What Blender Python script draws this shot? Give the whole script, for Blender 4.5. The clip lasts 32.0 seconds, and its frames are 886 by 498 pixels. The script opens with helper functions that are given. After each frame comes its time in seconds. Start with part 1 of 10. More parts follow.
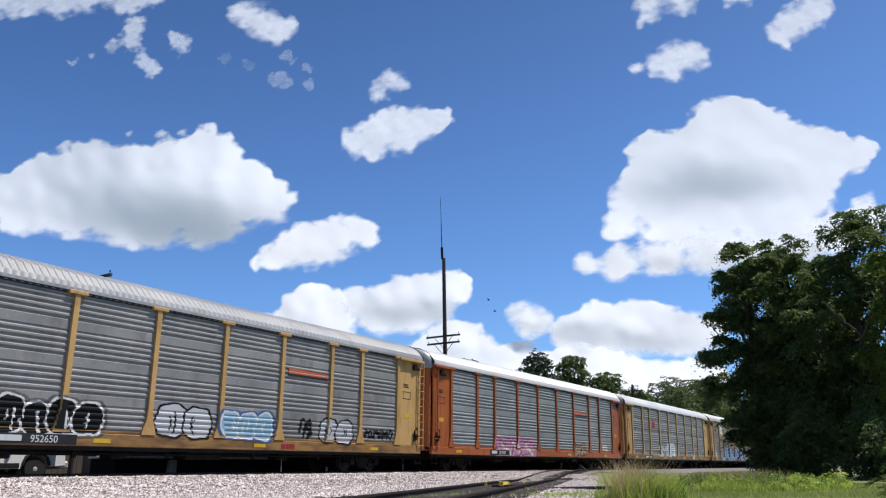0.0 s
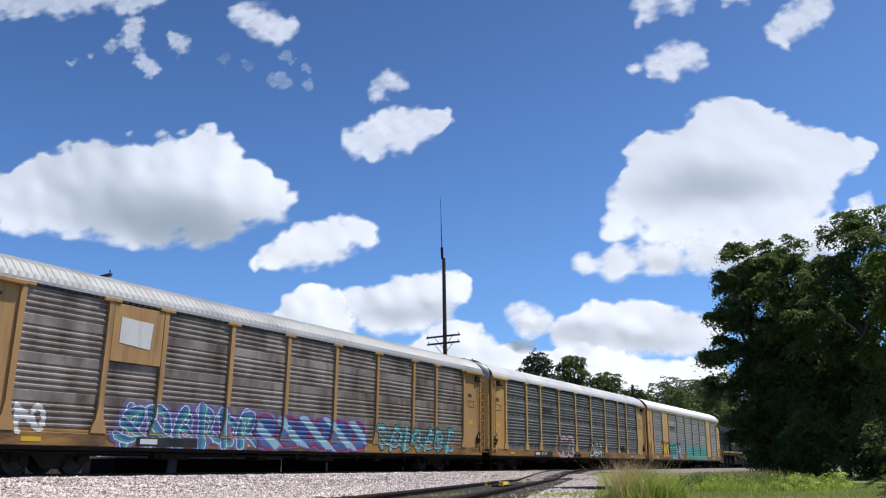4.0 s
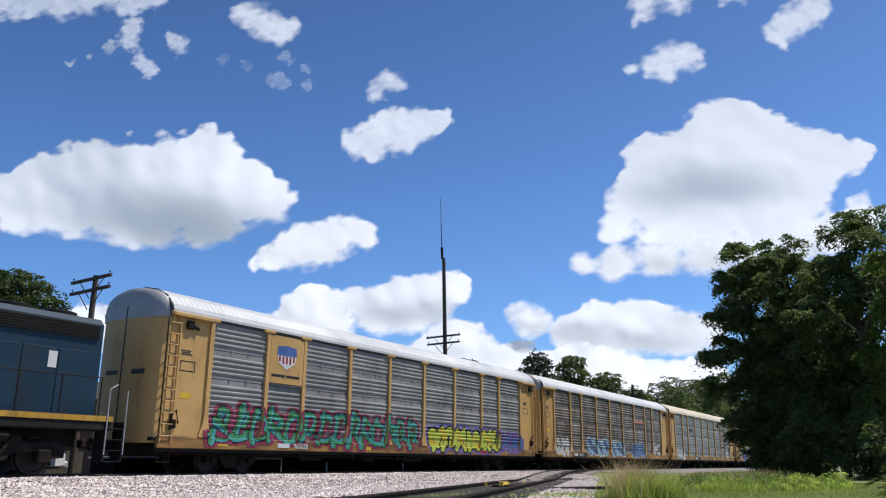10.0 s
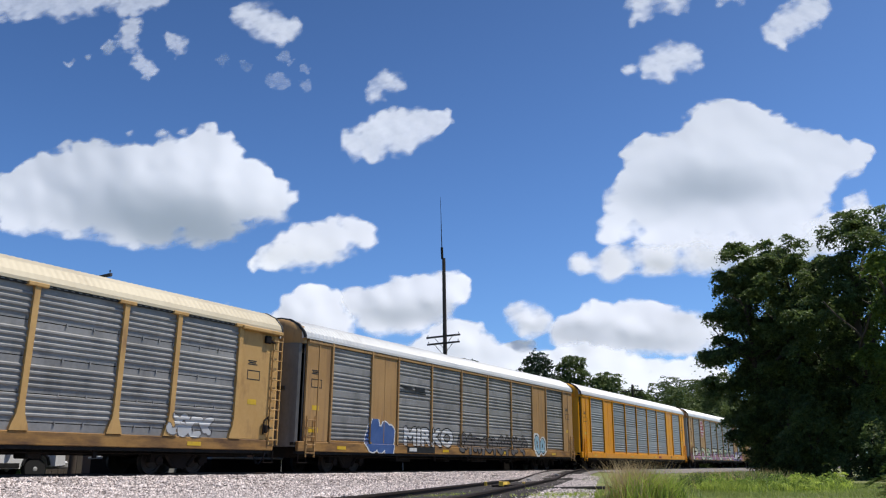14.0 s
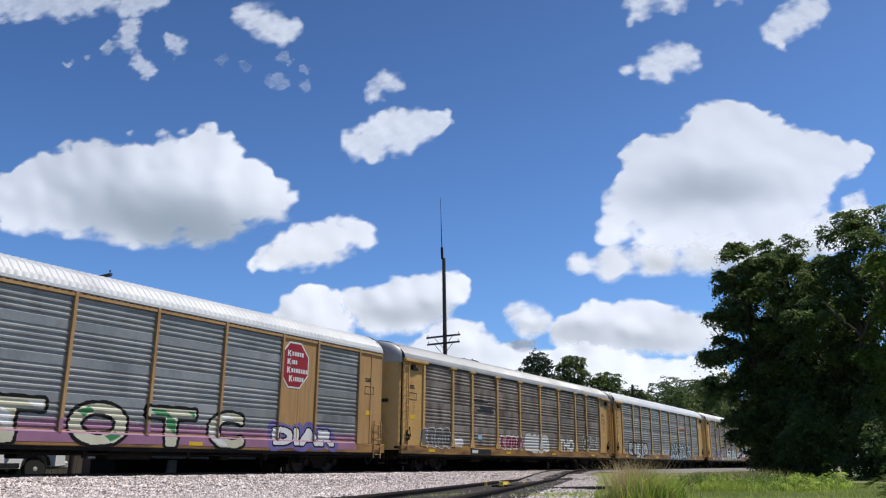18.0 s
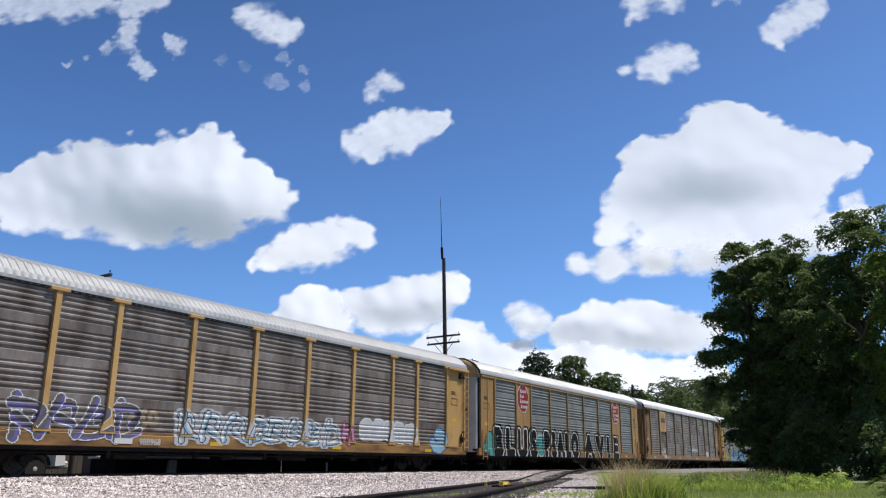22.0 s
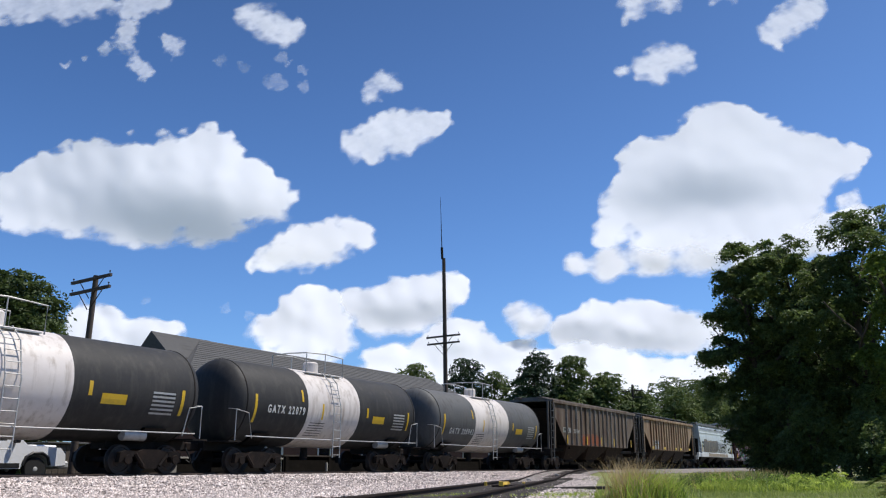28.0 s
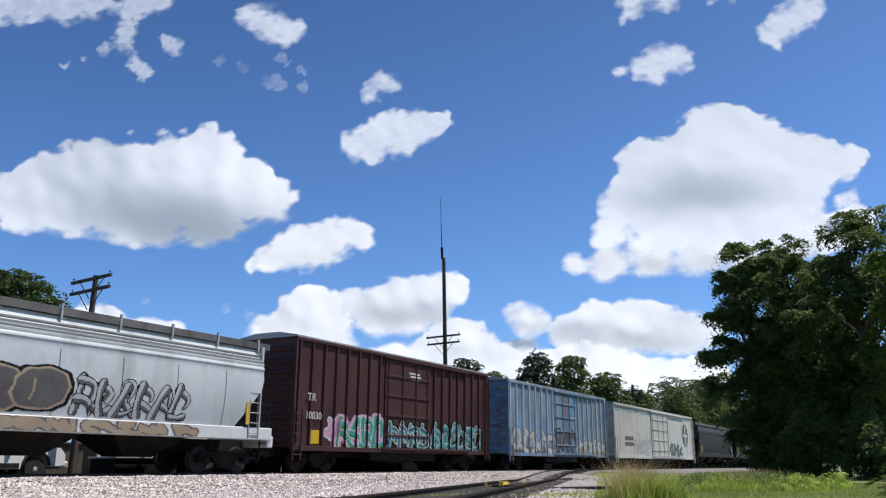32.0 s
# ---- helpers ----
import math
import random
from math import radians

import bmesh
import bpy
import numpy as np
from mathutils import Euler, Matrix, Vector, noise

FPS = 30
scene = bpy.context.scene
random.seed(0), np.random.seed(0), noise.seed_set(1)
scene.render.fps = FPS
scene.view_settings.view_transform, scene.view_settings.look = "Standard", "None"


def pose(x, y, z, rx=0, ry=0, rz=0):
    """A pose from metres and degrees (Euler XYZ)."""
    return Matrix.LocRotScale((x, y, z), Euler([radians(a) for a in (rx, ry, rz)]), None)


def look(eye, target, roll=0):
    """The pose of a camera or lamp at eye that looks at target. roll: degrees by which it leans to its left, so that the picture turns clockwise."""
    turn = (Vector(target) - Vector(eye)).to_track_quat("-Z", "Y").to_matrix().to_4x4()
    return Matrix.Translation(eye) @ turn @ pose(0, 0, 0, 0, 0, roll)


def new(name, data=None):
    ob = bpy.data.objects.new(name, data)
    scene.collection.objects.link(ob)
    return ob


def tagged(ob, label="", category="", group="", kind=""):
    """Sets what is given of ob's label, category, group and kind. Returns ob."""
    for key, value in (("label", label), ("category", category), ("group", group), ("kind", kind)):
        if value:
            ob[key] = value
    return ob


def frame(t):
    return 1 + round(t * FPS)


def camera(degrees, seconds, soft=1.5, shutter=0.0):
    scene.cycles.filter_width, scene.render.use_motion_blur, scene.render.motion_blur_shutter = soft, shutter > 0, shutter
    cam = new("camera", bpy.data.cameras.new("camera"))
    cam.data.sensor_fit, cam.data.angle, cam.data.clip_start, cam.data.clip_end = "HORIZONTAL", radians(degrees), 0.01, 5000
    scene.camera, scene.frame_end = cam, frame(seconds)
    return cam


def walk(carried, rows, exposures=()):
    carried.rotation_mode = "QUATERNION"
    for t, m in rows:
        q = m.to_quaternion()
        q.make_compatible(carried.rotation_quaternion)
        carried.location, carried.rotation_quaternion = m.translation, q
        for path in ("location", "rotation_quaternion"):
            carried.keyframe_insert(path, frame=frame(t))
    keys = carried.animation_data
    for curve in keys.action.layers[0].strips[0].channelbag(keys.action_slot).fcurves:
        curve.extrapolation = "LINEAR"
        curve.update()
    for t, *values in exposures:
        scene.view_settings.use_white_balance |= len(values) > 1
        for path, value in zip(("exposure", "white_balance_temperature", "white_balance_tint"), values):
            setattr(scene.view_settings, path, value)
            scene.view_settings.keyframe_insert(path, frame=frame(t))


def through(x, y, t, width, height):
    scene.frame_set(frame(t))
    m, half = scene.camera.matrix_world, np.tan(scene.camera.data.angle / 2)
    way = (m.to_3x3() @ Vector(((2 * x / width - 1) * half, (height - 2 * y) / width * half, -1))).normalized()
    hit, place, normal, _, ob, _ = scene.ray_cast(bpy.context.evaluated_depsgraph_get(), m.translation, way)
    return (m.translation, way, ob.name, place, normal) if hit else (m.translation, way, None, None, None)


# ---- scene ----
# World: x along the main track, y away from the camera, z up; the rail tops lie at RAIL.
EYE = Vector((0.0, 0.0, 0.9))
HEADING, PITCH = radians(59.68), radians(15.62)
AIM = Vector((math.sin(HEADING) * math.cos(PITCH), math.cos(HEADING) * math.cos(PITCH), math.sin(PITCH)))
cam = camera(58.02, 32.0, soft=1.15)
walk(cam, [(0.0, look(EYE, EYE + AIM, -0.82)), (32.0, look(EYE, EYE + AIM, -0.82))],
     exposures=[(0.0, 0.0), (10.0, 0.0), (13.0, -0.08), (17.0, -0.14), (19.5, -0.01), (27.0, 0.0), (29.0, -0.08), (30.5, -0.02), (32.0, -0.03)])

RAIL = 1.0
TRACK_Y = 21.43
LEAN = 1.5
SECONDS = 32.0
PLACES = []          # (thing, place of its rear coupler on the train)
DRIFTS = []          # (cloud, pose at the start, pose at the end)


def run(t):
    """How far the train has gone at t seconds, counted from 16 s, at an even pace."""
    return 19.8 * (t - 16)


# ---- light ----
SUN = Vector((0.30, -0.34, 0.89)).normalized()
world = bpy.data.worlds.new("sky")
scene.world = world
world.use_nodes = True
wn = world.node_tree
sky = wn.nodes.new("ShaderNodeTexSky")
sky.sky_type, sky.sun_disc = "NISHITA", False
sky.sun_elevation = math.asin(SUN.z)
sky.sun_rotation = math.atan2(SUN.x, SUN.y)
sky.altitude, sky.air_density, sky.dust_density, sky.ozone_density = 200, 1.0, 1.3, 2.5
tone = wn.nodes.new("ShaderNodeMix")
tone.data_type, tone.blend_type = "RGBA", "MULTIPLY"
tone.inputs[0].default_value, tone.inputs[7].default_value = 1.0, (0.62, 0.925, 1.34, 1)
wn.links.new(sky.outputs[0], tone.inputs[6])
# the blue deepens towards the zenith
up = wn.nodes.new("ShaderNodeTexCoord")
part_z = wn.nodes.new("ShaderNodeSeparateXYZ")
wn.links.new(up.outputs["Generated"], part_z.inputs[0])
deep = wn.nodes.new("ShaderNodeMapRange")
for i, val in enumerate((0.10, 0.60, 1.36, 0.80)):
    deep.inputs[i + 1].default_value = val
wn.links.new(part_z.outputs["Z"], deep.inputs[0])
fall = wn.nodes.new("ShaderNodeMix")
fall.data_type, fall.blend_type = "RGBA", "MULTIPLY"
fall.inputs[0].default_value = 1.0
wn.links.new(tone.outputs[2], fall.inputs[6])
wn.links.new(deep.outputs[0], fall.inputs[7])
wn.links.new(fall.outputs[2], wn.nodes["Background"].inputs[0])
wn.nodes["Background"].inputs[1].default_value = 0.095
lamp = bpy.data.lights.new("sun", "SUN")
lamp.energy, lamp.angle, lamp.color = 5.0, radians(0.55), (1.0, 0.94, 0.85)
sun = new("sun", lamp)
sun.matrix_world = look(SUN * 100, (0, 0, 0))


# ---- mesh and material tools ----
class Build:
    """Collects vertices and faces of one mesh."""

    def __init__(self):
        self.v, self.f = [], []

    def add(self, verts, faces):
        n = len(self.v)
        self.v += [tuple(p) for p in verts]
        self.f += [tuple(i + n for i in f) for f in faces]
        return self

    def box(self, x0, x1, y0, y1, z0, z1, b=0.0):
        if b <= 0:
            v = [(x, y, z) for z in (z0, z1) for y in (y0, y1) for x in (x0, x1)]
            return self.add(v, [(0, 2, 3, 1), (4, 5, 7, 6), (0, 1, 5, 4), (2, 6, 7, 3), (0, 4, 6, 2), (1, 3, 7, 5)])
        b = min(b, (x1 - x0) * 0.45, (y1 - y0) * 0.45, (z1 - z0) * 0.45)
        rings = []
        for z, s in ((z0, b), (z0 + b, 0), (z1 - b, 0), (z1, b)):
            rings.append([(x0 + s + (0 if s else b), y0 + s, z), (x1 - s - (0 if s else b), y0 + s, z), (x1 - s, y0 + s + (0 if s else b), z), (x1 - s, y1 - s - (0 if s else b), z),
                          (x1 - s - (0 if s else b), y1 - s, z), (x0 + s + (0 if s else b), y1 - s, z), (x0 + s, y1 - s - (0 if s else b), z), (x0 + s, y0 + s + (0 if s else b), z)])
        v = [p for r in rings for p in r]
        f = [tuple(range(7, -1, -1)), tuple(range(24, 32))]
        for k in range(3):
            f += [(k * 8 + i, k * 8 + (i + 1) % 8, k * 8 + 8 + (i + 1) % 8, k * 8 + 8 + i) for i in range(8)]
        return self.add(v, f)

    def prism(self, outline, axis, a, b):
        """An outline of (p, q) pairs pulled along an axis from a to b: 'x' takes (y, z), 'y' (x, z), 'z' (x, y)."""
        place = {"x": lambda p, q, s: (s, p, q), "y": lambda p, q, s: (p, s, q), "z": lambda p, q, s: (p, q, s)}[axis]
        n = len(outline)
        v = [place(p, q, a) for p, q in outline] + [place(p, q, b) for p, q in outline]
        f = [tuple(range(n - 1, -1, -1)), tuple(range(n, 2 * n))] + [(i, (i + 1) % n, n + (i + 1) % n, n + i) for i in range(n)]
        return self.add(v, f)

    def tube(self, points, r, n=8, r1=None, caps=True):
        pts = [Vector(p) for p in points]
        k = len(pts)
        v, f = [], []
        for i, p in enumerate(pts):
            d = (pts[min(i + 1, k - 1)] - pts[max(i - 1, 0)]).normalized()
            a = d.orthogonal().normalized() if abs(d.z) > 0.95 else Vector((0, 0, 1)).cross(d).normalized()
            c = d.cross(a)
            rr = r if r1 is None else r + (r1 - r) * i / max(k - 1, 1)
            v += [p + (a * math.cos(2 * math.pi * j / n) + c * math.sin(2 * math.pi * j / n)) * rr for j in range(n)]
        for i in range(k - 1):
            f += [(i * n + j, i * n + (j + 1) % n, i * n + n + (j + 1) % n, i * n + n + j) for j in range(n)]
        if caps:
            f += [tuple(range(n - 1, -1, -1)), tuple(range((k - 1) * n, k * n))]
        return self.add(v, f)

    def spin(self, profile, centre, axis, n=24):
        """A turned form: profile of (along, radius) about an axis through centre."""
        c = Vector(centre)
        v, f = [], []
        for s, r in profile:
            for j in range(n):
                p, q = r * math.cos(2 * math.pi * j / n), r * math.sin(2 * math.pi * j / n)
                v.append(c + Vector({"x": (s, p, q), "y": (p, s, q), "z": (p, q, s)}[axis]))
        for i in range(len(profile) - 1):
            f += [(i * n + j, i * n + (j + 1) % n, i * n + n + (j + 1) % n, i * n + n + j) for j in range(n)]
        f += [tuple(range(n - 1, -1, -1)), tuple(range((len(profile) - 1) * n, len(profile) * n))]
        return self.add(v, f)

    def mesh(self, name, smooth=True, angle=32):
        me = bpy.data.meshes.new(name)
        me.from_pydata(self.v, [], self.f)
        bm = bmesh.new()
        bm.from_mesh(me)
        bmesh.ops.recalc_face_normals(bm, faces=bm.faces)
        bm.to_mesh(me)
        bm.free()
        if smooth:
            me.shade_smooth()
            me.set_sharp_from_angle(angle=radians(angle))
        return me


def part(name, data, material, parent, label="", at=None):
    """Links a mesh, or what a Build holds, as one object under a thing or a part."""
    me = data.mesh(name) if isinstance(data, Build) else data
    if not me.materials:
        me.materials.append(material)
    ob = new(name, me)
    ob.parent = parent
    if me.materials[0] != material:
        ob.material_slots[0].link = "OBJECT"
        ob.material_slots[0].material = material
    if at is not None:
        ob.location = at
    return tagged(ob, label) if label else ob


def thing(name, label, category, group="", kind="", m=None):
    ob = tagged(new(name), label, category, group, kind)
    if m is not None:
        ob.matrix_basis = m
    return ob


def solid(name, data, material, label, category="", group="", kind="", m=None):
    me = data.mesh(name) if isinstance(data, Build) else data
    me.materials.append(material)
    ob = tagged(new(name, me), label, category, group, kind)
    if m is not None:
        ob.matrix_basis = m
    return ob


def surface(name, a, b, rough=0.6, metal=0.0, big=0.6, fine=14.0, spots=0.5, dirt=None, dirt_amount=0.0, streak=(6.0, 6.0, 0.35), bump=0.15,
            bump_scale=60.0, vary=0.08, gloss_vary=0.15, specular=0.4):
    """A weathered surface: two colours mixed by large and fine noise, dirt in streaks or stains, and a fine relief."""
    a, b = tuple(0.80 * v for v in a), tuple(0.80 * v for v in b)
    dirt = tuple(0.80 * v for v in dirt) if dirt else None
    m = bpy.data.materials.new(name)
    m.use_nodes = True
    t = m.node_tree
    n, l = t.nodes, t.links
    bsdf = n["Principled BSDF"]
    co = n.new("ShaderNodeTexCoord").outputs["Object"]
    info = n.new("ShaderNodeObjectInfo")
    shift = n.new("ShaderNodeVectorMath")
    shift.operation = "MULTIPLY_ADD"
    l.new(info.outputs["Random"], shift.inputs[0])
    shift.inputs[1].default_value = (17.0, 31.0, 11.0)
    l.new(co, shift.inputs[2])
    at = shift.outputs[0]

    def tex(scale, detail, rough_, vector):
        x = n.new("ShaderNodeTexNoise")
        x.inputs["Scale"].default_value, x.inputs["Detail"].default_value, x.inputs["Roughness"].default_value = scale, detail, rough_
        l.new(vector, x.inputs["Vector"])
        return x.outputs["Fac"]

    def span(v, lo, hi, to0=0.0, to1=1.0):
        x = n.new("ShaderNodeMapRange")
        l.new(v, x.inputs[0])
        for i, val in enumerate((lo, hi, to0, to1)):
            x.inputs[i + 1].default_value = val
        return x.outputs[0]

    def blend(fac, p, q, mode="MIX"):
        x = n.new("ShaderNodeMix")
        x.data_type, x.blend_type = "RGBA", mode
        for val, i in ((fac, 0), (p, 6), (q, 7)):
            if isinstance(val, (int, float)):
                x.inputs[i].default_value = val
            elif isinstance(val, tuple):
                x.inputs[i].default_value = (*val, 1.0)
            else:
                l.new(val, x.inputs[i])
        return x.outputs[2]

    large, small = tex(big, 5, 0.6, at), tex(fine, 6, 0.65, at)
    mix = n.new("ShaderNodeMath")
    mix.operation = "MULTIPLY_ADD"
    l.new(small, mix.inputs[0])
    mix.inputs[1].default_value = spots
    l.new(large, mix.inputs[2])
    colour = blend(span(mix.outputs[0], 0.35 + 0.3 * spots, 0.65 + 0.7 * spots), a, b)
    if dirt:
        mp = n.new("ShaderNodeMapping")
        mp.inputs["Scale"].default_value = streak
        l.new(at, mp.inputs["Vector"])
        colour = blend(span(tex(1.0, 5, 0.6, mp.outputs[0]), 0.62 - 0.35 * dirt_amount, 0.80 - 0.2 * dirt_amount, 0.0, min(1.0, 0.35 + dirt_amount)), colour, dirt)
    if vary:
        v = n.new("ShaderNodeHueSaturation")
        l.new(span(info.outputs["Random"], 0, 1, 1 - vary, 1 + vary), v.inputs["Value"])
        l.new(colour, v.inputs["Color"])
        colour = v.outputs[0]
    l.new(colour, bsdf.inputs["Base Color"])
    l.new(span(large, 0.3, 0.7, max(0.05, rough - gloss_vary), min(1.0, rough + gloss_vary)), bsdf.inputs["Roughness"])
    bsdf.inputs["Metallic"].default_value = metal
    bsdf.inputs["Specular IOR Level"].default_value = specular
    if bump:
        bp = n.new("ShaderNodeBump")
        bp.inputs["Strength"].default_value, bp.inputs["Distance"].default_value = bump, 0.02
        l.new(tex(bump_scale, 4, 0.6, at), bp.inputs["Height"])
        l.new(bp.outputs[0], bsdf.inputs["Normal"])
    return m


def leafy(name, a, b, rough=0.55, through=0.25, spread=0.35):
    """Leaves: colour varies from leaf to leaf, and some light comes through."""
    m = bpy.data.materials.new(name)
    m.use_nodes = True
    n, l = m.node_tree.nodes, m.node_tree.links
    bsdf = n["Principled BSDF"]
    geo = n.new("ShaderNodeNewGeometry")
    ramp = n.new("ShaderNodeMix")
    ramp.data_type = "RGBA"
    ramp.inputs[6].default_value, ramp.inputs[7].default_value = (*a, 1), (*b, 1)
    l.new(geo.outputs["Random Per Island"], ramp.inputs[0])
    ns = n.new("ShaderNodeTexNoise")
    ns.inputs["Scale"].default_value = spread
    co = n.new("ShaderNodeTexCoord")
    l.new(co.outputs["Object"], ns.inputs["Vector"])
    hs = n.new("ShaderNodeHueSaturation")
    mr = n.new("ShaderNodeMapRange")
    for i, val in enumerate((0.3, 0.7, 0.75, 1.25)):
        mr.inputs[i + 1].default_value = val
    l.new(ns.outputs["Fac"], mr.inputs[0])
    l.new(mr.outputs[0], hs.inputs["Value"])
    l.new(ramp.outputs[2], hs.inputs["Color"])
    l.new(hs.outputs[0], bsdf.inputs["Base Color"])
    bsdf.inputs["Roughness"].default_value = rough
    bsdf.inputs["Specular IOR Level"].default_value = 0.3
    tr = n.new("ShaderNodeBsdfTranslucent")
    l.new(hs.outputs[0], tr.inputs["Color"])
    ms = n.new("ShaderNodeMixShader")
    ms.inputs[0].default_value = through
    l.new(bsdf.outputs[0], ms.inputs[1])
    l.new(tr.outputs[0], ms.inputs[2])
    l.new(ms.outputs[0], n["Material Output"].inputs["Surface"])
    return m


# ---- materials ----
RUST = (0.10, 0.055, 0.035)
M_GALV = surface("galvanised_sheet", (0.24, 0.236, 0.228), (0.385, 0.376, 0.362), 0.55, 0.10, 0.5, 9, 0.5, (0.12, 0.115, 0.11), 0.30, (1.2, 5, 0.5), 0.12, 40, 0.10)
M_GALV_MID = surface("ribbed_sheet", (0.22, 0.23, 0.225), (0.35, 0.36, 0.35), 0.45, 0.15, 0.5, 9, 0.5, (0.13, 0.125, 0.12), 0.30, (1.2, 5, 0.5), 0.12, 40, 0.10)
M_GALV_DIM = surface("darkened_sheet", (0.13, 0.132, 0.132), (0.215, 0.218, 0.217), 0.6, 0.1, 0.5, 9, 0.5, (0.09, 0.085, 0.08), 0.35, (1.2, 5, 0.5), 0.12, 40, 0.10)
M_GALV_OLD = surface("dulled_sheet", (0.225, 0.19, 0.165), (0.39, 0.34, 0.30), 0.55, 0.1, 0.5, 9, 0.6, (0.10, 0.066, 0.048), 0.6, (1.2, 5, 0.5), 0.15, 40, 0.12)
M_GALV_BRIGHT = surface("bright_sheet", (0.29, 0.31, 0.32), (0.42, 0.44, 0.45), 0.5, 0.2, 0.5, 9, 0.5, (0.2, 0.2, 0.2), 0.2, (1.2, 5, 0.5), 0.1, 40, 0.08)
M_TAN = surface("tan_yellow_paint", (0.56, 0.325, 0.105), (0.67, 0.415, 0.155), 0.55, 0, 0.5, 8, 0.5, (0.24, 0.12, 0.055), 0.25, (2.2, 2.2, 0.8), 0.1, 50, 0.05)
M_TAN_PALE = surface("faded_tan_paint", (0.43, 0.245, 0.09), (0.52, 0.31, 0.125), 0.6, 0, 0.7, 10, 0.6, (0.20, 0.12, 0.07), 0.35, (5, 5, 0.4), 0.1, 50, 0.05)
M_TAN_RUST = surface("rusted_tan_paint", (0.27, 0.15, 0.06), (0.40, 0.235, 0.095), 0.65, 0, 0.7, 9, 0.7, (0.10, 0.05, 0.028), 0.55, (4, 4, 0.4), 0.12, 50, 0.06)
M_SILL = surface("grimy_tan_sill", (0.33, 0.17, 0.05), (0.46, 0.255, 0.08), 0.65, 0, 0.5, 9, 0.7, (0.10, 0.055, 0.033), 0.6, (0.7, 5, 3), 0.12, 50, 0.06, 0.1, 0.3)
M_YELLOW = surface("fresh_yellow_paint", (0.816, 0.324, 0.00135), (0.936, 0.41, 0.0027), 0.55, 0, 0.9, 10, 0.5, (0.36, 0.16, 0.02), 0.2, (5, 5, 0.4), 0.06, 50, 0.04)
M_ORANGE = surface("orange_paint", (0.42, 0.10, 0.025), (0.52, 0.15, 0.04), 0.5, 0, 0.7, 10, 0.6, (0.16, 0.05, 0.03), 0.35, (5, 5, 0.4), 0.1, 50, 0.05)
M_ROOF_WHITE = surface("white_roof_sheet", (0.66, 0.66, 0.65), (0.76, 0.76, 0.74), 0.45, 0.1, 0.3, 6, 0.4, (0.4, 0.38, 0.35), 0.2, (1, 1, 1), 0.06, 30, 0.03)
M_ROOF_GREY = surface("grey_roof_sheet", (0.36, 0.36, 0.36), (0.49, 0.49, 0.485), 0.5, 0.2, 0.3, 6, 0.5, (0.27, 0.25, 0.23), 0.3, (1, 1, 1), 0.08, 30, 0.05)
M_ROOF_MID = surface("pale_grey_roof_sheet", (0.50, 0.50, 0.495), (0.63, 0.63, 0.62), 0.5, 0.15, 0.3, 6, 0.5, (0.32, 0.30, 0.28), 0.25, (1, 1, 1), 0.07, 30, 0.04)
M_ROOF_CREAM = surface("cream_roof_sheet", (0.66, 0.56, 0.38), (0.74, 0.65, 0.47), 0.5, 0.05, 0.3, 6, 0.4, (0.45, 0.36, 0.24), 0.2, (1, 1, 1), 0.06, 30, 0.03)
M_BLACK = surface("grimy_black_steel", (0.013, 0.012, 0.0115), (0.030, 0.027, 0.025), 0.7, 0.1, 1.2, 12, 0.5, (0.05, 0.036, 0.028), 0.4, (2, 2, 2), 0.25, 50, 0.1, 0.15, 0.12)
M_TRUCKS = surface("dusty_cast_steel", (0.011, 0.009, 0.0085), (0.030, 0.023, 0.020), 0.8, 0.0, 2, 14, 0.5, (0.05, 0.032, 0.023), 0.35, (3, 3, 3), 0.3, 60, 0.15, 0.1, 0.1)
M_TREAD = surface("worn_wheel_steel", (0.028, 0.022, 0.02), (0.06, 0.05, 0.044), 0.6, 0.3, 3, 20, 0.5, RUST, 0.3, (3, 3, 3), 0.1, 60)
# near-black: the train's shade on platform and dock faces is in the colour
M_FACE_SHADE = surface("shade_black_face", (0.008, 0.007, 0.006), (0.02, 0.017, 0.015), 0.95, 0, 2, 14, 0.5, (0.03, 0.025, 0.02), 0.2, (2, 2, 2), 0.2, 40, 0.1, 0.05, 0.1)
# the shade of openings and inner faces is put into this dark colour
M_BACK = surface("shade_dark_backing", (0.03, 0.03, 0.032), (0.05, 0.05, 0.05), 0.8, 0.0, 1, 10, 0.5)
M_WHITE = surface("white_paint", (0.72, 0.72, 0.70), (0.80, 0.80, 0.78), 0.45, 0, 0.8, 8, 0.4, (0.42, 0.36, 0.28), 0.25, (5, 5, 0.5), 0.05, 40, 0.03)
M_INK = surface("black_paint", (0.012, 0.012, 0.013), (0.03, 0.03, 0.03), 0.5, 0, 2, 20, 0.4, None, 0, (1, 1, 1), 0.05, 40, 0.03)
M_MARK = surface("yellow_sticker", (0.72, 0.44, 0.02), (0.78, 0.52, 0.05), 0.4, 0, 3, 20, 0.4, (0.3, 0.2, 0.05), 0.2, (3, 3, 3), 0.03, 40, 0.04)
M_LOCO_TEAL = surface("blue_engine_paint", (0.006, 0.026, 0.048), (0.012, 0.044, 0.078), 0.5, 0, 0.8, 9, 0.5, (0.03, 0.03, 0.03), 0.35, (3, 3, 0.5), 0.06, 40, 0.03, 0.1, 0.3)
M_LOCO_BLUE = surface("dark_blue_engine_paint", (0.004, 0.0105, 0.0175), (0.008, 0.019, 0.030), 0.6, 0, 0.8, 9, 0.5, (0.022, 0.019, 0.018), 0.4, (3, 3, 0.5), 0.06, 40, 0.03, 0.1, 0.2)
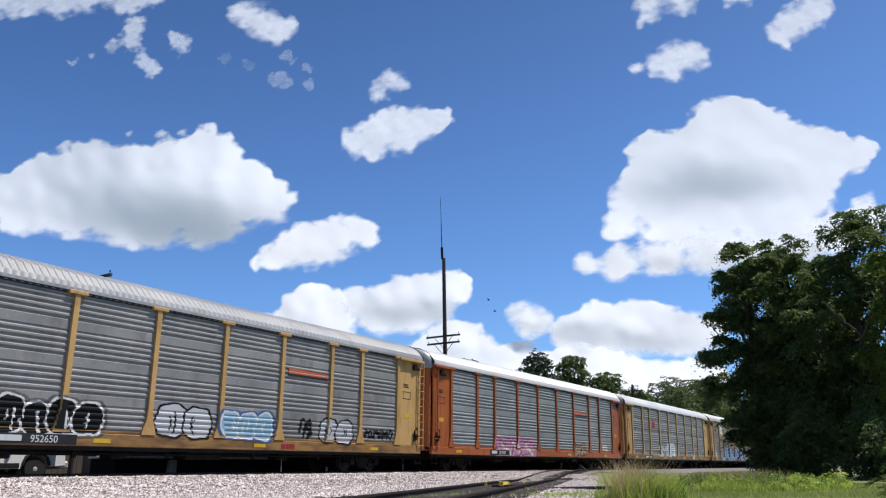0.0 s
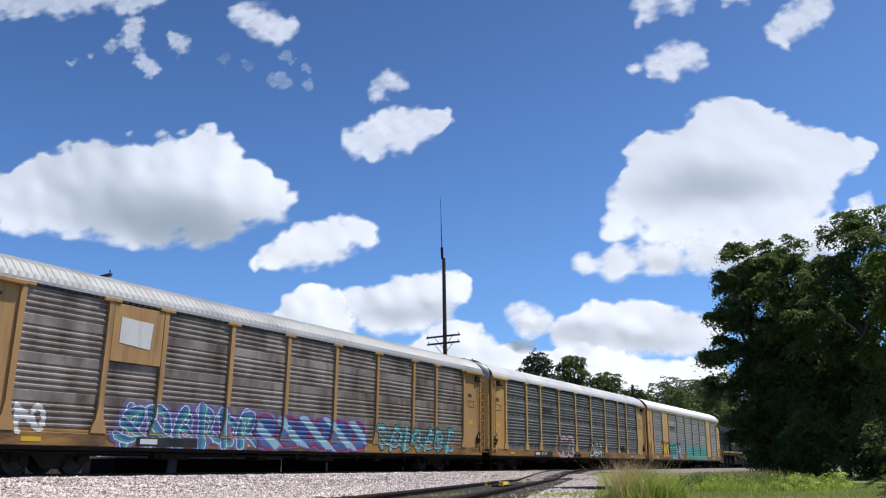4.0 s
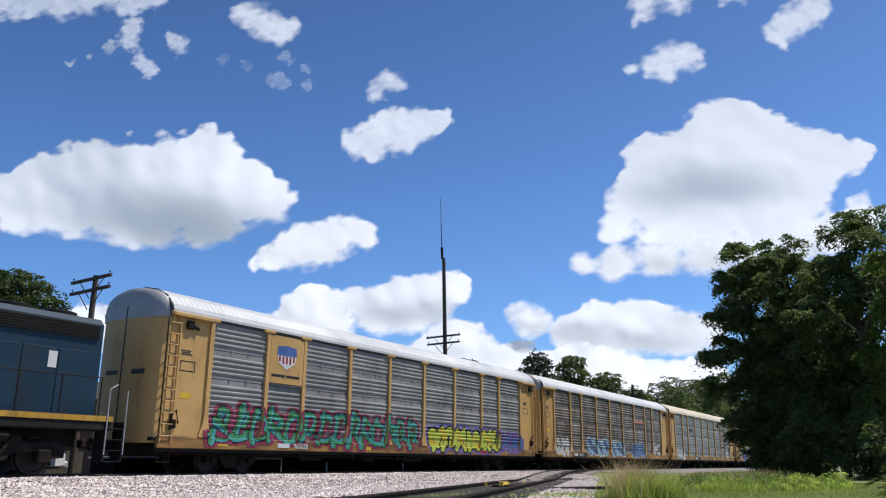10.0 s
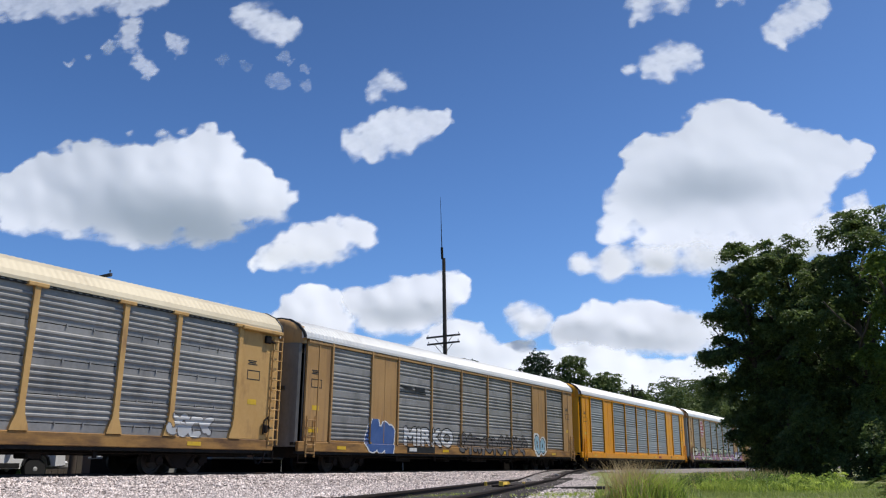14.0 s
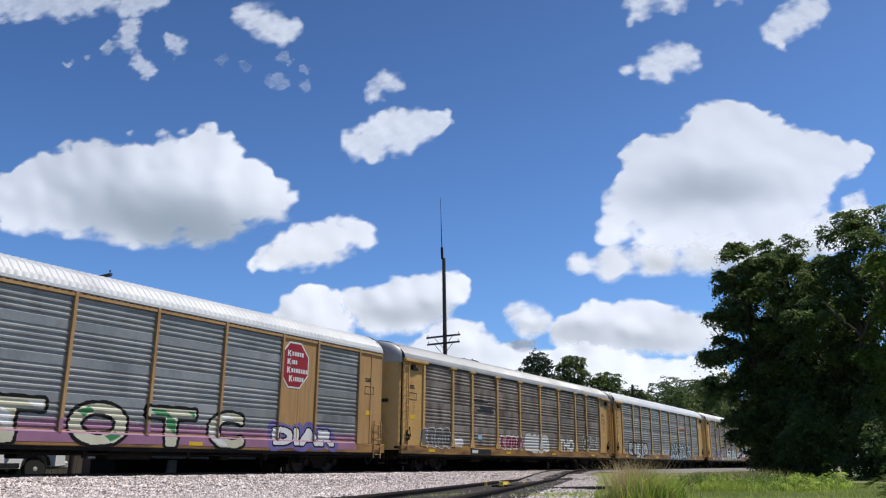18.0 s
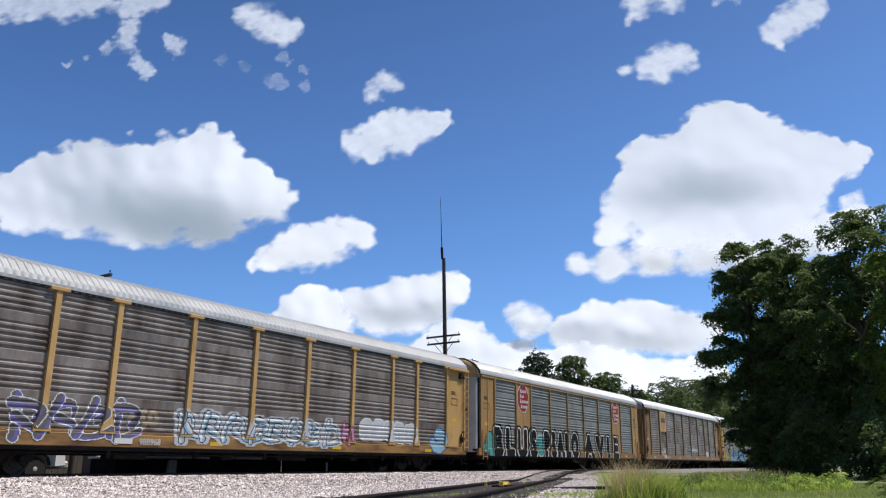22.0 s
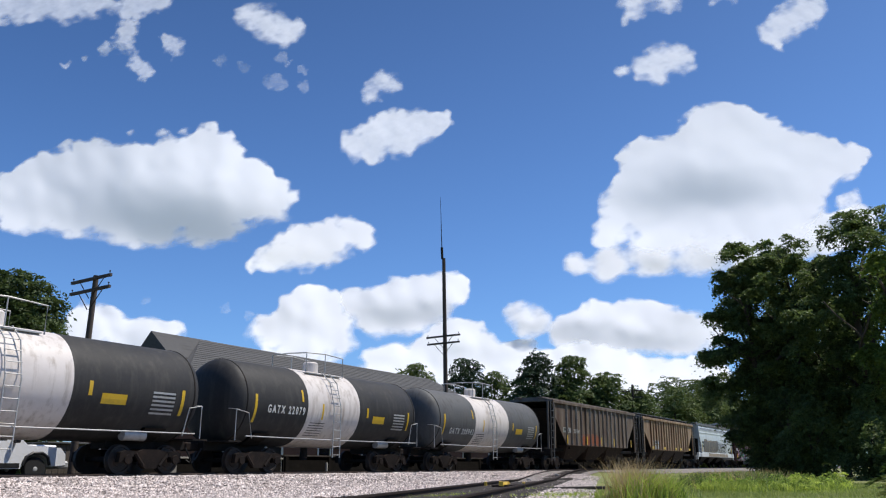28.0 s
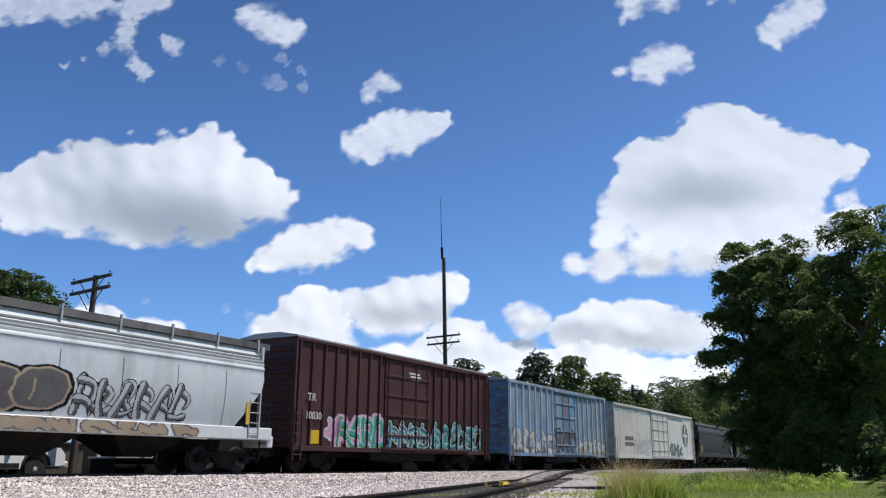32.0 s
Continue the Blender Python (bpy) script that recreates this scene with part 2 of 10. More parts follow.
# dusty tan, paled to carry the sunlight on the engine roofs
M_LOCO_ROOF = surface("sunlit_engine_roof", (0.30, 0.23, 0.17), (0.42, 0.34, 0.26), 0.6, 0, 1, 9, 0.5, (0.12, 0.09, 0.07), 0.3, (2, 2, 2), 0.1, 40, 0.04)
M_LOCO_YELLOW = surface("engine_yellow_paint", (0.46, 0.24, 0.02), (0.60, 0.35, 0.045), 0.55, 0, 1, 10, 0.5, (0.14, 0.075, 0.03), 0.45, (4, 4, 0.6), 0.06, 40, 0.04)
M_GLASS = surface("dark_window_glass", (0.012, 0.014, 0.016), (0.02, 0.022, 0.024), 0.08, 0, 1, 8, 0.3, None, 0, (1, 1, 1), 0.0, 40, 0.0, 0.03, 0.8)
M_TANK = surface("charcoal_tank_paint", (0.032, 0.031, 0.031), (0.056, 0.054, 0.052), 0.62, 0, 0.8, 9, 0.5, (0.085, 0.078, 0.07), 0.35, (4, 4, 0.5), 0.05, 40, 0.06, 0.1, 0.25)
M_TANK_GREY = surface("grey_tank_paint", (0.105, 0.106, 0.107), (0.15, 0.151, 0.152), 0.6, 0, 0.8, 9, 0.5, (0.07, 0.065, 0.06), 0.35, (4, 4, 0.5), 0.05, 40, 0.06, 0.1, 0.25)
M_TANK_BAND = surface("white_tank_band", (0.74, 0.67, 0.62), (0.82, 0.76, 0.72), 0.5, 0, 1.2, 10, 0.5, (0.33, 0.26, 0.2), 0.35, (5, 5, 0.5), 0.05, 40, 0.03)
M_STEEL = surface("galvanised_rail", (0.45, 0.45, 0.44), (0.58, 0.58, 0.57), 0.5, 0.3, 2, 14, 0.5, (0.2, 0.15, 0.1), 0.25, (3, 3, 3), 0.05, 40, 0.05)
M_HOP_RIB = surface("worn_pale_ribs", (0.17, 0.14, 0.12), (0.44, 0.40, 0.36), 0.7, 0, 0.9, 7, 0.8, (0.12, 0.07, 0.05), 0.5, (2, 2, 0.4), 0.1, 40, 0.12)
M_HOP_BROWN = surface("weathered_brown_hopper", (0.15, 0.115, 0.09), (0.275, 0.225, 0.18), 0.75, 0, 0.6, 8, 0.7, (0.085, 0.042, 0.028), 0.6, (1.6, 1.6, 0.35), 0.15, 40, 0.07)
M_HOP_TAN = surface("weathered_tan_hopper", (0.30, 0.205, 0.12), (0.42, 0.31, 0.20), 0.75, 0, 0.6, 8, 0.7, (0.16, 0.075, 0.035), 0.6, (1.6, 1.6, 0.35), 0.15, 40, 0.07)
M_HOP_UNDER = surface("grimy_brown_bays", (0.032, 0.024, 0.020), (0.065, 0.046, 0.038), 0.85, 0, 0.8, 9, 0.6, (0.09, 0.06, 0.042), 0.3, (3, 3, 0.4), 0.15, 40, 0.05, 0.1, 0.15)
M_HOP_SOOT = surface("sooty_hopper", (0.028, 0.025, 0.023), (0.06, 0.054, 0.05), 0.7, 0, 0.5, 6, 0.5, (0.09, 0.07, 0.055), 0.3, (2, 2, 0.3), 0.08, 40, 0.05, 0.1, 0.2)
M_HOP_GREY = surface("pale_grey_hopper", (0.56, 0.60, 0.60), (0.72, 0.75, 0.75), 0.45, 0, 0.4, 6, 0.6, (0.30, 0.27, 0.24), 0.25, (1.0, 1.0, 0.25), 0.05, 40, 0.04)
M_HOP_DARK = surface("dark_grey_hopper", (0.11, 0.105, 0.10), (0.19, 0.18, 0.17), 0.6, 0, 0.5, 6, 0.5, (0.07, 0.055, 0.045), 0.4, (2, 2, 0.3), 0.08, 40, 0.05)
M_BOX_RED = surface("oxide_red_boxcar", (0.058, 0.018, 0.018), (0.09, 0.028, 0.027), 0.65, 0, 0.6, 8, 0.5, (0.045, 0.018, 0.016), 0.4, (3, 3, 0.3), 0.08, 40, 0.04)
M_BOX_BLUE = surface("faded_blue_boxcar", (0.07, 0.25, 0.50), (0.36, 0.54, 0.68), 0.65, 0, 0.5, 7, 0.7, (0.20, 0.15, 0.14), 0.6, (2.6, 2.6, 0.25), 0.08, 40, 0.05)
M_BOX_WHITE = surface("dirty_white_boxcar", (0.62, 0.61, 0.56), (0.73, 0.72, 0.67), 0.6, 0, 0.5, 7, 0.5, (0.30, 0.27, 0.22), 0.35, (2.5, 2.5, 0.35), 0.06, 40, 0.04)
M_FLASH = surface("flash_red", (0.60, 0.10, 0.035), (0.72, 0.16, 0.06), 0.55, 0, 1.5, 10, 0.5, (0.3, 0.1, 0.05), 0.3, (3, 3, 3), 0.04, 40, 0.04)
M_RED = surface("red_sign_paint", (0.30, 0.014, 0.022), (0.37, 0.025, 0.035), 0.5, 0, 1, 10, 0.4, None, 0, (1, 1, 1), 0.04, 40, 0.03)
PAINTS = {
    "black": surface("black_spray", (0.006, 0.006, 0.007), (0.014, 0.014, 0.015), 0.7, 0, 2, 20, 0.4, None, 0, (1, 1, 1), 0.05, 40, 0.02, 0.1, 0.15), "white": M_WHITE, "red": M_RED,
    "silver": surface("silver_spray", (0.55, 0.56, 0.57), (0.66, 0.66, 0.66), 0.5, 0.1, 1.5, 10, 0.4),
    "grey": surface("grey_spray", (0.10, 0.09, 0.085), (0.17, 0.155, 0.145), 0.6, 0, 1.5, 10, 0.5),
    "tan": surface("tan_spray", (0.36, 0.27, 0.17), (0.46, 0.36, 0.25), 0.6, 0, 1.5, 10, 0.5),
    "sky": surface("pale_blue_spray", (0.25, 0.45, 0.58), (0.4, 0.58, 0.68), 0.6, 0, 1.5, 10, 0.5),
    "slate": surface("slate_blue_spray", (0.03, 0.06, 0.11), (0.07, 0.12, 0.19), 0.55, 0, 1.5, 10, 0.5),
    "blue": surface("blue_spray", (0.04, 0.10, 0.30), (0.09, 0.17, 0.40), 0.55, 0, 1.5, 10, 0.5),
    "violet": surface("violet_spray", (0.12, 0.10, 0.30), (0.22, 0.18, 0.42), 0.55, 0, 1.5, 10, 0.5),
    "teal": surface("teal_spray", (0.03, 0.28, 0.28), (0.10, 0.42, 0.40), 0.55, 0, 1.5, 10, 0.5),
    "green": surface("green_spray", (0.03, 0.20, 0.07), (0.08, 0.32, 0.13), 0.55, 0, 1.5, 10, 0.5),
    "lime": surface("lime_spray", (0.42, 0.50, 0.05), (0.52, 0.58, 0.10), 0.55, 0, 1.5, 10, 0.5),
    "pink": surface("pink_spray", (0.55, 0.26, 0.42), (0.66, 0.38, 0.52), 0.55, 0, 1.5, 10, 0.5),
    "crimson": surface("crimson_spray", (0.22, 0.02, 0.06), (0.32, 0.05, 0.1), 0.55, 0, 1.5, 10, 0.5),
    "orange": surface("orange_spray", (0.30, 0.08, 0.035), (0.40, 0.13, 0.06), 0.7, 0, 1.5, 10, 0.5),
    "cream": surface("cream_spray", (0.56, 0.53, 0.36), (0.68, 0.66, 0.50), 0.55, 0, 1.5, 10, 0.5),
    "mauve": surface("mauve_spray", (0.28, 0.125, 0.205), (0.38, 0.19, 0.28), 0.6, 0, 1.5, 10, 0.5),
    "yellow": surface("yellow_spray", (0.68, 0.42, 0.02), (0.76, 0.5, 0.05), 0.5, 0, 1.5, 10, 0.5),
}
# darker than the loose stones, to paint the shade in their gaps
M_BALLAST = surface("crushed_stone", (0.15, 0.13, 0.12), (0.36, 0.32, 0.295), 0.9, 0, 3, 30, 0.9, (0.13, 0.115, 0.11), 0.35, (9, 9, 9), 0.8, 30, 0.0)
# grimy gravel, with the shade under the train put into its colour
M_BED_SHADE = surface("shade_dark_gravel", (0.05, 0.046, 0.043), (0.10, 0.092, 0.085), 0.95, 0, 2, 25, 0.8, (0.03, 0.028, 0.026), 0.3, (4, 4, 4), 0.6, 30, 0.0)
M_RAIL = surface("rusted_rail", (0.06, 0.042, 0.035), (0.12, 0.085, 0.07), 0.7, 0.2, 2, 14, 0.5, (0.04, 0.03, 0.026), 0.3, (2, 2, 2), 0.15, 60, 0.03)
M_SIDE_RAIL = surface("dark_rusted_rail", (0.028, 0.02, 0.018), (0.055, 0.042, 0.036), 0.85, 0, 2, 14, 0.5, (0.02, 0.016, 0.014), 0.3, (2, 2, 2), 0.15, 60, 0.03, 0.1, 0.12)
M_TIE = surface("creosoted_timber", (0.035, 0.028, 0.024), (0.09, 0.075, 0.064), 0.9, 0, 1.5, 16, 0.6, (0.03, 0.025, 0.022), 0.3, (1, 6, 6), 0.4, 30, 0.15)
M_GROUND = surface("mown_grass_ground", (0.16, 0.185, 0.05), (0.25, 0.26, 0.09), 0.95, 0, 0.3, 5, 0.7, (0.16, 0.14, 0.09), 0.2, (0.5, 0.5, 0.5), 0.5, 15, 0.0)
M_SHINGLE = surface("grey_roof_shingle", (0.085, 0.083, 0.083), (0.13, 0.127, 0.125), 0.9, 0, 0.5, 8, 0.6, (0.06, 0.058, 0.056), 0.3, (0.6, 6, 6), 0.3, 25, 0.10)
M_BRICK = surface("dark_brick_wall", (0.14, 0.065, 0.045), (0.20, 0.10, 0.07), 0.85, 0, 1, 14, 0.6, (0.08, 0.05, 0.04), 0.3, (2, 2, 2), 0.3, 20, 0.08)
M_CONCRETE = surface("pale_concrete", (0.36, 0.35, 0.33), (0.46, 0.45, 0.43), 0.85, 0, 1, 14, 0.6, (0.2, 0.19, 0.17), 0.3, (2, 2, 2), 0.2, 30, 0.05)
M_POLE = surface("weathered_pole_wood", (0.06, 0.045, 0.035), (0.115, 0.09, 0.072), 0.9, 0, 1, 12, 0.5, (0.035, 0.028, 0.022), 0.4, (8, 8, 0.3), 0.4, 20, 0.05)
M_BARK = surface("rough_bark", (0.05, 0.038, 0.028), (0.11, 0.085, 0.065), 0.95, 0, 2, 10, 0.6, None, 0, (1, 1, 1), 0.8, 12, 0.05)
M_LEAF = leafy("dark_leaves", (0.056, 0.092, 0.0256), (0.172, 0.224, 0.072), 0.5, 0.48)
M_LEAF_DARK = leafy("deep_green_leaves", (0.0382, 0.0638, 0.017), (0.102, 0.1403, 0.0425), 0.5, 0.35)
M_LEAF_LIGHT = leafy("light_leaves", (0.08, 0.13, 0.018), (0.17, 0.235, 0.045), 0.55, 0.35)
M_LEAF_FAR = leafy("distant_leaves", (0.07, 0.11, 0.03), (0.175, 0.225, 0.07), 0.6, 0.35, 0.12)
M_NEEDLE = leafy("dark_needles", (0.025, 0.05, 0.022), (0.05, 0.085, 0.035), 0.6, 0.15, 0.12)
M_WEED = leafy("weed_leaves", (0.13, 0.20, 0.035), (0.30, 0.40, 0.08), 0.55, 0.45, 0.6)
M_FROND = leafy("feathery_leaves", (0.19, 0.22, 0.05), (0.34, 0.35, 0.12), 0.55, 0.4, 0.5)
M_GRASS = leafy("grass_blades", (0.22, 0.33, 0.04), (0.54, 0.60, 0.13), 0.6, 0.5, 0.5)
M_LAWN = leafy("mown_blades", (0.21, 0.27, 0.06), (0.38, 0.43, 0.14), 0.6, 0.45, 0.3)
M_SEED = leafy("dry_seed_heads", (0.34, 0.23, 0.11), (0.60, 0.48, 0.28), 0.7, 0.45, 0.5)


# ---- ground and tracks ----
def side_line(x):
    """The side track's centre line: y at x."""
    if x < 34:
        return 2.72 + 0.362 * x
    s = min((x - 34) / 34.0, 1.0)
    return 15.03 + 34 * 0.362 * (s - 0.5 * s * s)


def shoulder(y):
    """Height of the main line's shoulder at y, without the side track."""
    if y > 18.7:
        return 0.86
    s = min(max((18.7 - y) / 5.2, 0.0), 1.0)
    return 0.86 - 0.40 * (1.5 * s - 0.5 * s ** 3)


def side_rise(x):
    """Height of the side track's rail foot."""
    return max(0.408, shoulder(side_line(x)) - 0.045)


def lie(x, y):
    """Height of the ground at (x, y)."""
    if y > 18.7:
        z = 0.86 if y < 24.2 else 0.86 - 0.03 * min(1.0, (y - 24.2) / 2)
    else:
        z = shoulder(y)
    d = abs(y - side_line(x))
    if x > 36 and y < 18.7:
        z = max(z, side_rise(x) + 0.035 - 0.10 * max(d - 1.5, 0.0))
    if y < 18.7 and y < side_line(x):
        z -= 0.16 * min(max((d - 1.6) / 3.0, 0.0), 1.0)
    return z


def ground_sheet():
    xs = sorted({-4500, -2000, -900, -400, -200, -100, -60, *range(-40, 120, 2), 130, 150, 180, 230, 320, 500, 900, 2000, 4500})
    ys = sorted({-4500, -2000, -800, -300, -120, -60, *range(-30, 0, 5), *[i * 0.7 for i in range(0, 40)], 29, 31, 34, 38, 45, 60, 90, 150, 300, 800, 2000, 4500})
    v = []
    for y in ys:
        for x in xs:
            wob = 0.025 * noise.noise((x * 0.4, y * 0.6, 0)) if abs(x) < 130 and abs(y) < 60 else 0
            v.append((x, y, lie(x, y) + wob - 0.03))
    w = len(xs)
    f = [(j * w + i, j * w + i + 1, (j + 1) * w + i + 1, (j + 1) * w + i) for j in range(len(ys) - 1) for i in range(w - 1)]
    b = Build()
    b.v, b.f = v, f
    return solid("ground", b, M_GROUND, "mown green grass ground along the railway", "ground", kind="structure")


ground_sheet()


def ballast_bed():
    """The sheet of crushed stone under both tracks."""
    b = Build()
    xs = [-720, -300, -100, -40] + [i * 0.9 - 20 for i in range(110)] + [110, 150, 300, 700]
    n = 26
    for x in xs:
        low = max(min(side_line(x) - 1.9, 17.2), -30) if -40 <= x <= 60 else 17.2
        if x < -12:
            low = 17.2 - (17.2 - low) * 0.0
        for j in range(n):
            y = low + (24.6 - low) * j / (n - 1)
            z = lie(x, y) + 0.012 + 0.03 * noise.noise((x * 1.7, y * 1.7, 3)) + (0.03 if 18.9 < y < 24 else 0)
            b.v.append((x, y, z))
    b.f = [(i * n + j, (i + 1) * n + j, (i + 1) * n + j + 1, i * n + j + 1) for i in range(len(xs) - 1) for j in range(n - 1)]
    return solid("ballast", b, M_BALLAST, "pale grey crushed stone ballast under the tracks", "ballast", kind="structure")


ballast_bed()


def stones(name, count, area, size, seed, label):
    """Loose stones scattered over the ballast, each an angular lump."""
    rnd = np.random.RandomState(seed)
    base = np.array([(1, 0, 0), (-1, 0, 0), (0, 1, 0), (0, -1, 0), (0, 0, 1), (0, 0, -1)], float)
    tri = np.array([(0, 2, 4), (2, 1, 4), (1, 3, 4), (3, 0, 4), (2, 0, 5), (1, 2, 5), (3, 1, 5), (0, 3, 5)])
    pts = area(rnd, count)
    v = base[None] * rnd.uniform(0.55, 1.1, (len(pts), 6, 1)) + rnd.uniform(-0.25, 0.25, (len(pts), 6, 3))
    a = rnd.uniform(0, 6.28, len(pts))
    c, s = np.cos(a), np.sin(a)
    v = np.stack([v[..., 0] * c[:, None] - v[..., 1] * s[:, None], v[..., 0] * s[:, None] + v[..., 1] * c[:, None], v[..., 2] * 0.75], -1)
    v = v * (size[0] + (size[1] - size[0]) * rnd.rand(len(pts)) ** 1.5)[:, None, None] + pts[:, None, :]
    me = bpy.data.meshes.new(name)
    f = (tri[None] + 6 * np.arange(len(pts))[:, None, None]).reshape(-1, 3)
    me.from_pydata(v.reshape(-1, 3).tolist(), [], f.tolist())
    return solid(name, me, M_STONE, label, "stones", kind="stuff")


M_STONE = leafy("pale_stones", (0.25, 0.205, 0.185), (0.86, 0.74, 0.68), 0.9, 0.0, 2.0)


def shoulder_area(rnd, count):
    x = 8 + 50 * rnd.rand(count) ** 1.6
    y = 9.5 + 10.6 * rnd.rand(count)
    keep = (y > side_line_np(x) + 0.9) & (y / np.maximum(x, 1) > 0.2)
    x, y = x[keep], y[keep]
    return np.array([(p, q, lie(p, q) + 0.03 + 0.03 * noise.noise((p * 1.7, q * 1.7, 3))) for p, q in zip(x, y)])


def side_area(rnd, count):
    x = 11 + 30 * rnd.rand(count)
    d = rnd.uniform(-2.6, 1.5, count)
    thin = (np.abs(d) > 0.86) | (rnd.rand(count) < 0.22)
    x, d = x[thin], d[thin]
    y = side_line_np(x) + d
    return np.array([(p, q, lie(p, q) + 0.02) for p, q in zip(x, y)])


def side_line_np(x):
    return np.array([side_line(p) for p in x])


def shade_strip():
    """Grimy gravel between and beyond the rails of the main track, darkened to hold the train's shade."""
    b = Build()
    xs = [-700, -60] + [i * 3.0 for i in range(-15, 45)] + [200, 700]
    n = 12
    for x in xs:
        for j in range(n):
            y = 20.35 + (30.2 - 20.35) * j / (n - 1)
            b.v.append((x, y, max(lie(x, y) + 0.05, 0.0) + 0.012 * noise.noise((x, y * 1.3, 8))))
    b.f = [(i * n + j, (i + 1) * n + j, (i + 1) * n + j + 1, i * n + j + 1) for i in range(len(xs) - 1) for j in range(n - 1)]
    return solid("cinder_bed", b, M_BED_SHADE, "oily gravel between the rails and beyond, darkened as in the train's shade", "gravel", kind="structure")


shade_strip()
stones("ballast_stones", 76000, shoulder_area, (0.026, 0.064), 3, "loose pale grey ballast stones on the track shoulder")
stones("ballast_stones", 15000, side_area, (0.02, 0.045), 5, "loose pale ballast stones along the side track")


def rail_profile():
    return [(-0.07, 0), (0.07, 0), (0.07, 0.012), (0.012, 0.03), (0.012, 0.125), (0.036, 0.135), (0.036, 0.165), (0.026, 0.172), (-0.026, 0.172), (-0.036, 0.165), (-0.036, 0.135),
            (-0.012, 0.125), (-0.012, 0.03), (-0.07, 0.012)]


def sweep(outline, path):
    """An outline of (across, up) swept along a path of (x, y, z)."""
    b = Build()
    n = len(outline)
    for i, p in enumerate(path):
        q, r = path[max(i - 1, 0)], path[min(i + 1, len(path) - 1)]
        d = Vector((r[0] - q[0], r[1] - q[1], 0)).normalized()
        side = Vector((d.y, -d.x, 0))
        for a, h in outline:
            b.v.append(tuple(Vector(p) + side * a + Vector((0, 0, h))))
    for i in range(len(path) - 1):
        b.f += [(i * n + j, i * n + (j + 1) % n, i * n + n + (j + 1) % n, i * n + n + j) for j in range(n)]
    b.f += [tuple(range(n)), tuple(range((len(path) - 1) * n, len(path) * n))]
    return b


def main_track():
    track = thing("railway_track", "straight main railway track on crushed stone", "railway track", kind="structure")
    for off in (-0.755, 0.755):
        z = RAIL + off * math.tan(radians(LEAN)) * 1.0
        part("rail", sweep(rail_profile(), [(-720, TRACK_Y + off, z - 0.172), (720, TRACK_Y + off, z - 0.172)]), M_RAIL, track, "rust-brown steel rail with a worn top")
    tie = Build().box(-0.115, 0.115, -1.3, 1.3, -0.175, 0, 0.012).mesh("tie")
    for i in range(180):
        part("tie", tie, M_TIE, track, at=(8 + i * 0.52, TRACK_Y, RAIL - 0.172))
    rest = Build()
    for i in range(1200):
        x = 8 + (180 + i) * 0.52 if i < 500 else 8 - (i - 499) * 0.52
        rest.box(x - 0.115, x + 0.115, TRACK_Y - 1.3, TRACK_Y + 1.3, RAIL - 0.347, RAIL - 0.172)
    tagged(part("far_ties", rest.mesh("far_ties", False), M_TIE, track), kind="stuff")


main_track()


def side_track():
    track = thing("siding_track", "rusty side track with weathered timber ties", "railway track", kind="structure")
    xs = [-12 + i * 1.5 for i in range(54)]

    def rise(x):
        return side_rise(x) + (0.02 if x < 30 else 0.0)

    def offset(x, off):
        d = Vector((1.0, (side_line(x + 0.1) - side_line(x - 0.1)) / 0.2, 0)).normalized()
        return (x - d.y * off, side_line(x) + d.x * off, rise(x))

    for off in (-0.755, 0.755):
        part("rail", sweep(rail_profile(), [offset(x, off) for x in xs]), M_SIDE_RAIL, track, "dark rusted rail")
    tie = Build().box(-0.115, 0.115, -1.35, 1.35, -0.17, 0, 0.012).mesh("tie")
    x = -10.0
    while x < 60:
        ob = part("tie", tie, M_TIE, track, at=(x, side_line(x), rise(x) + 0.072))
        ob.rotation_euler = (0, 0, math.atan2(side_line(x + 0.1) - side_line(x - 0.1), 0.2) + radians(random.uniform(-1.5, 1.5)))
        x += 0.53


side_track()


def derail():
    """The yellow-painted derail between the rails of the side track, and its lever plank."""
    at = pose(20.4, side_line(20.4) - 0.2, 0.56, 0, 0, 19.9)
    d = thing("derail", "yellow painted steel derail bolted between the rails", "derail", m=at)
    part("wedge", Build().prism([(-0.4, 0), (0.45, 0), (0.4, 0.03), (0.1, 0.075), (-0.25, 0.05)], "y", 0.06, 0.22), M_MARK, d)
    part("base_plate", Build().box(-0.6, 0.6, -0.25, 0.45, -0.06, 0.0, 0.01), M_SIDE_RAIL, d, "rusty base plate")
    for x, y in ((-0.5, 0.62), (-1.2, 0.1), (-2.2, -0.55), (-0.75, 0.2)):
        part("marker_block", Build().prism([(-0.05, -0.02), (0.08, -0.02), (0.03, 0.09), (-0.03, 0.08)], "y", y - 0.03, y + 0.03), M_MARK, d, at=(x, 0, 0))
    p = thing("timber", "dark weathered timber lying beside the side track", "timber", m=pose(18.8, 8.05, 0.47, 0, 0, -43))
    part("beam", Build().box(-1.6, 1.6, -0.08, 0.08, -0.03, 0.05, 0.015), M_TIE, p)
    for x, y in ((32.5, 0.45), (39.0, -0.35)):
        z = side_rise(x)
        q = thing("joint_cover", "pale dusty steel plate on the side track", "plate", m=pose(x, side_line(x) + y, z + 0.06, 18, 0, 20))
        part("plate", Build().box(-0.13, 0.13, -0.1, 0.1, 0, 0.1, 0.02), M_CONCRETE, q)


derail()


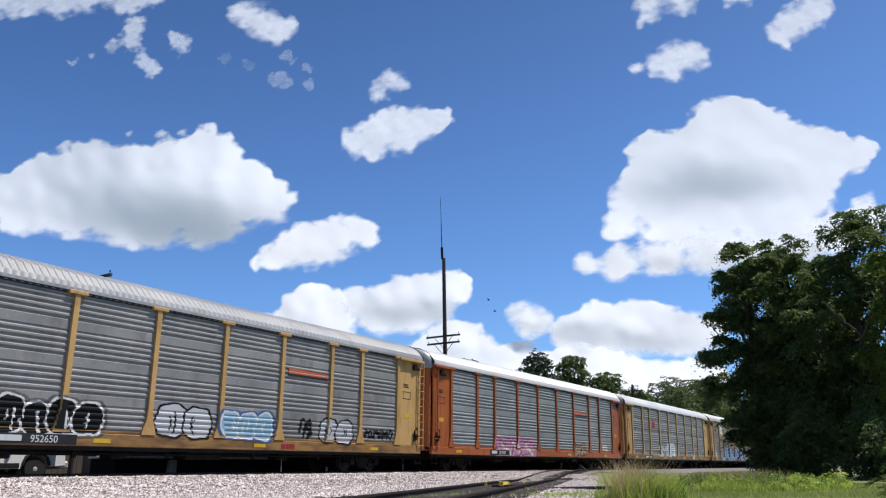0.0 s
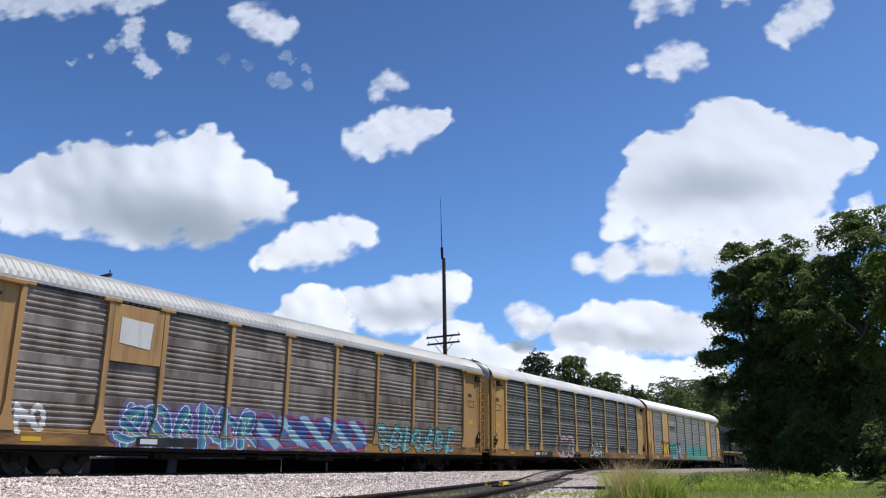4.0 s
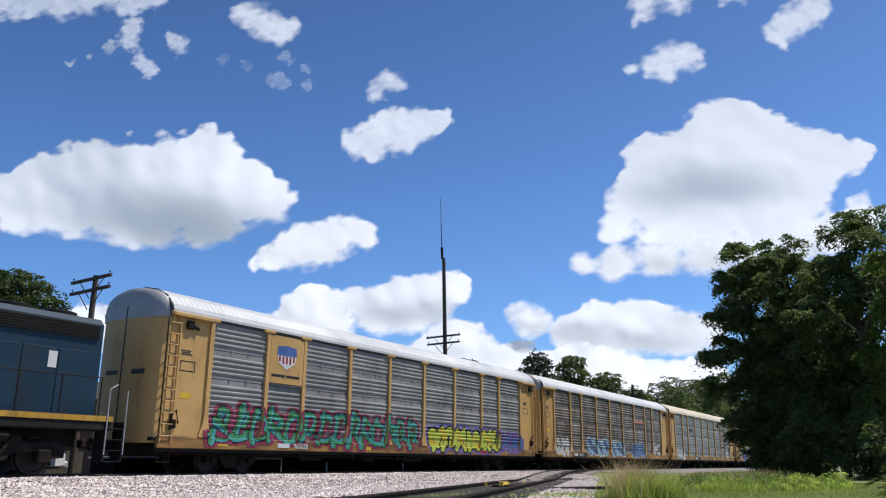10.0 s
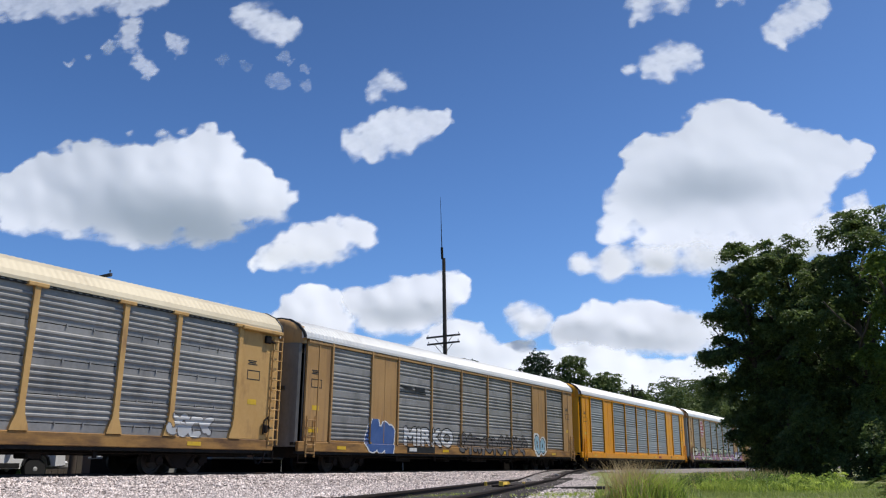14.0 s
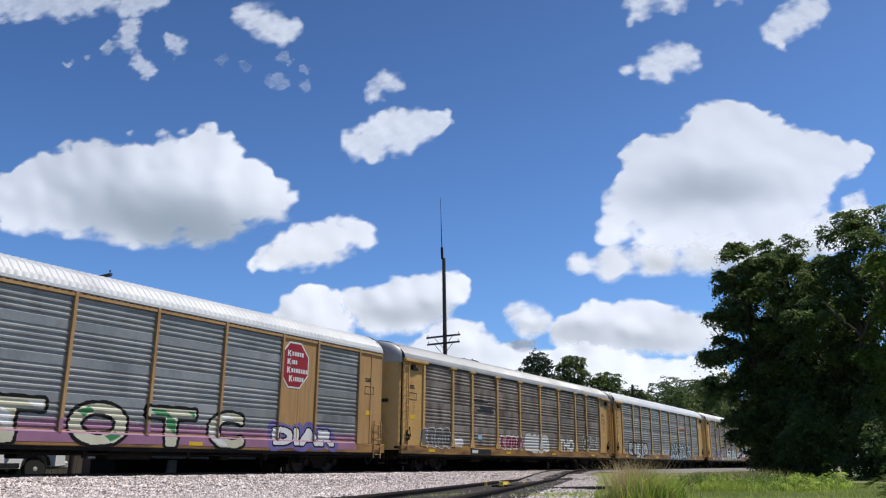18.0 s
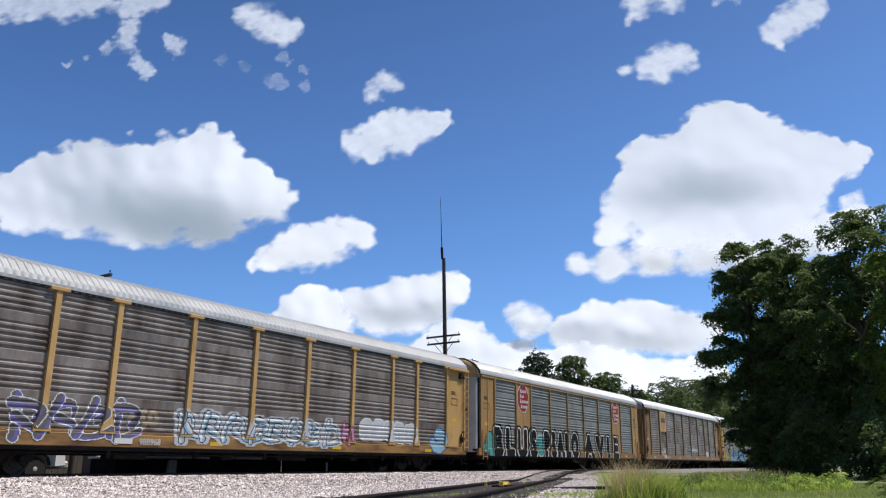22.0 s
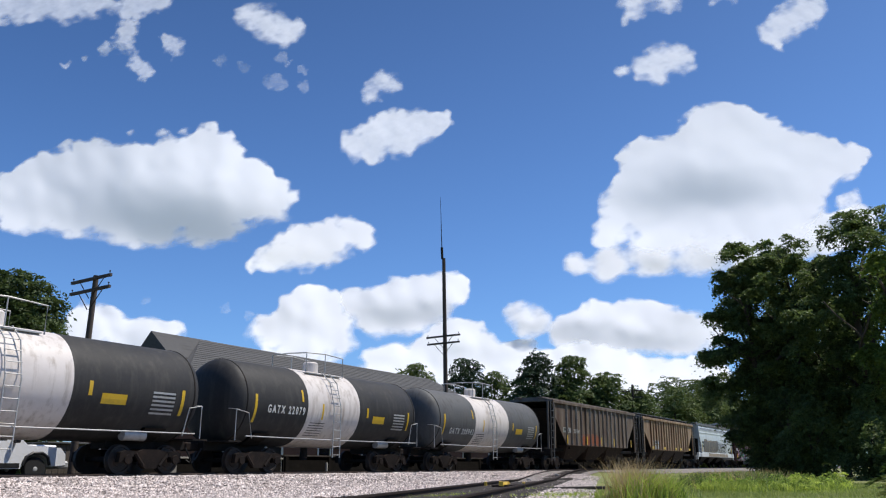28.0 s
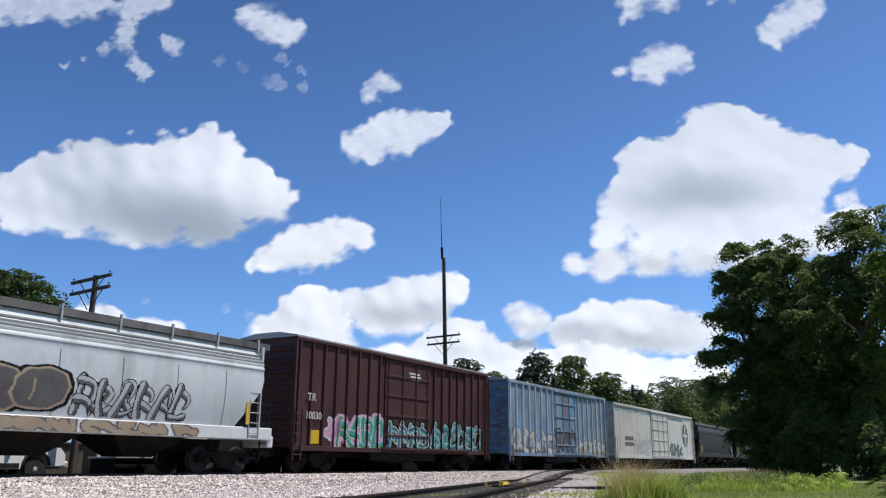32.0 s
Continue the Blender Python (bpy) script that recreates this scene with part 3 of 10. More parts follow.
# ---- plants ----
def blades(name, pts, tall, wide, seed, material, label, bend=0.4, category="grass"):
    """Grass blades, each a bent tapering strip."""
    rnd = np.random.RandomState(seed)
    n = len(pts)
    a, h = rnd.uniform(0, 6.28, n), rnd.uniform(tall[0], tall[1], n)
    w = wide * rnd.uniform(0.6, 1.3, n)
    lean = rnd.uniform(0.05, bend, n) * h
    b = rnd.uniform(0, 6.28, n)
    dx, dy, lx, ly = np.cos(a) * w, np.sin(a) * w, np.cos(b) * lean, np.sin(b) * lean
    x, y, z = pts[:, 0], pts[:, 1], pts[:, 2]
    v = np.stack([np.stack([x - dx, y - dy, z], 1), np.stack([x + dx, y + dy, z], 1), np.stack([x + dx * 0.7 + lx * 0.35, y + dy * 0.7 + ly * 0.35, z + h * 0.6], 1),
                  np.stack([x - dx * 0.7 + lx * 0.35, y - dy * 0.7 + ly * 0.35, z + h * 0.6], 1), np.stack([x + lx, y + ly, z + h * 0.96], 1)], 1)
    f = []
    for i in range(n):
        k = i * 5
        f += [(k, k + 1, k + 2, k + 3), (k + 3, k + 2, k + 4)]
    me = bpy.data.meshes.new(name)
    me.from_pydata(v.reshape(-1, 3).tolist(), [], f)
    return solid(name, me, material, label, category, kind="stuff")


def spread(count, seed, x0, x1, y0, y1, keep=None):
    rnd = np.random.RandomState(seed)
    x, y = rnd.uniform(x0, x1, count), rnd.uniform(y0, y1, count)
    return np.array([(p, q, lie(p, q) - 0.04) for p, q in zip(x, y) if keep is None or keep(p, q)])


def clump(count, seed, cx, cy, rx, ry):
    rnd = np.random.RandomState(seed)
    x, y = cx + rx * rnd.randn(count) * 0.5, cy + ry * rnd.randn(count) * 0.5
    return np.array([(p, q, lie(p, q) - 0.04) for p, q in zip(x, y)])


blades("lawn", np.concatenate([spread(42000, 11, 9, 34, 0.2, 8.5, lambda x, y: y < side_line(x) - 2.2), spread(16000, 12, -8, 12, -7, 5, lambda x, y: y < side_line(x) - 2.0)]), (0.04, 0.12), 0.008, 1, M_LAWN, "short mown lawn grass beside the side track", 0.7)
def tufts(count, seed, x0, x1, y0, y1, keep, per=26, size=0.16):
    """Points gathered in tufts, fewer where the growth is thin."""
    rnd = np.random.RandomState(seed)
    out = []
    while len(out) < count:
        x, y = rnd.uniform(x0, x1), rnd.uniform(y0, y1)
        if not keep(x, y) or noise.noise((x * 0.9, y * 1.4, seed)) * 1.6 + 0.36 < rnd.rand() * 0.8:
            continue
        r = size * rnd.uniform(0.5, 1.5)
        for p, q in rnd.randn(rnd.randint(per // 2, per * 2), 2) * r:
            out.append((x + p, y + q, lie(x + p, y + q) - 0.04))
    return np.array(out[:count])


def in_grass(x, y):
    return 0.085 * x < y < 0.232 * x + 0.25 * math.sin(x * 2.1)


blades("weeds", np.concatenate([clump(2300, 21, 15.3, 4.6, 0.85, 0.36), clump(150, 22, 16.0, 4.5, 1.0, 0.4)]), (0.12, 0.66), 0.007, 2, M_GRASS, "tall green weeds beside the track", 1.3, "weeds")
blades("broad_weeds", np.concatenate([clump(500, 24, 15.6, 4.6, 1.1, 0.42)]), (0.15, 0.5), 0.016, 12, M_WEED, "broad dark green weed leaves beside the track", 1.6, "weeds")
blades("dry_weeds", np.concatenate([clump(900, 23, 15.1, 4.7, 0.85, 0.38), clump(260, 25, 14.9, 4.9, 0.5, 0.26)]), (0.35, 0.9), 0.004, 3, M_SEED, "dry tan seed heads among tall weeds", 0.8, "weeds")
blades("tall_grass", np.concatenate([tufts(4500, 31, 22.6, 34, 1.9, 7.8, in_grass, 40), tufts(2500, 33, 22.4, 27, 2.0, 6.2, in_grass, 60, 0.12)]), (0.08, 0.34), 0.010, 4, M_GRASS,
       "bright yellow-green tall grass in front of the trees", 1.4)
blades("green_grass", tufts(4000, 34, 22.4, 35, 1.8, 7.6, in_grass, 60, 0.3), (0.08, 0.32), 0.011, 14, M_WEED, "green tall grass in front of the trees", 1.3)


def back_edge(x, y):
    return 0.165 * x < y < 0.236 * x + 0.2 * math.sin(x * 1.7)


blades("tall_stems", tufts(900, 37, 26, 35, 2.2, 8.2, back_edge, 30, 0.35), (0.35, 0.62), 0.009, 15, M_GRASS, "tall grass stems at the wood's edge", 0.6)
blades("dry_grass", tufts(800, 35, 27, 36, 2.8, 8.4, back_edge, 40, 0.4), (0.42, 0.72), 0.008, 6, M_SEED, "dry tan grass tops at the wood's edge", 0.6)
blades("shade_weeds", tufts(4200, 38, 27, 37, 2.6, 8.6, back_edge, 50, 0.4), (0.25, 0.58), 0.018, 16, M_LEAF, "dark weeds along the wood's foot", 1.0)


def weed_domes(seed, count, x0, x1, y0, y1, low, high):
    """Rounded heaps of weeds, as lumps for leaves()."""
    rnd = random.Random(seed)
    out = []
    while len(out) < count:
        x, y = rnd.uniform(x0, x1), rnd.uniform(y0, y1)
        if in_grass(x, y) and noise.noise((x * 0.7, y * 1.1, seed)) > -0.15:
            r = rnd.uniform(0.25, 0.6)
            out.append((x, y, lie(x, y), r, r, rnd.uniform(low, high)))
    return out


blades("track_weeds", np.concatenate([clump(700, 41, 13.2, 7.55, 1.6, 0.28), clump(300, 42, 17.5, 8.2, 2.0, 0.3), clump(900, 43, 14.5, 5.9, 2, 0.5), clump(150, 45, 12.6, 8.9, 0.5, 0.2)]), (0.04, 0.14), 0.010, 7, M_GRASS,
       "low green weeds between the side track rails", 1.2, "weeds")


def limb(b, p, d, length, r, rnd, depth, tips):
    pts = [p]
    q = Vector(p)
    k = 5
    for i in range(k):
        d = (d + Vector((rnd.uniform(-0.18, 0.18), rnd.uniform(-0.18, 0.18), rnd.uniform(-0.05, 0.12)))).normalized()
        q = q + d * length / k
        pts.append(tuple(q))
    b.tube(pts, r, 6 if depth else 9, r * 0.45)
    if depth < 2:
        for i in range(3 if depth else 6):
            s = rnd.randint(2, k)
            nd = (d + Vector((rnd.uniform(-1, 1), rnd.uniform(-1, 1), rnd.uniform(-0.1, 0.6))) * 0.9).normalized()
            limb(b, pts[s], nd, length * rnd.uniform(0.45, 0.65), r * 0.45, rnd, depth + 1, tips)
    tips.append(tuple(q))


def leaves(lumps, count, size, seed, ragged=0.35, flat=0.45, sprays=1.0, hollow=0.55):
    """Leaf sprays over a crown made of lumps (x, y, z, rx, ry, rz): each spray a thin, drooping fan of leaves."""
    rnd = np.random.RandomState(seed)
    vol = np.array([max(l[3] * l[4], l[3] * l[5]) for l in lumps])
    group = 30
    ng = max(1, count // group)
    gp = rnd.choice(len(lumps), ng, p=vol / vol.sum())
    d = rnd.randn(ng, 3)
    d[:, 2] = np.abs(d[:, 2]) * np.where(rnd.rand(ng) < 0.72, 1, -1)
    d /= np.linalg.norm(d, axis=1)[:, None]
    rad = hollow + (1 - hollow) * rnd.rand(ng) ** 0.45
    rad *= 1 + ragged * (np.array([noise.noise(Vector((p * 2.1 + g * 7.3).tolist())) for p, g in zip(d, gp)]))
    L = np.array(lumps)[gp]
    centre = L[:, :3] + d * rad[:, None] * L[:, 3:6]
    # the plane of each spray faces up and outward
    face = d * 0.55 + rnd.randn(ng, 3) * 0.28 + np.array([0, 0, 0.85])
    face /= np.linalg.norm(face, axis=1)[:, None]
    e1 = np.cross(face, rnd.randn(ng, 3))
    e1 /= np.linalg.norm(e1, axis=1)[:, None]
    e2 = np.cross(face, e1)
    idx = np.repeat(np.arange(ng), group)
    n = len(idx)
    wide = (sprays * size * rnd.uniform(2.6, 5.2, ng))[idx]
    a, b = rnd.randn(n) * 0.6 * wide, rnd.randn(n) * 0.42 * wide
    sag = (a * a + b * b) / (wide + 1e-6) * 0.45
    pos = centre[idx] + e1[idx] * a[:, None] + e2[idx] * b[:, None] + face[idx] * (rnd.randn(n) * 0.07 * wide - sag)[:, None]
    nrm = face[idx] + rnd.randn(n, 3) * flat
    nrm /= np.linalg.norm(nrm, axis=1)[:, None]
    u = np.cross(nrm, rnd.randn(n, 3))
    u /= np.linalg.norm(u, axis=1)[:, None]
    w = np.cross(nrm, u)
    s = (size * rnd.uniform(0.55, 1.35, n))[:, None]
    v = np.stack([pos - u * s, pos + w * s * 0.5 + nrm * s * 0.12, pos + u * s, pos - w * s * 0.5 + nrm * s * 0.12], 1).reshape(-1, 3)
    f = np.arange(n * 4).reshape(-1, 4)
    me = bpy.data.meshes.new("crown")
    me.from_pydata(v.tolist(), [], f.tolist())
    return me


def tree(label, base, height, lumps, count, size, seed, material, spreadout=0.6, category="tree", hollow=0.55, ragged=0.35, trunk=0.022, group=""):
    t = thing("tree", label, category, group, m=pose(*base))
    rnd = random.Random(seed)
    b = Build()
    tips = []
    r = height * trunk
    b.tube([(0, 0, -0.3), (0.1, 0, height * 0.25), (-0.1, 0.1, height * 0.5), (0.1, 0.1, height * 0.78)], r, 10, r * 0.35)
    for i in range(7):
        z = height * rnd.uniform(0.25, 0.7)
        a = rnd.uniform(0, 6.28)
        limb(b, (0, 0, z), Vector((math.cos(a), math.sin(a), rnd.uniform(0.4, 1.0))).normalized(), height * 0.3 * spreadout, r * 0.4, rnd, 1, tips)
    part("trunk", b, M_BARK, t, "grey-brown bark")
    part("crown", leaves(lumps, count, size, seed, ragged, hollow=hollow), material, t)
    return t


def lump_crown(rnd, height, radius, low, n, squash=1.0):
    """Lumps of foliage round a stem: wide in the middle, smaller at the top."""
    out = []
    for i in range(n):
        s = i / max(n - 1, 1)
        z = height * (low + (0.97 - low) * s)
        wide = radius * (math.sin(math.pi * (0.18 + 0.72 * s)) ** 0.8)
        a = i * 2.4 + rnd.uniform(-0.4, 0.4)
        r = radius * rnd.uniform(0.32, 0.48) * (1.1 - 0.45 * s)
        out.append((math.cos(a) * (wide - r) * rnd.uniform(0.5, 1.0), math.sin(a) * (wide - r) * rnd.uniform(0.5, 1.0), z - r * 0.4, r, r, r * 0.8 * squash))
    return out


def broad_crown(rnd, height, radius, low, n):
    """Boughs of foliage set round the stem in uneven tiers, each a mass of smaller lumps, with gaps between and a broken top."""
    out = []
    boughs = max(10, n // 2)
    for i in range(boughs):
        s = (i + 0.5) / boughs
        wide = radius * min(1.0, 0.70 + 0.7 * s, 2.6 * (1.05 - s) ** 0.55) * rnd.uniform(0.55, 1.12)
        a = i * 2.39996 + rnd.uniform(-0.6, 0.6)
        z = height * (low + (0.93 - low) * s)
        R = radius * rnd.uniform(0.26, 0.42) * (1.1 - 0.35 * s)
        cx, cy = math.cos(a) * (wide - R * 0.6), math.sin(a) * (wide - R * 0.6)
        for k in range(6):
            b, q = rnd.uniform(0, 6.28), R * rnd.uniform(0.45, 1.05)
            r = R * rnd.uniform(0.34, 0.6)
            out.append((cx + math.cos(b) * q, cy + math.sin(b) * q, z + R * rnd.uniform(-0.75, 0.45), r, r, r * rnd.uniform(0.5, 0.8)))
        if i % 2 == 0:
            out.append((cx * 0.35, cy * 0.35, z, R * 0.9, R * 0.9, R * 0.8))
    return out


rt = random.Random(4)
G0 = 0.35
for domes, n, size, sd_, mt, lab in ((weed_domes(3, 60, 22.8, 33, 2.0, 7.4, 0.22, 0.48), 22000, 0.035, 61, M_GRASS, "heaped yellow-green leafy weeds"), (weed_domes(4, 44, 23.5, 34, 2.0, 7.6, 0.25, 0.5), 16000, 0.04, 62, M_WEED, "heaped green leafy weeds")):
    solid("weed_bank", leaves(domes, n, size, sd_, 0.4, 0.7, 0.8, 0.4), mt, lab + " in front of the trees", "weeds", kind="stuff")

# the dark wood in front of the line: two large trees and undergrowth
WOOD = "trees at the wood's edge"
tree("dense dark green broadleaf tree at the wood's corner", (52.0, 8.3, G0), 14.9, broad_crown(rt, 15.0, 2.9, 0.14, 46), 92000, 0.105, 101, M_LEAF, group=WOOD, hollow=0.35, trunk=0.016)
tree("tall dense broadleaf tree, dark green, beside the railway", (55.0, 6.2, G0), 15.5, broad_crown(rt, 15.7, 3.5, 0.10, 36), 90000, 0.11, 106, M_LEAF, group=WOOD, hollow=0.2, trunk=0.016)
tree("very tall broadleaf tree with open upper limbs", (50.5, 2.3, G0), 15.7, broad_crown(rt, 16.0, 3.9, 0.22, 44), 62000, 0.105, 102, M_LEAF, group=WOOD, hollow=0.45, spreadout=1.1)
tree("dense dark green tree in the wood", (58.5, 4.6, G0), 15.2, broad_crown(rt, 15.2, 3.9, 0.15, 36), 64000, 0.125, 107, M_LEAF_DARK, group=WOOD, hollow=0.25, trunk=0.016)
tree("tall dark green tree behind the wood's edge", (64.0, 8.6, G0), 13.5, broad_crown(rt, 13.5, 4.2, 0.08, 26), 32000, 0.14, 103, M_LEAF, group=WOOD)
tree("dark green tree deeper in the wood", (61.0, -1.0, G0), 15.0, broad_crown(rt, 15.0, 5.5, 0.08, 30), 42000, 0.14, 104, M_LEAF, group=WOOD)
tree("leafy light green tree at the wood's edge", (45.5, 0.0, G0), 11.6, broad_crown(rt, 11.6, 2.6, 0.36, 20), 22000, 0.105, 105, M_LEAF_LIGHT, group=WOOD, hollow=0.4)
for i, (x, y, h, r) in enumerate(((49.5, 6.5, 5.0, 1.6), (47.0, 5.2, 4.2, 2.0), (45.0, 2.2, 3.6, 2.2), (54.5, 9.0, 8.5, 2.0), (52.0, 8.0, 6.5, 1.7), (42.0, 0.4, 3.8, 2.4))):
    tree("low dark green bush under the trees", (x, y, G0), h, lump_crown(rt, h, r, 0.12, 12), 9000, 0.10, 120 + i, M_LEAF, category="bush", group="bushes under the trees")


def fronds(label, base, seed, spray, tall, reach, material):
    """A bush with long, nearly level feathered sprays in tiers."""
    t = thing("bush", label, "bush", m=pose(*base))
    rnd = random.Random(seed)
    stems = Build()
    v, f = [], []
    for i in range(spray):
        a = rnd.uniform(0, 6.28)
        h = tall * (0.08 + 0.88 * i / spray)
        d = Vector((math.cos(a), math.sin(a), 0))
        L = reach * rnd.uniform(0.7, 1.1) * (1.0 - 0.45 * h / tall)
        pts = [Vector((0, 0, h)) + d * L * s + Vector((0, 0, reach * (0.16 * math.sin(s * 2.4) - 0.26 * s * s))) for s in (0, 0.2, 0.4, 0.6, 0.8, 1.0)]
        stems.tube([tuple(p) for p in pts], 0.010, 5, 0.003)
        side = d.cross(Vector((0, 0, 1)))
        for j in range(170):
            s = (j + rnd.random()) / 170 * 4.999
            k = int(s)
            p = pts[k].lerp(pts[k + 1], s - k)
            sg = 1 if j % 2 else -1
            wide = (0.16 + 0.12 * math.sin(s / 5 * 3.1)) * reach * (1.15 - s / 6)
            q = p + side * sg * wide * rnd.uniform(0.6, 1.0) + d * rnd.uniform(0.05, 0.2) * reach + Vector((0, 0, rnd.uniform(-0.07, 0.03)))
            w = (d * 0.6 + Vector((rnd.uniform(-1, 1), rnd.uniform(-1, 1), rnd.uniform(-1, 1)))).normalized() * 0.012
            m0 = len(v)
            v += [tuple(p - w * 0.6), tuple(p + w * 0.6), tuple(p.lerp(q, 0.6) + w), tuple(q), tuple(p.lerp(q, 0.6) - w)]
            f.append((m0, m0 + 1, m0 + 2, m0 + 3, m0 + 4))
    stems.tube([(0, 0, -0.2), (0.03, 0, tall * 0.5), (0, 0.03, tall)], 0.035, 8, 0.01)
    part("stem", stems, M_BARK, t)
    me = bpy.data.meshes.new("leaf_spray")
    me.from_pydata(v, [], f)
    part("leaf_spray", me, material, t, "feathery yellow-green leaf sprays")


fronds("feathery light green bush at the lawn's edge", (20.0, -0.05, G0), 7, 9, 0.95, 1.6, M_FROND)
fronds("low feathery bush at the lawn's edge", (20.6, 0.35, G0 - 0.1), 9, 8, 0.5, 0.9, M_FROND)
fronds("feathery green sapling beside the wood", (27.0, 0.5, G0), 8, 14, 1.5, 1.2, M_LEAF_LIGHT)

# trees beyond the line
far = ((82.2, 36.2, 12.9, 3.3, M_NEEDLE), (85.0, 33.2, 12.6, 3.6, M_LEAF_FAR), (86.5, 29.8, 10.6, 3.4, M_LEAF_FAR), (88.0, 27.0, 8.6, 2.8, M_LEAF_FAR), (108, 28.0, 10.8, 4.2, M_LEAF_FAR), (114, 30.0, 12.6, 5.0, M_LEAF_FAR),
       (118, 26.2, 12.4, 4.6, M_LEAF_FAR), (124, 29.0, 12.9, 4.8, M_LEAF_FAR), (130, 25.5, 12.0, 4.5, M_LEAF_FAR), (92.5, 59.0, 14.8, 4.4, M_LEAF_FAR), (96.5, 53.4, 15.4, 4.2, M_NEEDLE), (100.0, 50.5, 13.6, 4.0, M_LEAF_FAR),
       (100.0, 40.0, 10.0, 4.5, M_LEAF_FAR), (138, 30.0, 12.0, 5.0, M_LEAF_FAR), (150, 27.0, 12.5, 5.5, M_LEAF_FAR))
for i, (x, y, h, r, mt) in enumerate(far):
    needle = mt is M_NEEDLE
    tree("dark evergreen tree beyond the railway" if needle else "green broadleaf tree beyond the railway", (x, y, 0.8), h, lump_crown(rt, h, r * 1.35, 0.06, 30), 26000, 0.18, 140 + i, mt, group="trees beyond the line")
tree("large dark green broadleaf tree behind the pole", (30.6, 50.6, 0.8), 13.5, lump_crown(rt, 13.5, 5.4, 0.2, 44), 60000, 0.15, 170, M_LEAF_DARK, group="trees beyond the line")
tree("dark green broadleaf tree behind the pole", (24.5, 51.5, 0.8), 13.6, lump_crown(rt, 13.6, 5.2, 0.2, 40), 50000, 0.16, 171, M_LEAF_DARK, group="trees beyond the line")
woods_v, woods_f = [], []
rw = np.random.RandomState(9)
for i in range(60):
    a = radians(rw.uniform(-35, 95))
    R = rw.uniform(260, 420)
    x, y, h, r = math.sin(a) * R, math.cos(a) * R, rw.uniform(6, 10), rw.uniform(6, 12)
    n = 420
    d = rw.randn(n, 3)
    d /= np.linalg.norm(d, axis=1)[:, None]
    c = np.array([x, y, 0.8 + h * 0.5]) + d * np.array([r, r, h * 0.5]) * rw.uniform(0.8, 1.05, (n, 1))
    for p, q in zip(c, d):
        u = Vector(q).orthogonal().normalized()
        w = Vector(q).cross(u)
        m0 = len(woods_v)
        s = rw.uniform(0.5, 1.1)
        P = Vector(p)
        woods_v += [tuple(P - u * s), tuple(P + w * s), tuple(P + u * s), tuple(P - w * s)]
        woods_f.append((m0, m0 + 1, m0 + 2, m0 + 3))
me = bpy.data.meshes.new("far_woods")
me.from_pydata(woods_v, [], woods_f)
solid("far_woods", me, M_LEAF_FAR, "distant green woods along the horizon", "woods", kind="stuff")


# ---- poles ----
def line_pole(label, x, y, top, arms, radius, whip=0.0, pins=4, tilt=(0, 0), skew=0.0):
    p = thing("utility_pole", label, "utility pole", "poles along the line", m=pose(x, y, 0.8, *tilt))
    part("pole", Build().tube([(0, 0, -0.2), (0, 0, top * 0.5), (0, 0, top)], radius, 12, radius * 0.72), M_POLE, p)
    pin = Build().spin([(0, 0.012), (0.07, 0.012), (0.08, 0.03), (0.11, 0.032), (0.13, 0.02), (0.14, 0.008)], (0, 0, 0), "z", 8).mesh("insulator")
    for z, length, double in arms:
        for side in ((-1, 1) if double else (-1,)):
            xo = side * (radius + 0.06)
            h, up = length / 2, skew * length / 2
            arm = part("crossarm", Build().prism([(-h, z - 0.055 + up), (h, z - 0.055 - up), (h, z + 0.055 - up), (-h, z + 0.055 + up)], "x", xo - 0.05, xo + 0.05), M_POLE, p)
            for k in range(pins):
                yy = (k - (pins - 1) / 2) * length * 0.92 / (pins - 1)
                part("insulator", pin, M_BLACK, arm, at=(xo, yy, z + 0.05 - yy * skew))
        for s in (-1, 1):
            part("brace", Build().tube([(-radius - 0.03, s * 0.05, z - 0.75), (-radius - 0.03, s * 0.7, z - 0.05)], 0.018, 6), M_BLACK, p, "thin iron brace")
    if whip:
        part("bracket", Build().tube([(-0.12, 0.05, top - 0.05), (-0.13, 0.06, top + 0.75)], 0.09, 8), M_BLACK, p, "dark antenna bracket")
        part("whip_antenna", Build().tube([(-0.13, 0.06, top + 0.6), (-0.16, 0.07, top + whip * 0.5), (-0.2, 0.08, top + whip)], 0.038, 8, 0.012), M_BLACK, p, "thin grey whip antenna")
    return p


line_pole("leaning dark wooden pole with two crossarms", 19.16, 27.05, 7.68, ((7.50, 2.35, False), (7.05, 2.35, False)), 0.14, pins=2, tilt=(0.6, 0.9), skew=0.03)
line_pole("tall dark wooden mast pole with a whip antenna", 46.25, 27.0, 14.4, ((8.92, 2.6, False), (8.45, 2.5, False)), 0.17, 4.45, 3)
line_pole("distant dark wooden pole among the trees", 86.9, 27.0, 9.1, ((8.4, 2.4, False), (7.7, 2.4, False)), 0.16)


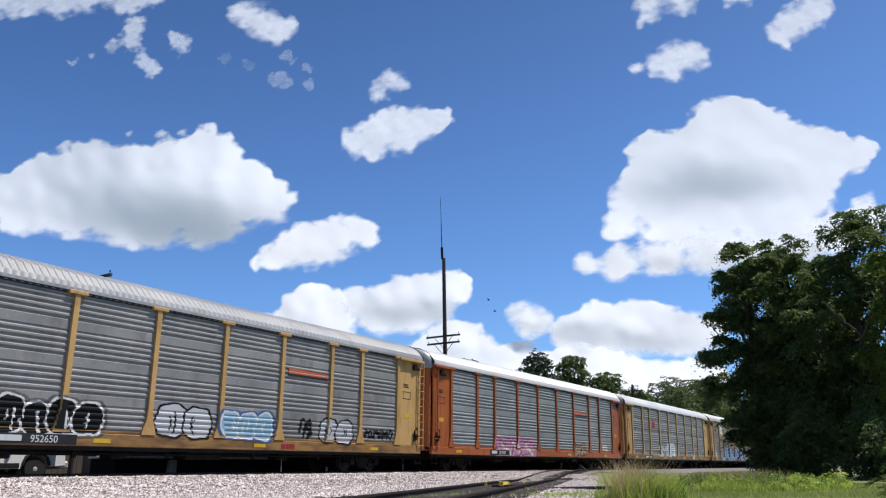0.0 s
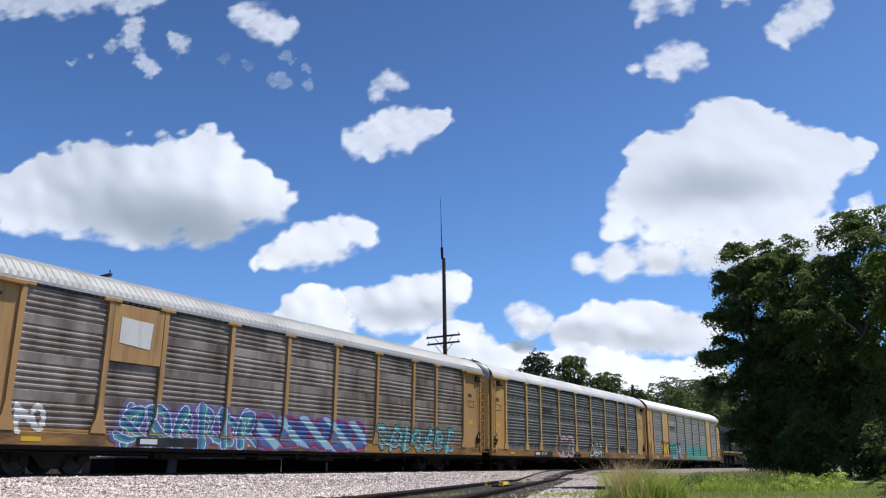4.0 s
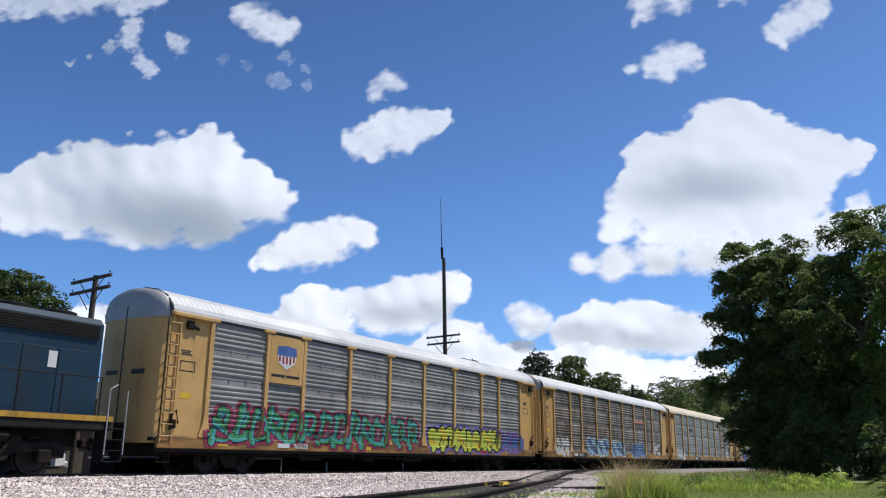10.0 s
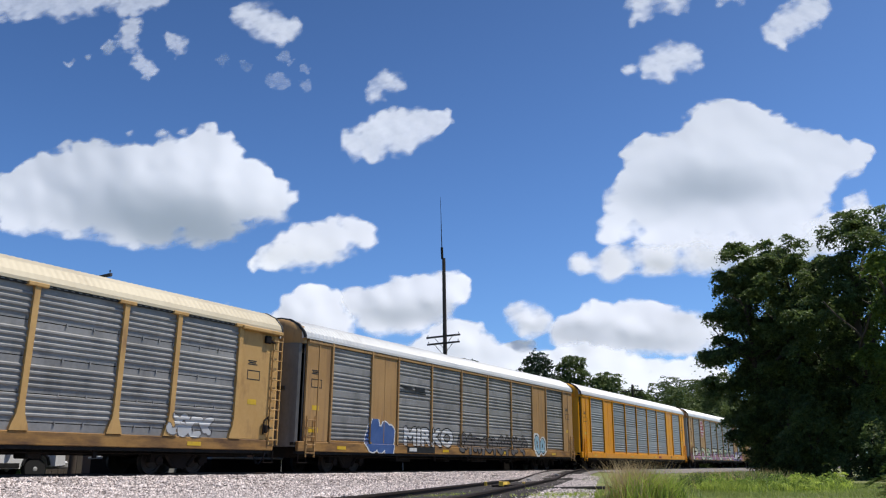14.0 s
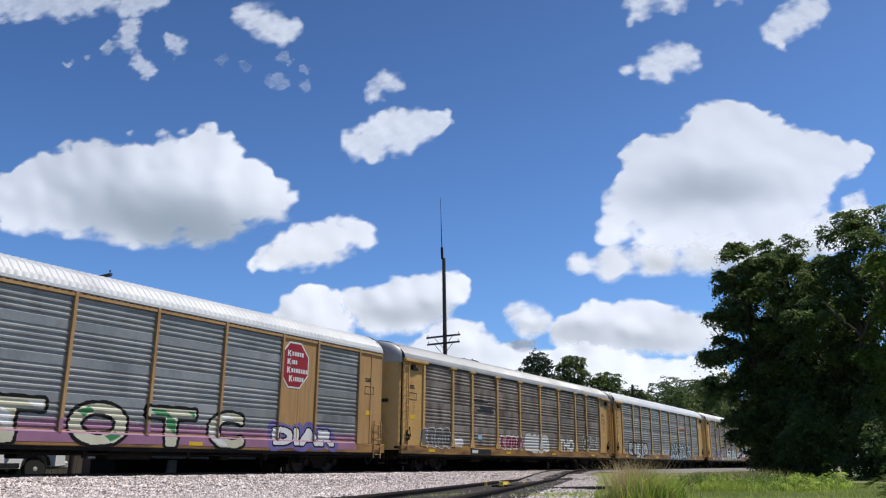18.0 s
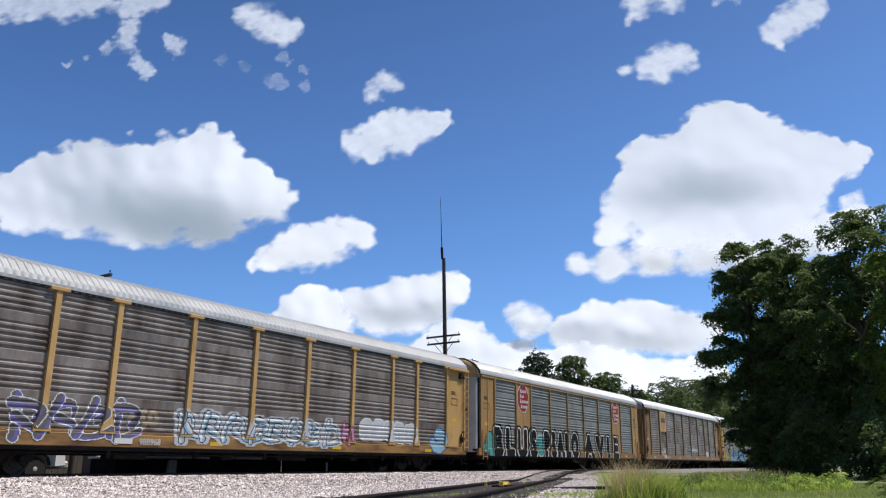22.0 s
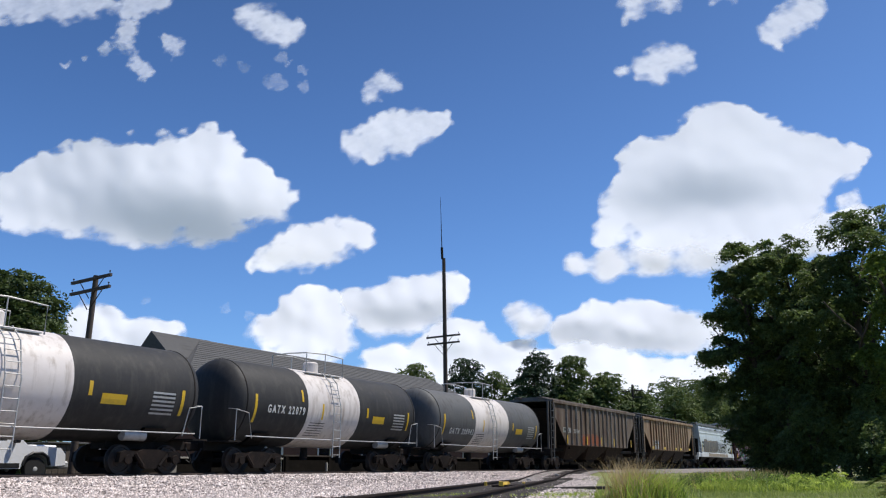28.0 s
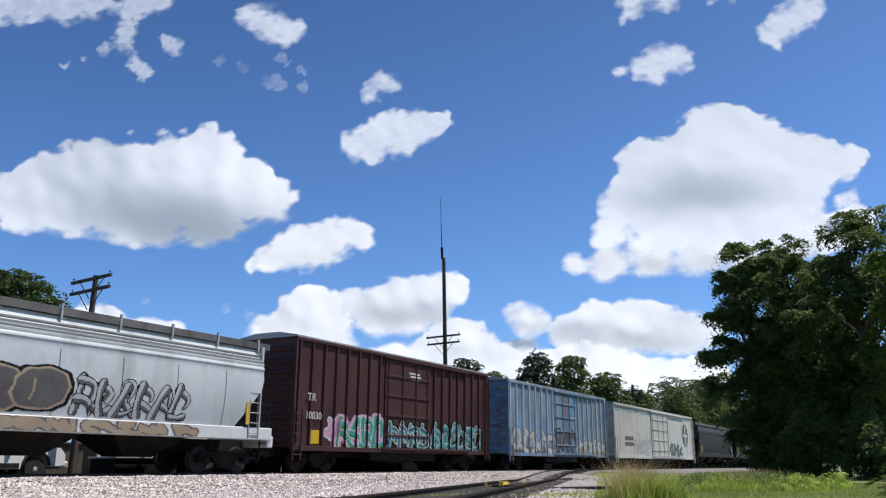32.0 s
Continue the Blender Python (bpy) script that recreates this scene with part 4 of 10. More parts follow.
# ---- depot beyond the track ----
def depot():
    d = thing("depot_building", "long low depot with a grey shingled hip roof", "building", m=pose(0, 0, 0.8))
    x0, x1, y0, y1 = 29.0, 66.0, 32.6, 40.6
    ridge, eave, out = 7.95, 4.2, 1.3
    ym = (y0 + y1) / 2
    walls = Build().box(x0, x1, y0, y0 + 0.3, 0, eave).box(x0, x1, y1 - 0.3, y1, 0, eave).box(x0, x0 + 0.3, y0 + 0.3, y1 - 0.3, 0, eave).box(x1 - 0.3, x1, y0 + 0.3, y1 - 0.3, 0, eave)
    part("wall", walls, M_BRICK, d, "dark brick wall")
    ex0, ex1, ey0, ey1 = x0 - out, x1 + out, y0 - out, y1 + out
    ra, rb = x0 + 4.6, x1 - 6.2
    roof = Build()
    roof.add([(ex0, ey0, eave - 0.1), (ex1, ey0, eave - 0.1), (ex1, ey1, eave - 0.1), (ex0, ey1, eave - 0.1), (ra, ym, ridge), (rb, ym, ridge)],
             [(0, 1, 5, 4), (1, 2, 5), (2, 3, 4, 5), (3, 0, 4), (3, 2, 1, 0)])
    part("roof", roof.mesh("roof", False), M_SHINGLE, d, "grey shingled roof")
    # shingle courses on the slope that faces the track
    run_y, run_z = ym - ey0, ridge - eave + 0.1
    n = 26
    for i in range(n):
        s = i / n
        a0, a1 = ex0 + (ra - ex0) * s, ex1 + (rb - ex1) * s
        y, z = ey0 + run_y * s, eave - 0.1 + run_z * s
        k = 1.0 / n
        part("shingle_course", Build().add([(a0, y - 0.01, z + 0.035), (a1, y - 0.01, z + 0.035), (a1 + (rb - ex1) * k, y + run_y * k, z + run_z * k + 0.008), (a0 + (ra - ex0) * k, y + run_y * k, z + run_z * k + 0.008),
                                             (a0, y - 0.01, z + 0.004), (a1, y - 0.01, z + 0.004)], [(0, 1, 2, 3), (4, 5, 1, 0)]).mesh("shingle_course", False), M_SHINGLE, d)
    # gablet at the ridge's end
    g0, gw, gz = ra - 3.6, 1.55, 1.45
    gab = Build().add([(g0, ym, ridge + 0.03), (ra + 0.8, ym, ridge + 0.03), (ra + 0.8, ym - gw, ridge - gz), (g0 + 0.1, ym - gw, ridge - gz), (ra + 0.8, ym + gw, ridge - gz), (g0 + 0.1, ym + gw, ridge - gz),
                       (g0, ym, ridge - 0.15), (g0 + 0.1, ym - gw, ridge - gz - 0.16), (ra, ym - gw, ridge - gz - 0.16), (g0 + 0.1, ym + gw, ridge - gz - 0.16), (ra, ym + gw, ridge - gz - 0.16)],
                      [(0, 1, 2, 3), (1, 0, 5, 4), (0, 3, 7, 6), (5, 0, 6, 9), (3, 2, 8, 7), (4, 5, 9, 10), (6, 7, 9), (7, 8, 10, 9)])
    part("gablet", gab.mesh("gablet", False), M_SHINGLE, d, "overhanging gablet with dark soffit")
    part("louvre", Build().prism([(ym - 1.1, ridge - gz + 0.05), (ym + 1.1, ridge - gz + 0.05), (ym, ridge - 0.35)], "x", ra - 2.6, ra - 2.5), M_BLACK, d, "dark louvre under the gablet")
    part("fascia", Build().box(ex0, ex1, ey0 - 0.06, ey0 - 0.02, eave - 0.32, eave - 0.06), M_WHITE, d, "pale painted fascia board")
    part("foundation", Build().box(x0 - 0.1, x1 + 0.1, y0 - 0.12, y0 - 0.01, 0, 0.7), M_CONCRETE, d, "concrete plinth")
    for i in range(8):
        x = x0 + 2.4 + i * 4.6
        if i % 3 == 1:
            door = part("door", Build().box(x - 0.6, x + 0.6, y0 - 0.06, y0 - 0.012, 0.05, 2.3, 0.01), M_BLACK, d, "dark wooden freight door")
            part("door_frame", Build().box(x - 0.75, x - 0.6, y0 - 0.09, y0 - 0.012, 0, 2.45).box(x + 0.6, x + 0.75, y0 - 0.09, y0 - 0.012, 0, 2.45), M_WHITE, door)
        else:
            w = part("window", Build().box(x - 0.55, x + 0.55, y0 - 0.03, y0 - 0.012, 1.0, 2.6), M_GLASS, d, "dark sash window")
            part("frame", Build().box(x - 0.66, x - 0.55, y0 - 0.07, y0 - 0.012, 0.9, 2.7).box(x + 0.55, x + 0.66, y0 - 0.07, y0 - 0.012, 0.9, 2.7).box(x - 0.55, x + 0.55, y0 - 0.07, y0 - 0.012, 1.76, 1.84), M_WHITE, w)
            part("sill", Build().box(x - 0.75, x + 0.75, y0 - 0.14, y0 - 0.012, 0.82, 0.9, 0.01), M_CONCRETE, w)
    for i in range(9):
        x = x0 + 0.6 + i * 4.5
        part("bracket", Build().tube([(x, y0 - 0.05, 2.6), (x, y0 - 1.0, eave - 0.3)], 0.07, 6), M_BLACK, d, "timber eave bracket")


depot()


def platforms():
    for x0, x1 in ((18.8, 22.98), (23.25, 27.4)):
        p = thing("platform", "low concrete platform with a pale edge beyond the track", "platform", "platforms beyond the track", m=pose((x0 + x1) / 2, 24.2, 0.8))
        w = (x1 - x0) / 2
        part("slab", Build().box(-w, w, 0, 1.5, 0.725, 0.80, 0.015), M_CONCRETE, p)
        # the face's shade is painted in with a near-black colour
        part("face", Build().box(-w + 0.06, w - 0.06, 0.08, 1.4, -0.1, 0.725), M_FACE_SHADE, p, "platform face coloured black for the shade beside the track")
    b = thing("mounting_block", "tapered concrete block against the platform", "block", m=pose(21.2, 24.1, 0.8))
    part("block", Build().prism([(-0.2, 0.0), (0.2, 0.0), (0.2, 0.68), (-0.08, 0.68)], "y", -0.02, 0.14), M_CONCRETE, b)
    # added dock wall: hides the sunlit ground behind the wheels, black as if shaded
    dock = thing("added_dock", "long dark dock added to close the view under the train", "dock", m=pose(27.5, 24.3, 0.8))
    part("face", Build().box(0, 75.0, 0, 0.1, -0.1, 0.86), M_FACE_SHADE, dock, "dock face coloured black for the train's shade")
    part("deck", Build().box(0, 75.0, -0.06, 1.2, 0.86, 0.93, 0.01), M_TIE, dock, "dark plank deck")
    for i in range(25):
        part("dock_post", Build().box(0.1 + i * 3.0, 0.3 + i * 3.0, -0.05, -0.002, -0.1, 0.855), M_FACE_SHADE, dock)
    for x, y, h, r in ((22.3, 29.8, 1.6, 0.08), (30.2, 24.05, 0.62, 0.04), (36.6, 24.05, 0.62, 0.04)):
        b = thing("bollard", "white painted steel post beyond the track", "post", "posts beyond the track", m=pose(x, y, 0.8))
        part("shaft", Build().spin([(0, r), (h - 0.05, r), (h, r * 0.6)], (0, 0, 0), "z", 12), M_WHITE, b)
        part("foot", Build().spin([(0, r + 0.06), (0.05, r + 0.06)], (0, 0, 0), "z", 12), M_CONCRETE, b)
    c = thing("shed", "small brown board shed beyond the track", "shed", m=pose(22.4, 32.6, 0.8))
    part("body", Build().box(-0.95, 0.75, -0.6, 0.6, 0, 1.5), M_POLE, c)
    for i in range(6):
        part("board", Build().box(-0.95 + i * 0.285, -0.95 + i * 0.285 + 0.27, -0.63, -0.604, 0.02, 1.48, 0.006), M_POLE, c)
    part("roof", Build().box(-1.1, 0.9, -0.75, 0.75, 1.5, 1.58, 0.02), M_SHINGLE, c)


platforms()


def pickup():
    """A white pickup parked beyond the track, its front to the right."""
    t = thing("pickup_truck", "white pickup truck parked beyond the railway", "truck", m=pose(19.28, 28.6, 0.8))
    side = [(0.0, 0.55), (-0.05, 0.95), (-0.25, 1.16), (-1.55, 1.24), (-2.35, 1.9), (-2.7, 1.98), (-4.0, 1.98), (-4.25, 1.3), (-6.0, 1.28), (-6.05, 0.6), (-5.4, 0.5), (-5.35, 0.75), (-5.0, 0.98), (-4.55, 0.98), (-4.2, 0.75),
            (-4.15, 0.45), (-1.75, 0.42), (-1.7, 0.72), (-1.38, 0.96), (-0.95, 0.96), (-0.62, 0.75), (-0.58, 0.5)]
    part("body", Build().prism(side, "y", -1.0, 1.0), M_CARWHITE, t)
    part("hood_bulge", Build().box(-1.5, -0.2, -0.7, 0.7, 1.17, 1.27, 0.05), M_CARWHITE, t)
    part("bumper", Build().box(-0.25, 0.16, -0.98, 0.98, 0.42, 0.70, 0.06), M_STEEL, t, "chrome front bumper")
    part("grille", Build().box(-0.02, 0.05, -0.6, 0.6, 0.72, 1.05, 0.02), M_INK, t, "black grille")
    for y in (-0.8, 0.8):
        part("headlight", Build().box(-0.12, 0.03, y - 0.16, y + 0.16, 0.82, 1.05, 0.03), M_GLASS, t, "dark headlight")
    for y in (-1.003, 0.963):
        part("side_window", Build().prism([(-2.35, 1.38), (-2.75, 1.86), (-3.35, 1.88), (-3.35, 1.36)], "y", y, y + 0.04), M_GLASS, t, "dark side window")
        part("rear_side_window", Build().prism([(-3.42, 1.36), (-3.42, 1.88), (-3.95, 1.88), (-4.1, 1.36)], "y", y, y + 0.04), M_GLASS, t, "dark side window")
    part("windshield", Build().add([(-1.62, -0.8, 1.3), (-1.62, 0.8, 1.3), (-2.33, 0.72, 1.9), (-2.33, -0.72, 1.9)], [(0, 1, 2, 3)]), M_GLASS, t, "dark windscreen")
    part("mirror", Build().box(-2.15, -2.0, -1.28, -1.0, 1.3, 1.55, 0.03), M_INK, t, "black door mirror")
    part("trim", Build().box(-4.1, -1.8, -1.02, -0.99, 0.45, 0.62, 0.01), M_INK, t, "black sill trim")
    for x in (-1.17, -4.78):
        part("wheel_arch", Build().tube([(x - 0.52, -1.0, 0.55), (x - 0.42, -1.02, 0.83), (x - 0.18, -1.02, 0.97), (x + 0.18, -1.02, 0.97), (x + 0.42, -1.02, 0.83), (x + 0.52, -1.0, 0.55)], 0.055, 6), M_INK, t, "black arch flare")
        for y in (-0.98, 0.74):
            w = part("wheel", Build().spin([(0, 0.30), (0.0, 0.385), (0.03, 0.41), (0.21, 0.41), (0.24, 0.385), (0.24, 0.30)], (x, y, 0.41), "y", 28), M_TYRE, t, "black rubber tyre")
            part("rim", Build().spin([(-0.012, 0.04), (-0.005, 0.08), (0.02, 0.11), (0.0, 0.19), (0.03, 0.22), (0.1, 0.22)], (x, y, 0.41), "y", 18), M_STEEL, w, "bright alloy rim")


M_CARWHITE = surface("white_car_paint", (0.95, 0.96, 0.97), (1.0, 1.0, 1.0), 0.3, 0, 1, 8, 0.2, None, 0, (1, 1, 1), 0.0, 40, 0.0, 0.05, 0.6)
M_TYRE = surface("tyre_rubber", (0.015, 0.015, 0.015), (0.03, 0.03, 0.03), 0.85, 0, 4, 30, 0.5)
pickup()


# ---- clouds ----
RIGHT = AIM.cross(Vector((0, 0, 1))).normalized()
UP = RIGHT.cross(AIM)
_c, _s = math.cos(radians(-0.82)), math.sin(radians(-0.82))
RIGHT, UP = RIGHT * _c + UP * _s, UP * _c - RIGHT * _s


def cloud_material():
    m = bpy.data.materials.new("cloud_vapour")
    m.use_nodes = True
    n, l = m.node_tree.nodes, m.node_tree.links
    n.remove(n["Principled BSDF"])
    dens = n.new("ShaderNodeAttribute")
    dens.attribute_name = "vapour"
    co = n.new("ShaderNodeTexCoord")
    mp = n.new("ShaderNodeMapping")
    mp.inputs["Scale"].default_value = (1 / 30.0, 1 / 26.0, 0.0)
    l.new(co.outputs["Object"], mp.inputs["Vector"])
    ns = n.new("ShaderNodeTexNoise")
    ns.inputs["Scale"].default_value, ns.inputs["Detail"].default_value, ns.inputs["Roughness"].default_value = 0.8, 4, 0.5
    l.new(mp.outputs[0], ns.inputs["Vector"])
    ad = n.new("ShaderNodeMath")
    ad.operation = "MULTIPLY_ADD"
    l.new(ns.outputs["Fac"], ad.inputs[0])
    ad.inputs[1].default_value = 0.26
    l.new(dens.outputs["Fac"], ad.inputs[2])
    soft = n.new("ShaderNodeMapRange")
    soft.interpolation_type = "SMOOTHSTEP"
    for i, val in enumerate((0.0, 0.70, 0.0, 1.0)):
        soft.inputs[i + 1].default_value = val
    l.new(ad.outputs[0], soft.inputs[0])
    diff = n.new("ShaderNodeBsdfDiffuse")
    diff.inputs["Color"].default_value = (0.75, 0.765, 0.80, 1)
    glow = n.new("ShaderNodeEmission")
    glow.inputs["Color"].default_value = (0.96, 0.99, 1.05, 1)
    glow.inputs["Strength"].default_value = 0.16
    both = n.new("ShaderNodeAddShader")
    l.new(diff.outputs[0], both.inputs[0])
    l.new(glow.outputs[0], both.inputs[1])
    clear = n.new("ShaderNodeBsdfTransparent")
    mix = n.new("ShaderNodeMixShader")
    l.new(soft.outputs[0], mix.inputs[0])
    l.new(clear.outputs[0], mix.inputs[1])
    l.new(both.outputs[0], mix.inputs[2])
    l.new(mix.outputs[0], n["Material Output"].inputs["Surface"])
    return m


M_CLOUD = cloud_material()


def soften(g, r, times=2):
    """A box blur of radius r cells, repeated."""
    for _ in range(times):
        for axis in (0, 1):
            c = np.cumsum(np.pad(g, [(r + 1, r) if k == axis else (0, 0) for k in (0, 1)], mode="edge"), axis=axis)
            n = 2 * r + 1
            g = (c[n:] - c[:-n] if axis == 0 else c[:, n:] - c[:, :-n]) / n
    return g


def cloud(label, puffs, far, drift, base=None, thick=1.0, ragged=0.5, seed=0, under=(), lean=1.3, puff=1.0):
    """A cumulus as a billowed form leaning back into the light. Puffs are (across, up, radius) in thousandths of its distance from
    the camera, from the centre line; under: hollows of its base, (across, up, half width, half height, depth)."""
    k = far / 1000.0
    pf = np.array(puffs, float)
    mean = pf[:, 2].mean()
    u0, u1 = (pf[:, 0] - pf[:, 2] * 1.6).min(), (pf[:, 0] + pf[:, 2] * 1.6).max()
    v0, v1 = (pf[:, 1] - pf[:, 2] * 1.6).min(), (pf[:, 1] + pf[:, 2] * 1.6).max()
    step = 1.7 if (u1 - u0) > 120 else 1.1
    U, V = np.meshgrid(np.arange(u0, u1, step), np.arange(v0, v1, step))
    cell = min(30.0, mean * 1.1)
    wu, wv, wisp, bump = (np.zeros(U.shape) for _ in range(4))
    rough = np.zeros(U.shape)
    for a, b, r in pf:
        rough = np.maximum(rough, 1.6 - np.hypot(U - a, V - b) / r)
    for j, i in zip(*np.nonzero(rough > 0)):
        p = Vector((U[j, i] / cell + seed * 3.7, V[j, i] / cell, seed * 1.3))
        a, b, c = noise.noise_vector(p), noise.noise_vector(p * 2.3), noise.noise_vector(p * 5.1)
        wu[j, i] = a.x + 0.5 * b.x + 0.10 * c.x
        wv[j, i] = a.y + 0.5 * b.y + 0.10 * c.y
        # long soft strands, drawn out along the wind
        s = Vector((p.x * 0.8 + p.y * 0.45, p.y * 1.7 - p.x * 0.5, p.z))
        wisp[j, i] = noise.fractal(s * 1.3, 1.1, 2.1, 3)
        q = p + a * 0.35
        d1, d2 = noise.voronoi(q)[0][0], noise.voronoi(q * 2.3)[0][0]
        bump[j, i] = 1 - min(1.0, d1 * d1 * 1.6) + 0.4 * (1 - min(1.0, d2 * d2 * 1.6))
    warp = cell * 0.34 * (0.5 + ragged)
    if base is not None:
        warp = warp * np.clip((V - base) / 50.0, 0.22, 1.0)
    A, B = U + wu * warp, V + wv * warp
    F = np.zeros(U.shape)
    for a, b, r in pf:
        F += np.exp(-1.4 * ((A - a) ** 2 + ((B - b) * 1.06) ** 2) / r ** 2)
    D = np.log(F / 0.247 + 1e-6) / 1.4
    firm = min(1.0, 0.25 + mean / 55.0)
    dens = D * 0.85 * firm + (wisp * 0.46 * firm ** 1.3 + (bump - 0.6) * 0.34 * firm ** 3) * (0.35 + ragged) - 0.10 * (1 - firm)
    if mean > 20:
        # firm, cauliflower-like tops
        mid_v = (pf[:, 1] * pf[:, 2]).sum() / pf[:, 2].sum()
        dens *= 1 + 0.9 * np.clip((V - mid_v + 10) / 25.0, 0, 1)
    if base is not None:
        dens -= np.maximum(0, (base - V + wv * 6) / 30.0)

    # how steeply each place leans back: much on the sunlit top, little in the hollows of the base
    inside = soften(np.clip(D, 0.0, 0.9) / 0.9, 3)
    hollow = np.zeros(U.shape)
    if under:
        for a, b, ru, rv, deep in under:
            lift = np.where(V > b, 1.0, 0.75)
            hollow += deep * np.exp(-(((U - a + wu * 9) / ru) ** 2) - ((V - b + wv * 7) / (rv * lift)) ** 2)
    elif mean > 18:
        low, high = v0 + mean * 1.2, v1 - mean * 1.2
        hollow = 0.42 * puff * inside * np.clip(1 - (V - low) / max(high - low, 1.0) * 1.9, 0, 1)
    hollow = 0.70 * np.tanh(soften(hollow, 4) * 0.95)
    slope = lean * (1 - hollow)
    mid = int(U.shape[0] * 0.5) if not under else int(np.clip((under[0][1] - v0) / step, 1, U.shape[0] - 1))
    H = -np.cumsum(slope, axis=0) * step
    H = soften(H - H[mid:mid + 1], 5)
    H = H + (soften(bump, 3) * 3.0 + soften(wisp, 6) * 2.4) * min(1.0, cell / 30.0) * np.clip(1 - hollow * 1.5, 0, 1) * puff
    origin = np.array([pf[:, 0].mean(), pf[:, 1].mean()])
    alive = dens > -0.75
    ids = -np.ones(U.shape, int)
    ids[alive] = np.arange(alive.sum())
    near = 1 - H / 1000.0
    verts = np.stack([(U * near - origin[0])[alive] * k, (V * near - origin[1])[alive] * k, H[alive] * k], 1)
    a, b, c, d = ids[:-1, :-1], ids[:-1, 1:], ids[1:, 1:], ids[1:, :-1]
    ok = (a >= 0) & (b >= 0) & (c >= 0) & (d >= 0)
    faces = np.stack([a[ok], b[ok], c[ok], d[ok]], 1)
    me = bpy.data.meshes.new("cloud")
    me.from_pydata(verts.tolist(), [], faces.tolist())
    me.shade_smooth()
    at = me.attributes.new("vapour", "FLOAT", "POINT")
    full = np.clip(dens[alive], -1, 1.2)
    at.data.foreach_set("value", np.minimum(full, -0.15 + 0.75 * thick if thick < 0.85 else 1.2).astype(np.float32))
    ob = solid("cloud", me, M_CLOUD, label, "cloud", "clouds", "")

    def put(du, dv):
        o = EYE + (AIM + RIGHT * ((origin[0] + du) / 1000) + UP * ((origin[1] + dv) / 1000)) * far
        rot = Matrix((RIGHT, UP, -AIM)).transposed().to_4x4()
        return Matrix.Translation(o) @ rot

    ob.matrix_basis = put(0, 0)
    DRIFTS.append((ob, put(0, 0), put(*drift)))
    return ob


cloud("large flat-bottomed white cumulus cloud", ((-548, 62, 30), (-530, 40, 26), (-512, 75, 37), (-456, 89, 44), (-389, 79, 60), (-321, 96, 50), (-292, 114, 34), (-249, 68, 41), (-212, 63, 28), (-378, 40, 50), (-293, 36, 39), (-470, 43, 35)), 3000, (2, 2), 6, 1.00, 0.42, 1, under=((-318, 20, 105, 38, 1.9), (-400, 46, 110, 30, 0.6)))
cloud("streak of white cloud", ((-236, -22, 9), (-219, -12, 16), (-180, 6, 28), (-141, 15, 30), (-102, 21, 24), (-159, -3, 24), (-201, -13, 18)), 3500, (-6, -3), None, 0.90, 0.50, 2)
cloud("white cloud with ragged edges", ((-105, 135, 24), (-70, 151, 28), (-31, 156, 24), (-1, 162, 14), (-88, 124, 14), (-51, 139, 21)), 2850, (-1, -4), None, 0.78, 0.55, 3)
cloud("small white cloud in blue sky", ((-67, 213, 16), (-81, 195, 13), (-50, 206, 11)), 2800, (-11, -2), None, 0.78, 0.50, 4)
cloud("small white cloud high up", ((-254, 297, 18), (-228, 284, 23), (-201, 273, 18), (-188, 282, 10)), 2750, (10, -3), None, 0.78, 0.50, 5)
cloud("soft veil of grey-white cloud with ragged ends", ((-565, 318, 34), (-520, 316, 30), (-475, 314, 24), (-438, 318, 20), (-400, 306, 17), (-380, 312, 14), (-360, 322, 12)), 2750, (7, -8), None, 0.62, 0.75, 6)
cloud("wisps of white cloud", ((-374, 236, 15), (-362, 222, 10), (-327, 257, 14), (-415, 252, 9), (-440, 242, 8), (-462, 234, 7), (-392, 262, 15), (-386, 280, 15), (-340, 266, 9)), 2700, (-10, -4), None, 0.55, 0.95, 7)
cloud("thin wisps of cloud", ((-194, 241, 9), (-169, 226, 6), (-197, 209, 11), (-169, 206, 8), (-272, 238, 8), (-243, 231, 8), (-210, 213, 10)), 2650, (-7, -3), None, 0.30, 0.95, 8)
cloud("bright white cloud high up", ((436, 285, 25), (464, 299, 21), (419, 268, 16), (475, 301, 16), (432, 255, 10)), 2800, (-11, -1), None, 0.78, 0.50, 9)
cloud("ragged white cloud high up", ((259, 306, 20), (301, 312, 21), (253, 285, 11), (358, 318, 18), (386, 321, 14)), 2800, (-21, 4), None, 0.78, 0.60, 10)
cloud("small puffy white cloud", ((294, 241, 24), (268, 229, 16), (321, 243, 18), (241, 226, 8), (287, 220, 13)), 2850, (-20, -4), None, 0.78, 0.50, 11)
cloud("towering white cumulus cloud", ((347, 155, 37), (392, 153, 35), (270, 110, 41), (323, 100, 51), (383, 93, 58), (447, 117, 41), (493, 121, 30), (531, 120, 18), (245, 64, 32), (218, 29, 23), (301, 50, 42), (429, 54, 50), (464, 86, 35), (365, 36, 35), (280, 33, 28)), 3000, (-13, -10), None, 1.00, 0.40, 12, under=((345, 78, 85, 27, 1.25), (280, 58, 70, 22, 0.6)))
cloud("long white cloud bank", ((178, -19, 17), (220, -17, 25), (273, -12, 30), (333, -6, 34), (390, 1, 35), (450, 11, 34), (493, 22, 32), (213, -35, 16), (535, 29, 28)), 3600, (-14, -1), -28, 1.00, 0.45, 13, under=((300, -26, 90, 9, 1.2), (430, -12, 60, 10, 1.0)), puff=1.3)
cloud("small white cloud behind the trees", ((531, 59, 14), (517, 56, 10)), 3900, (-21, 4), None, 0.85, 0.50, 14)
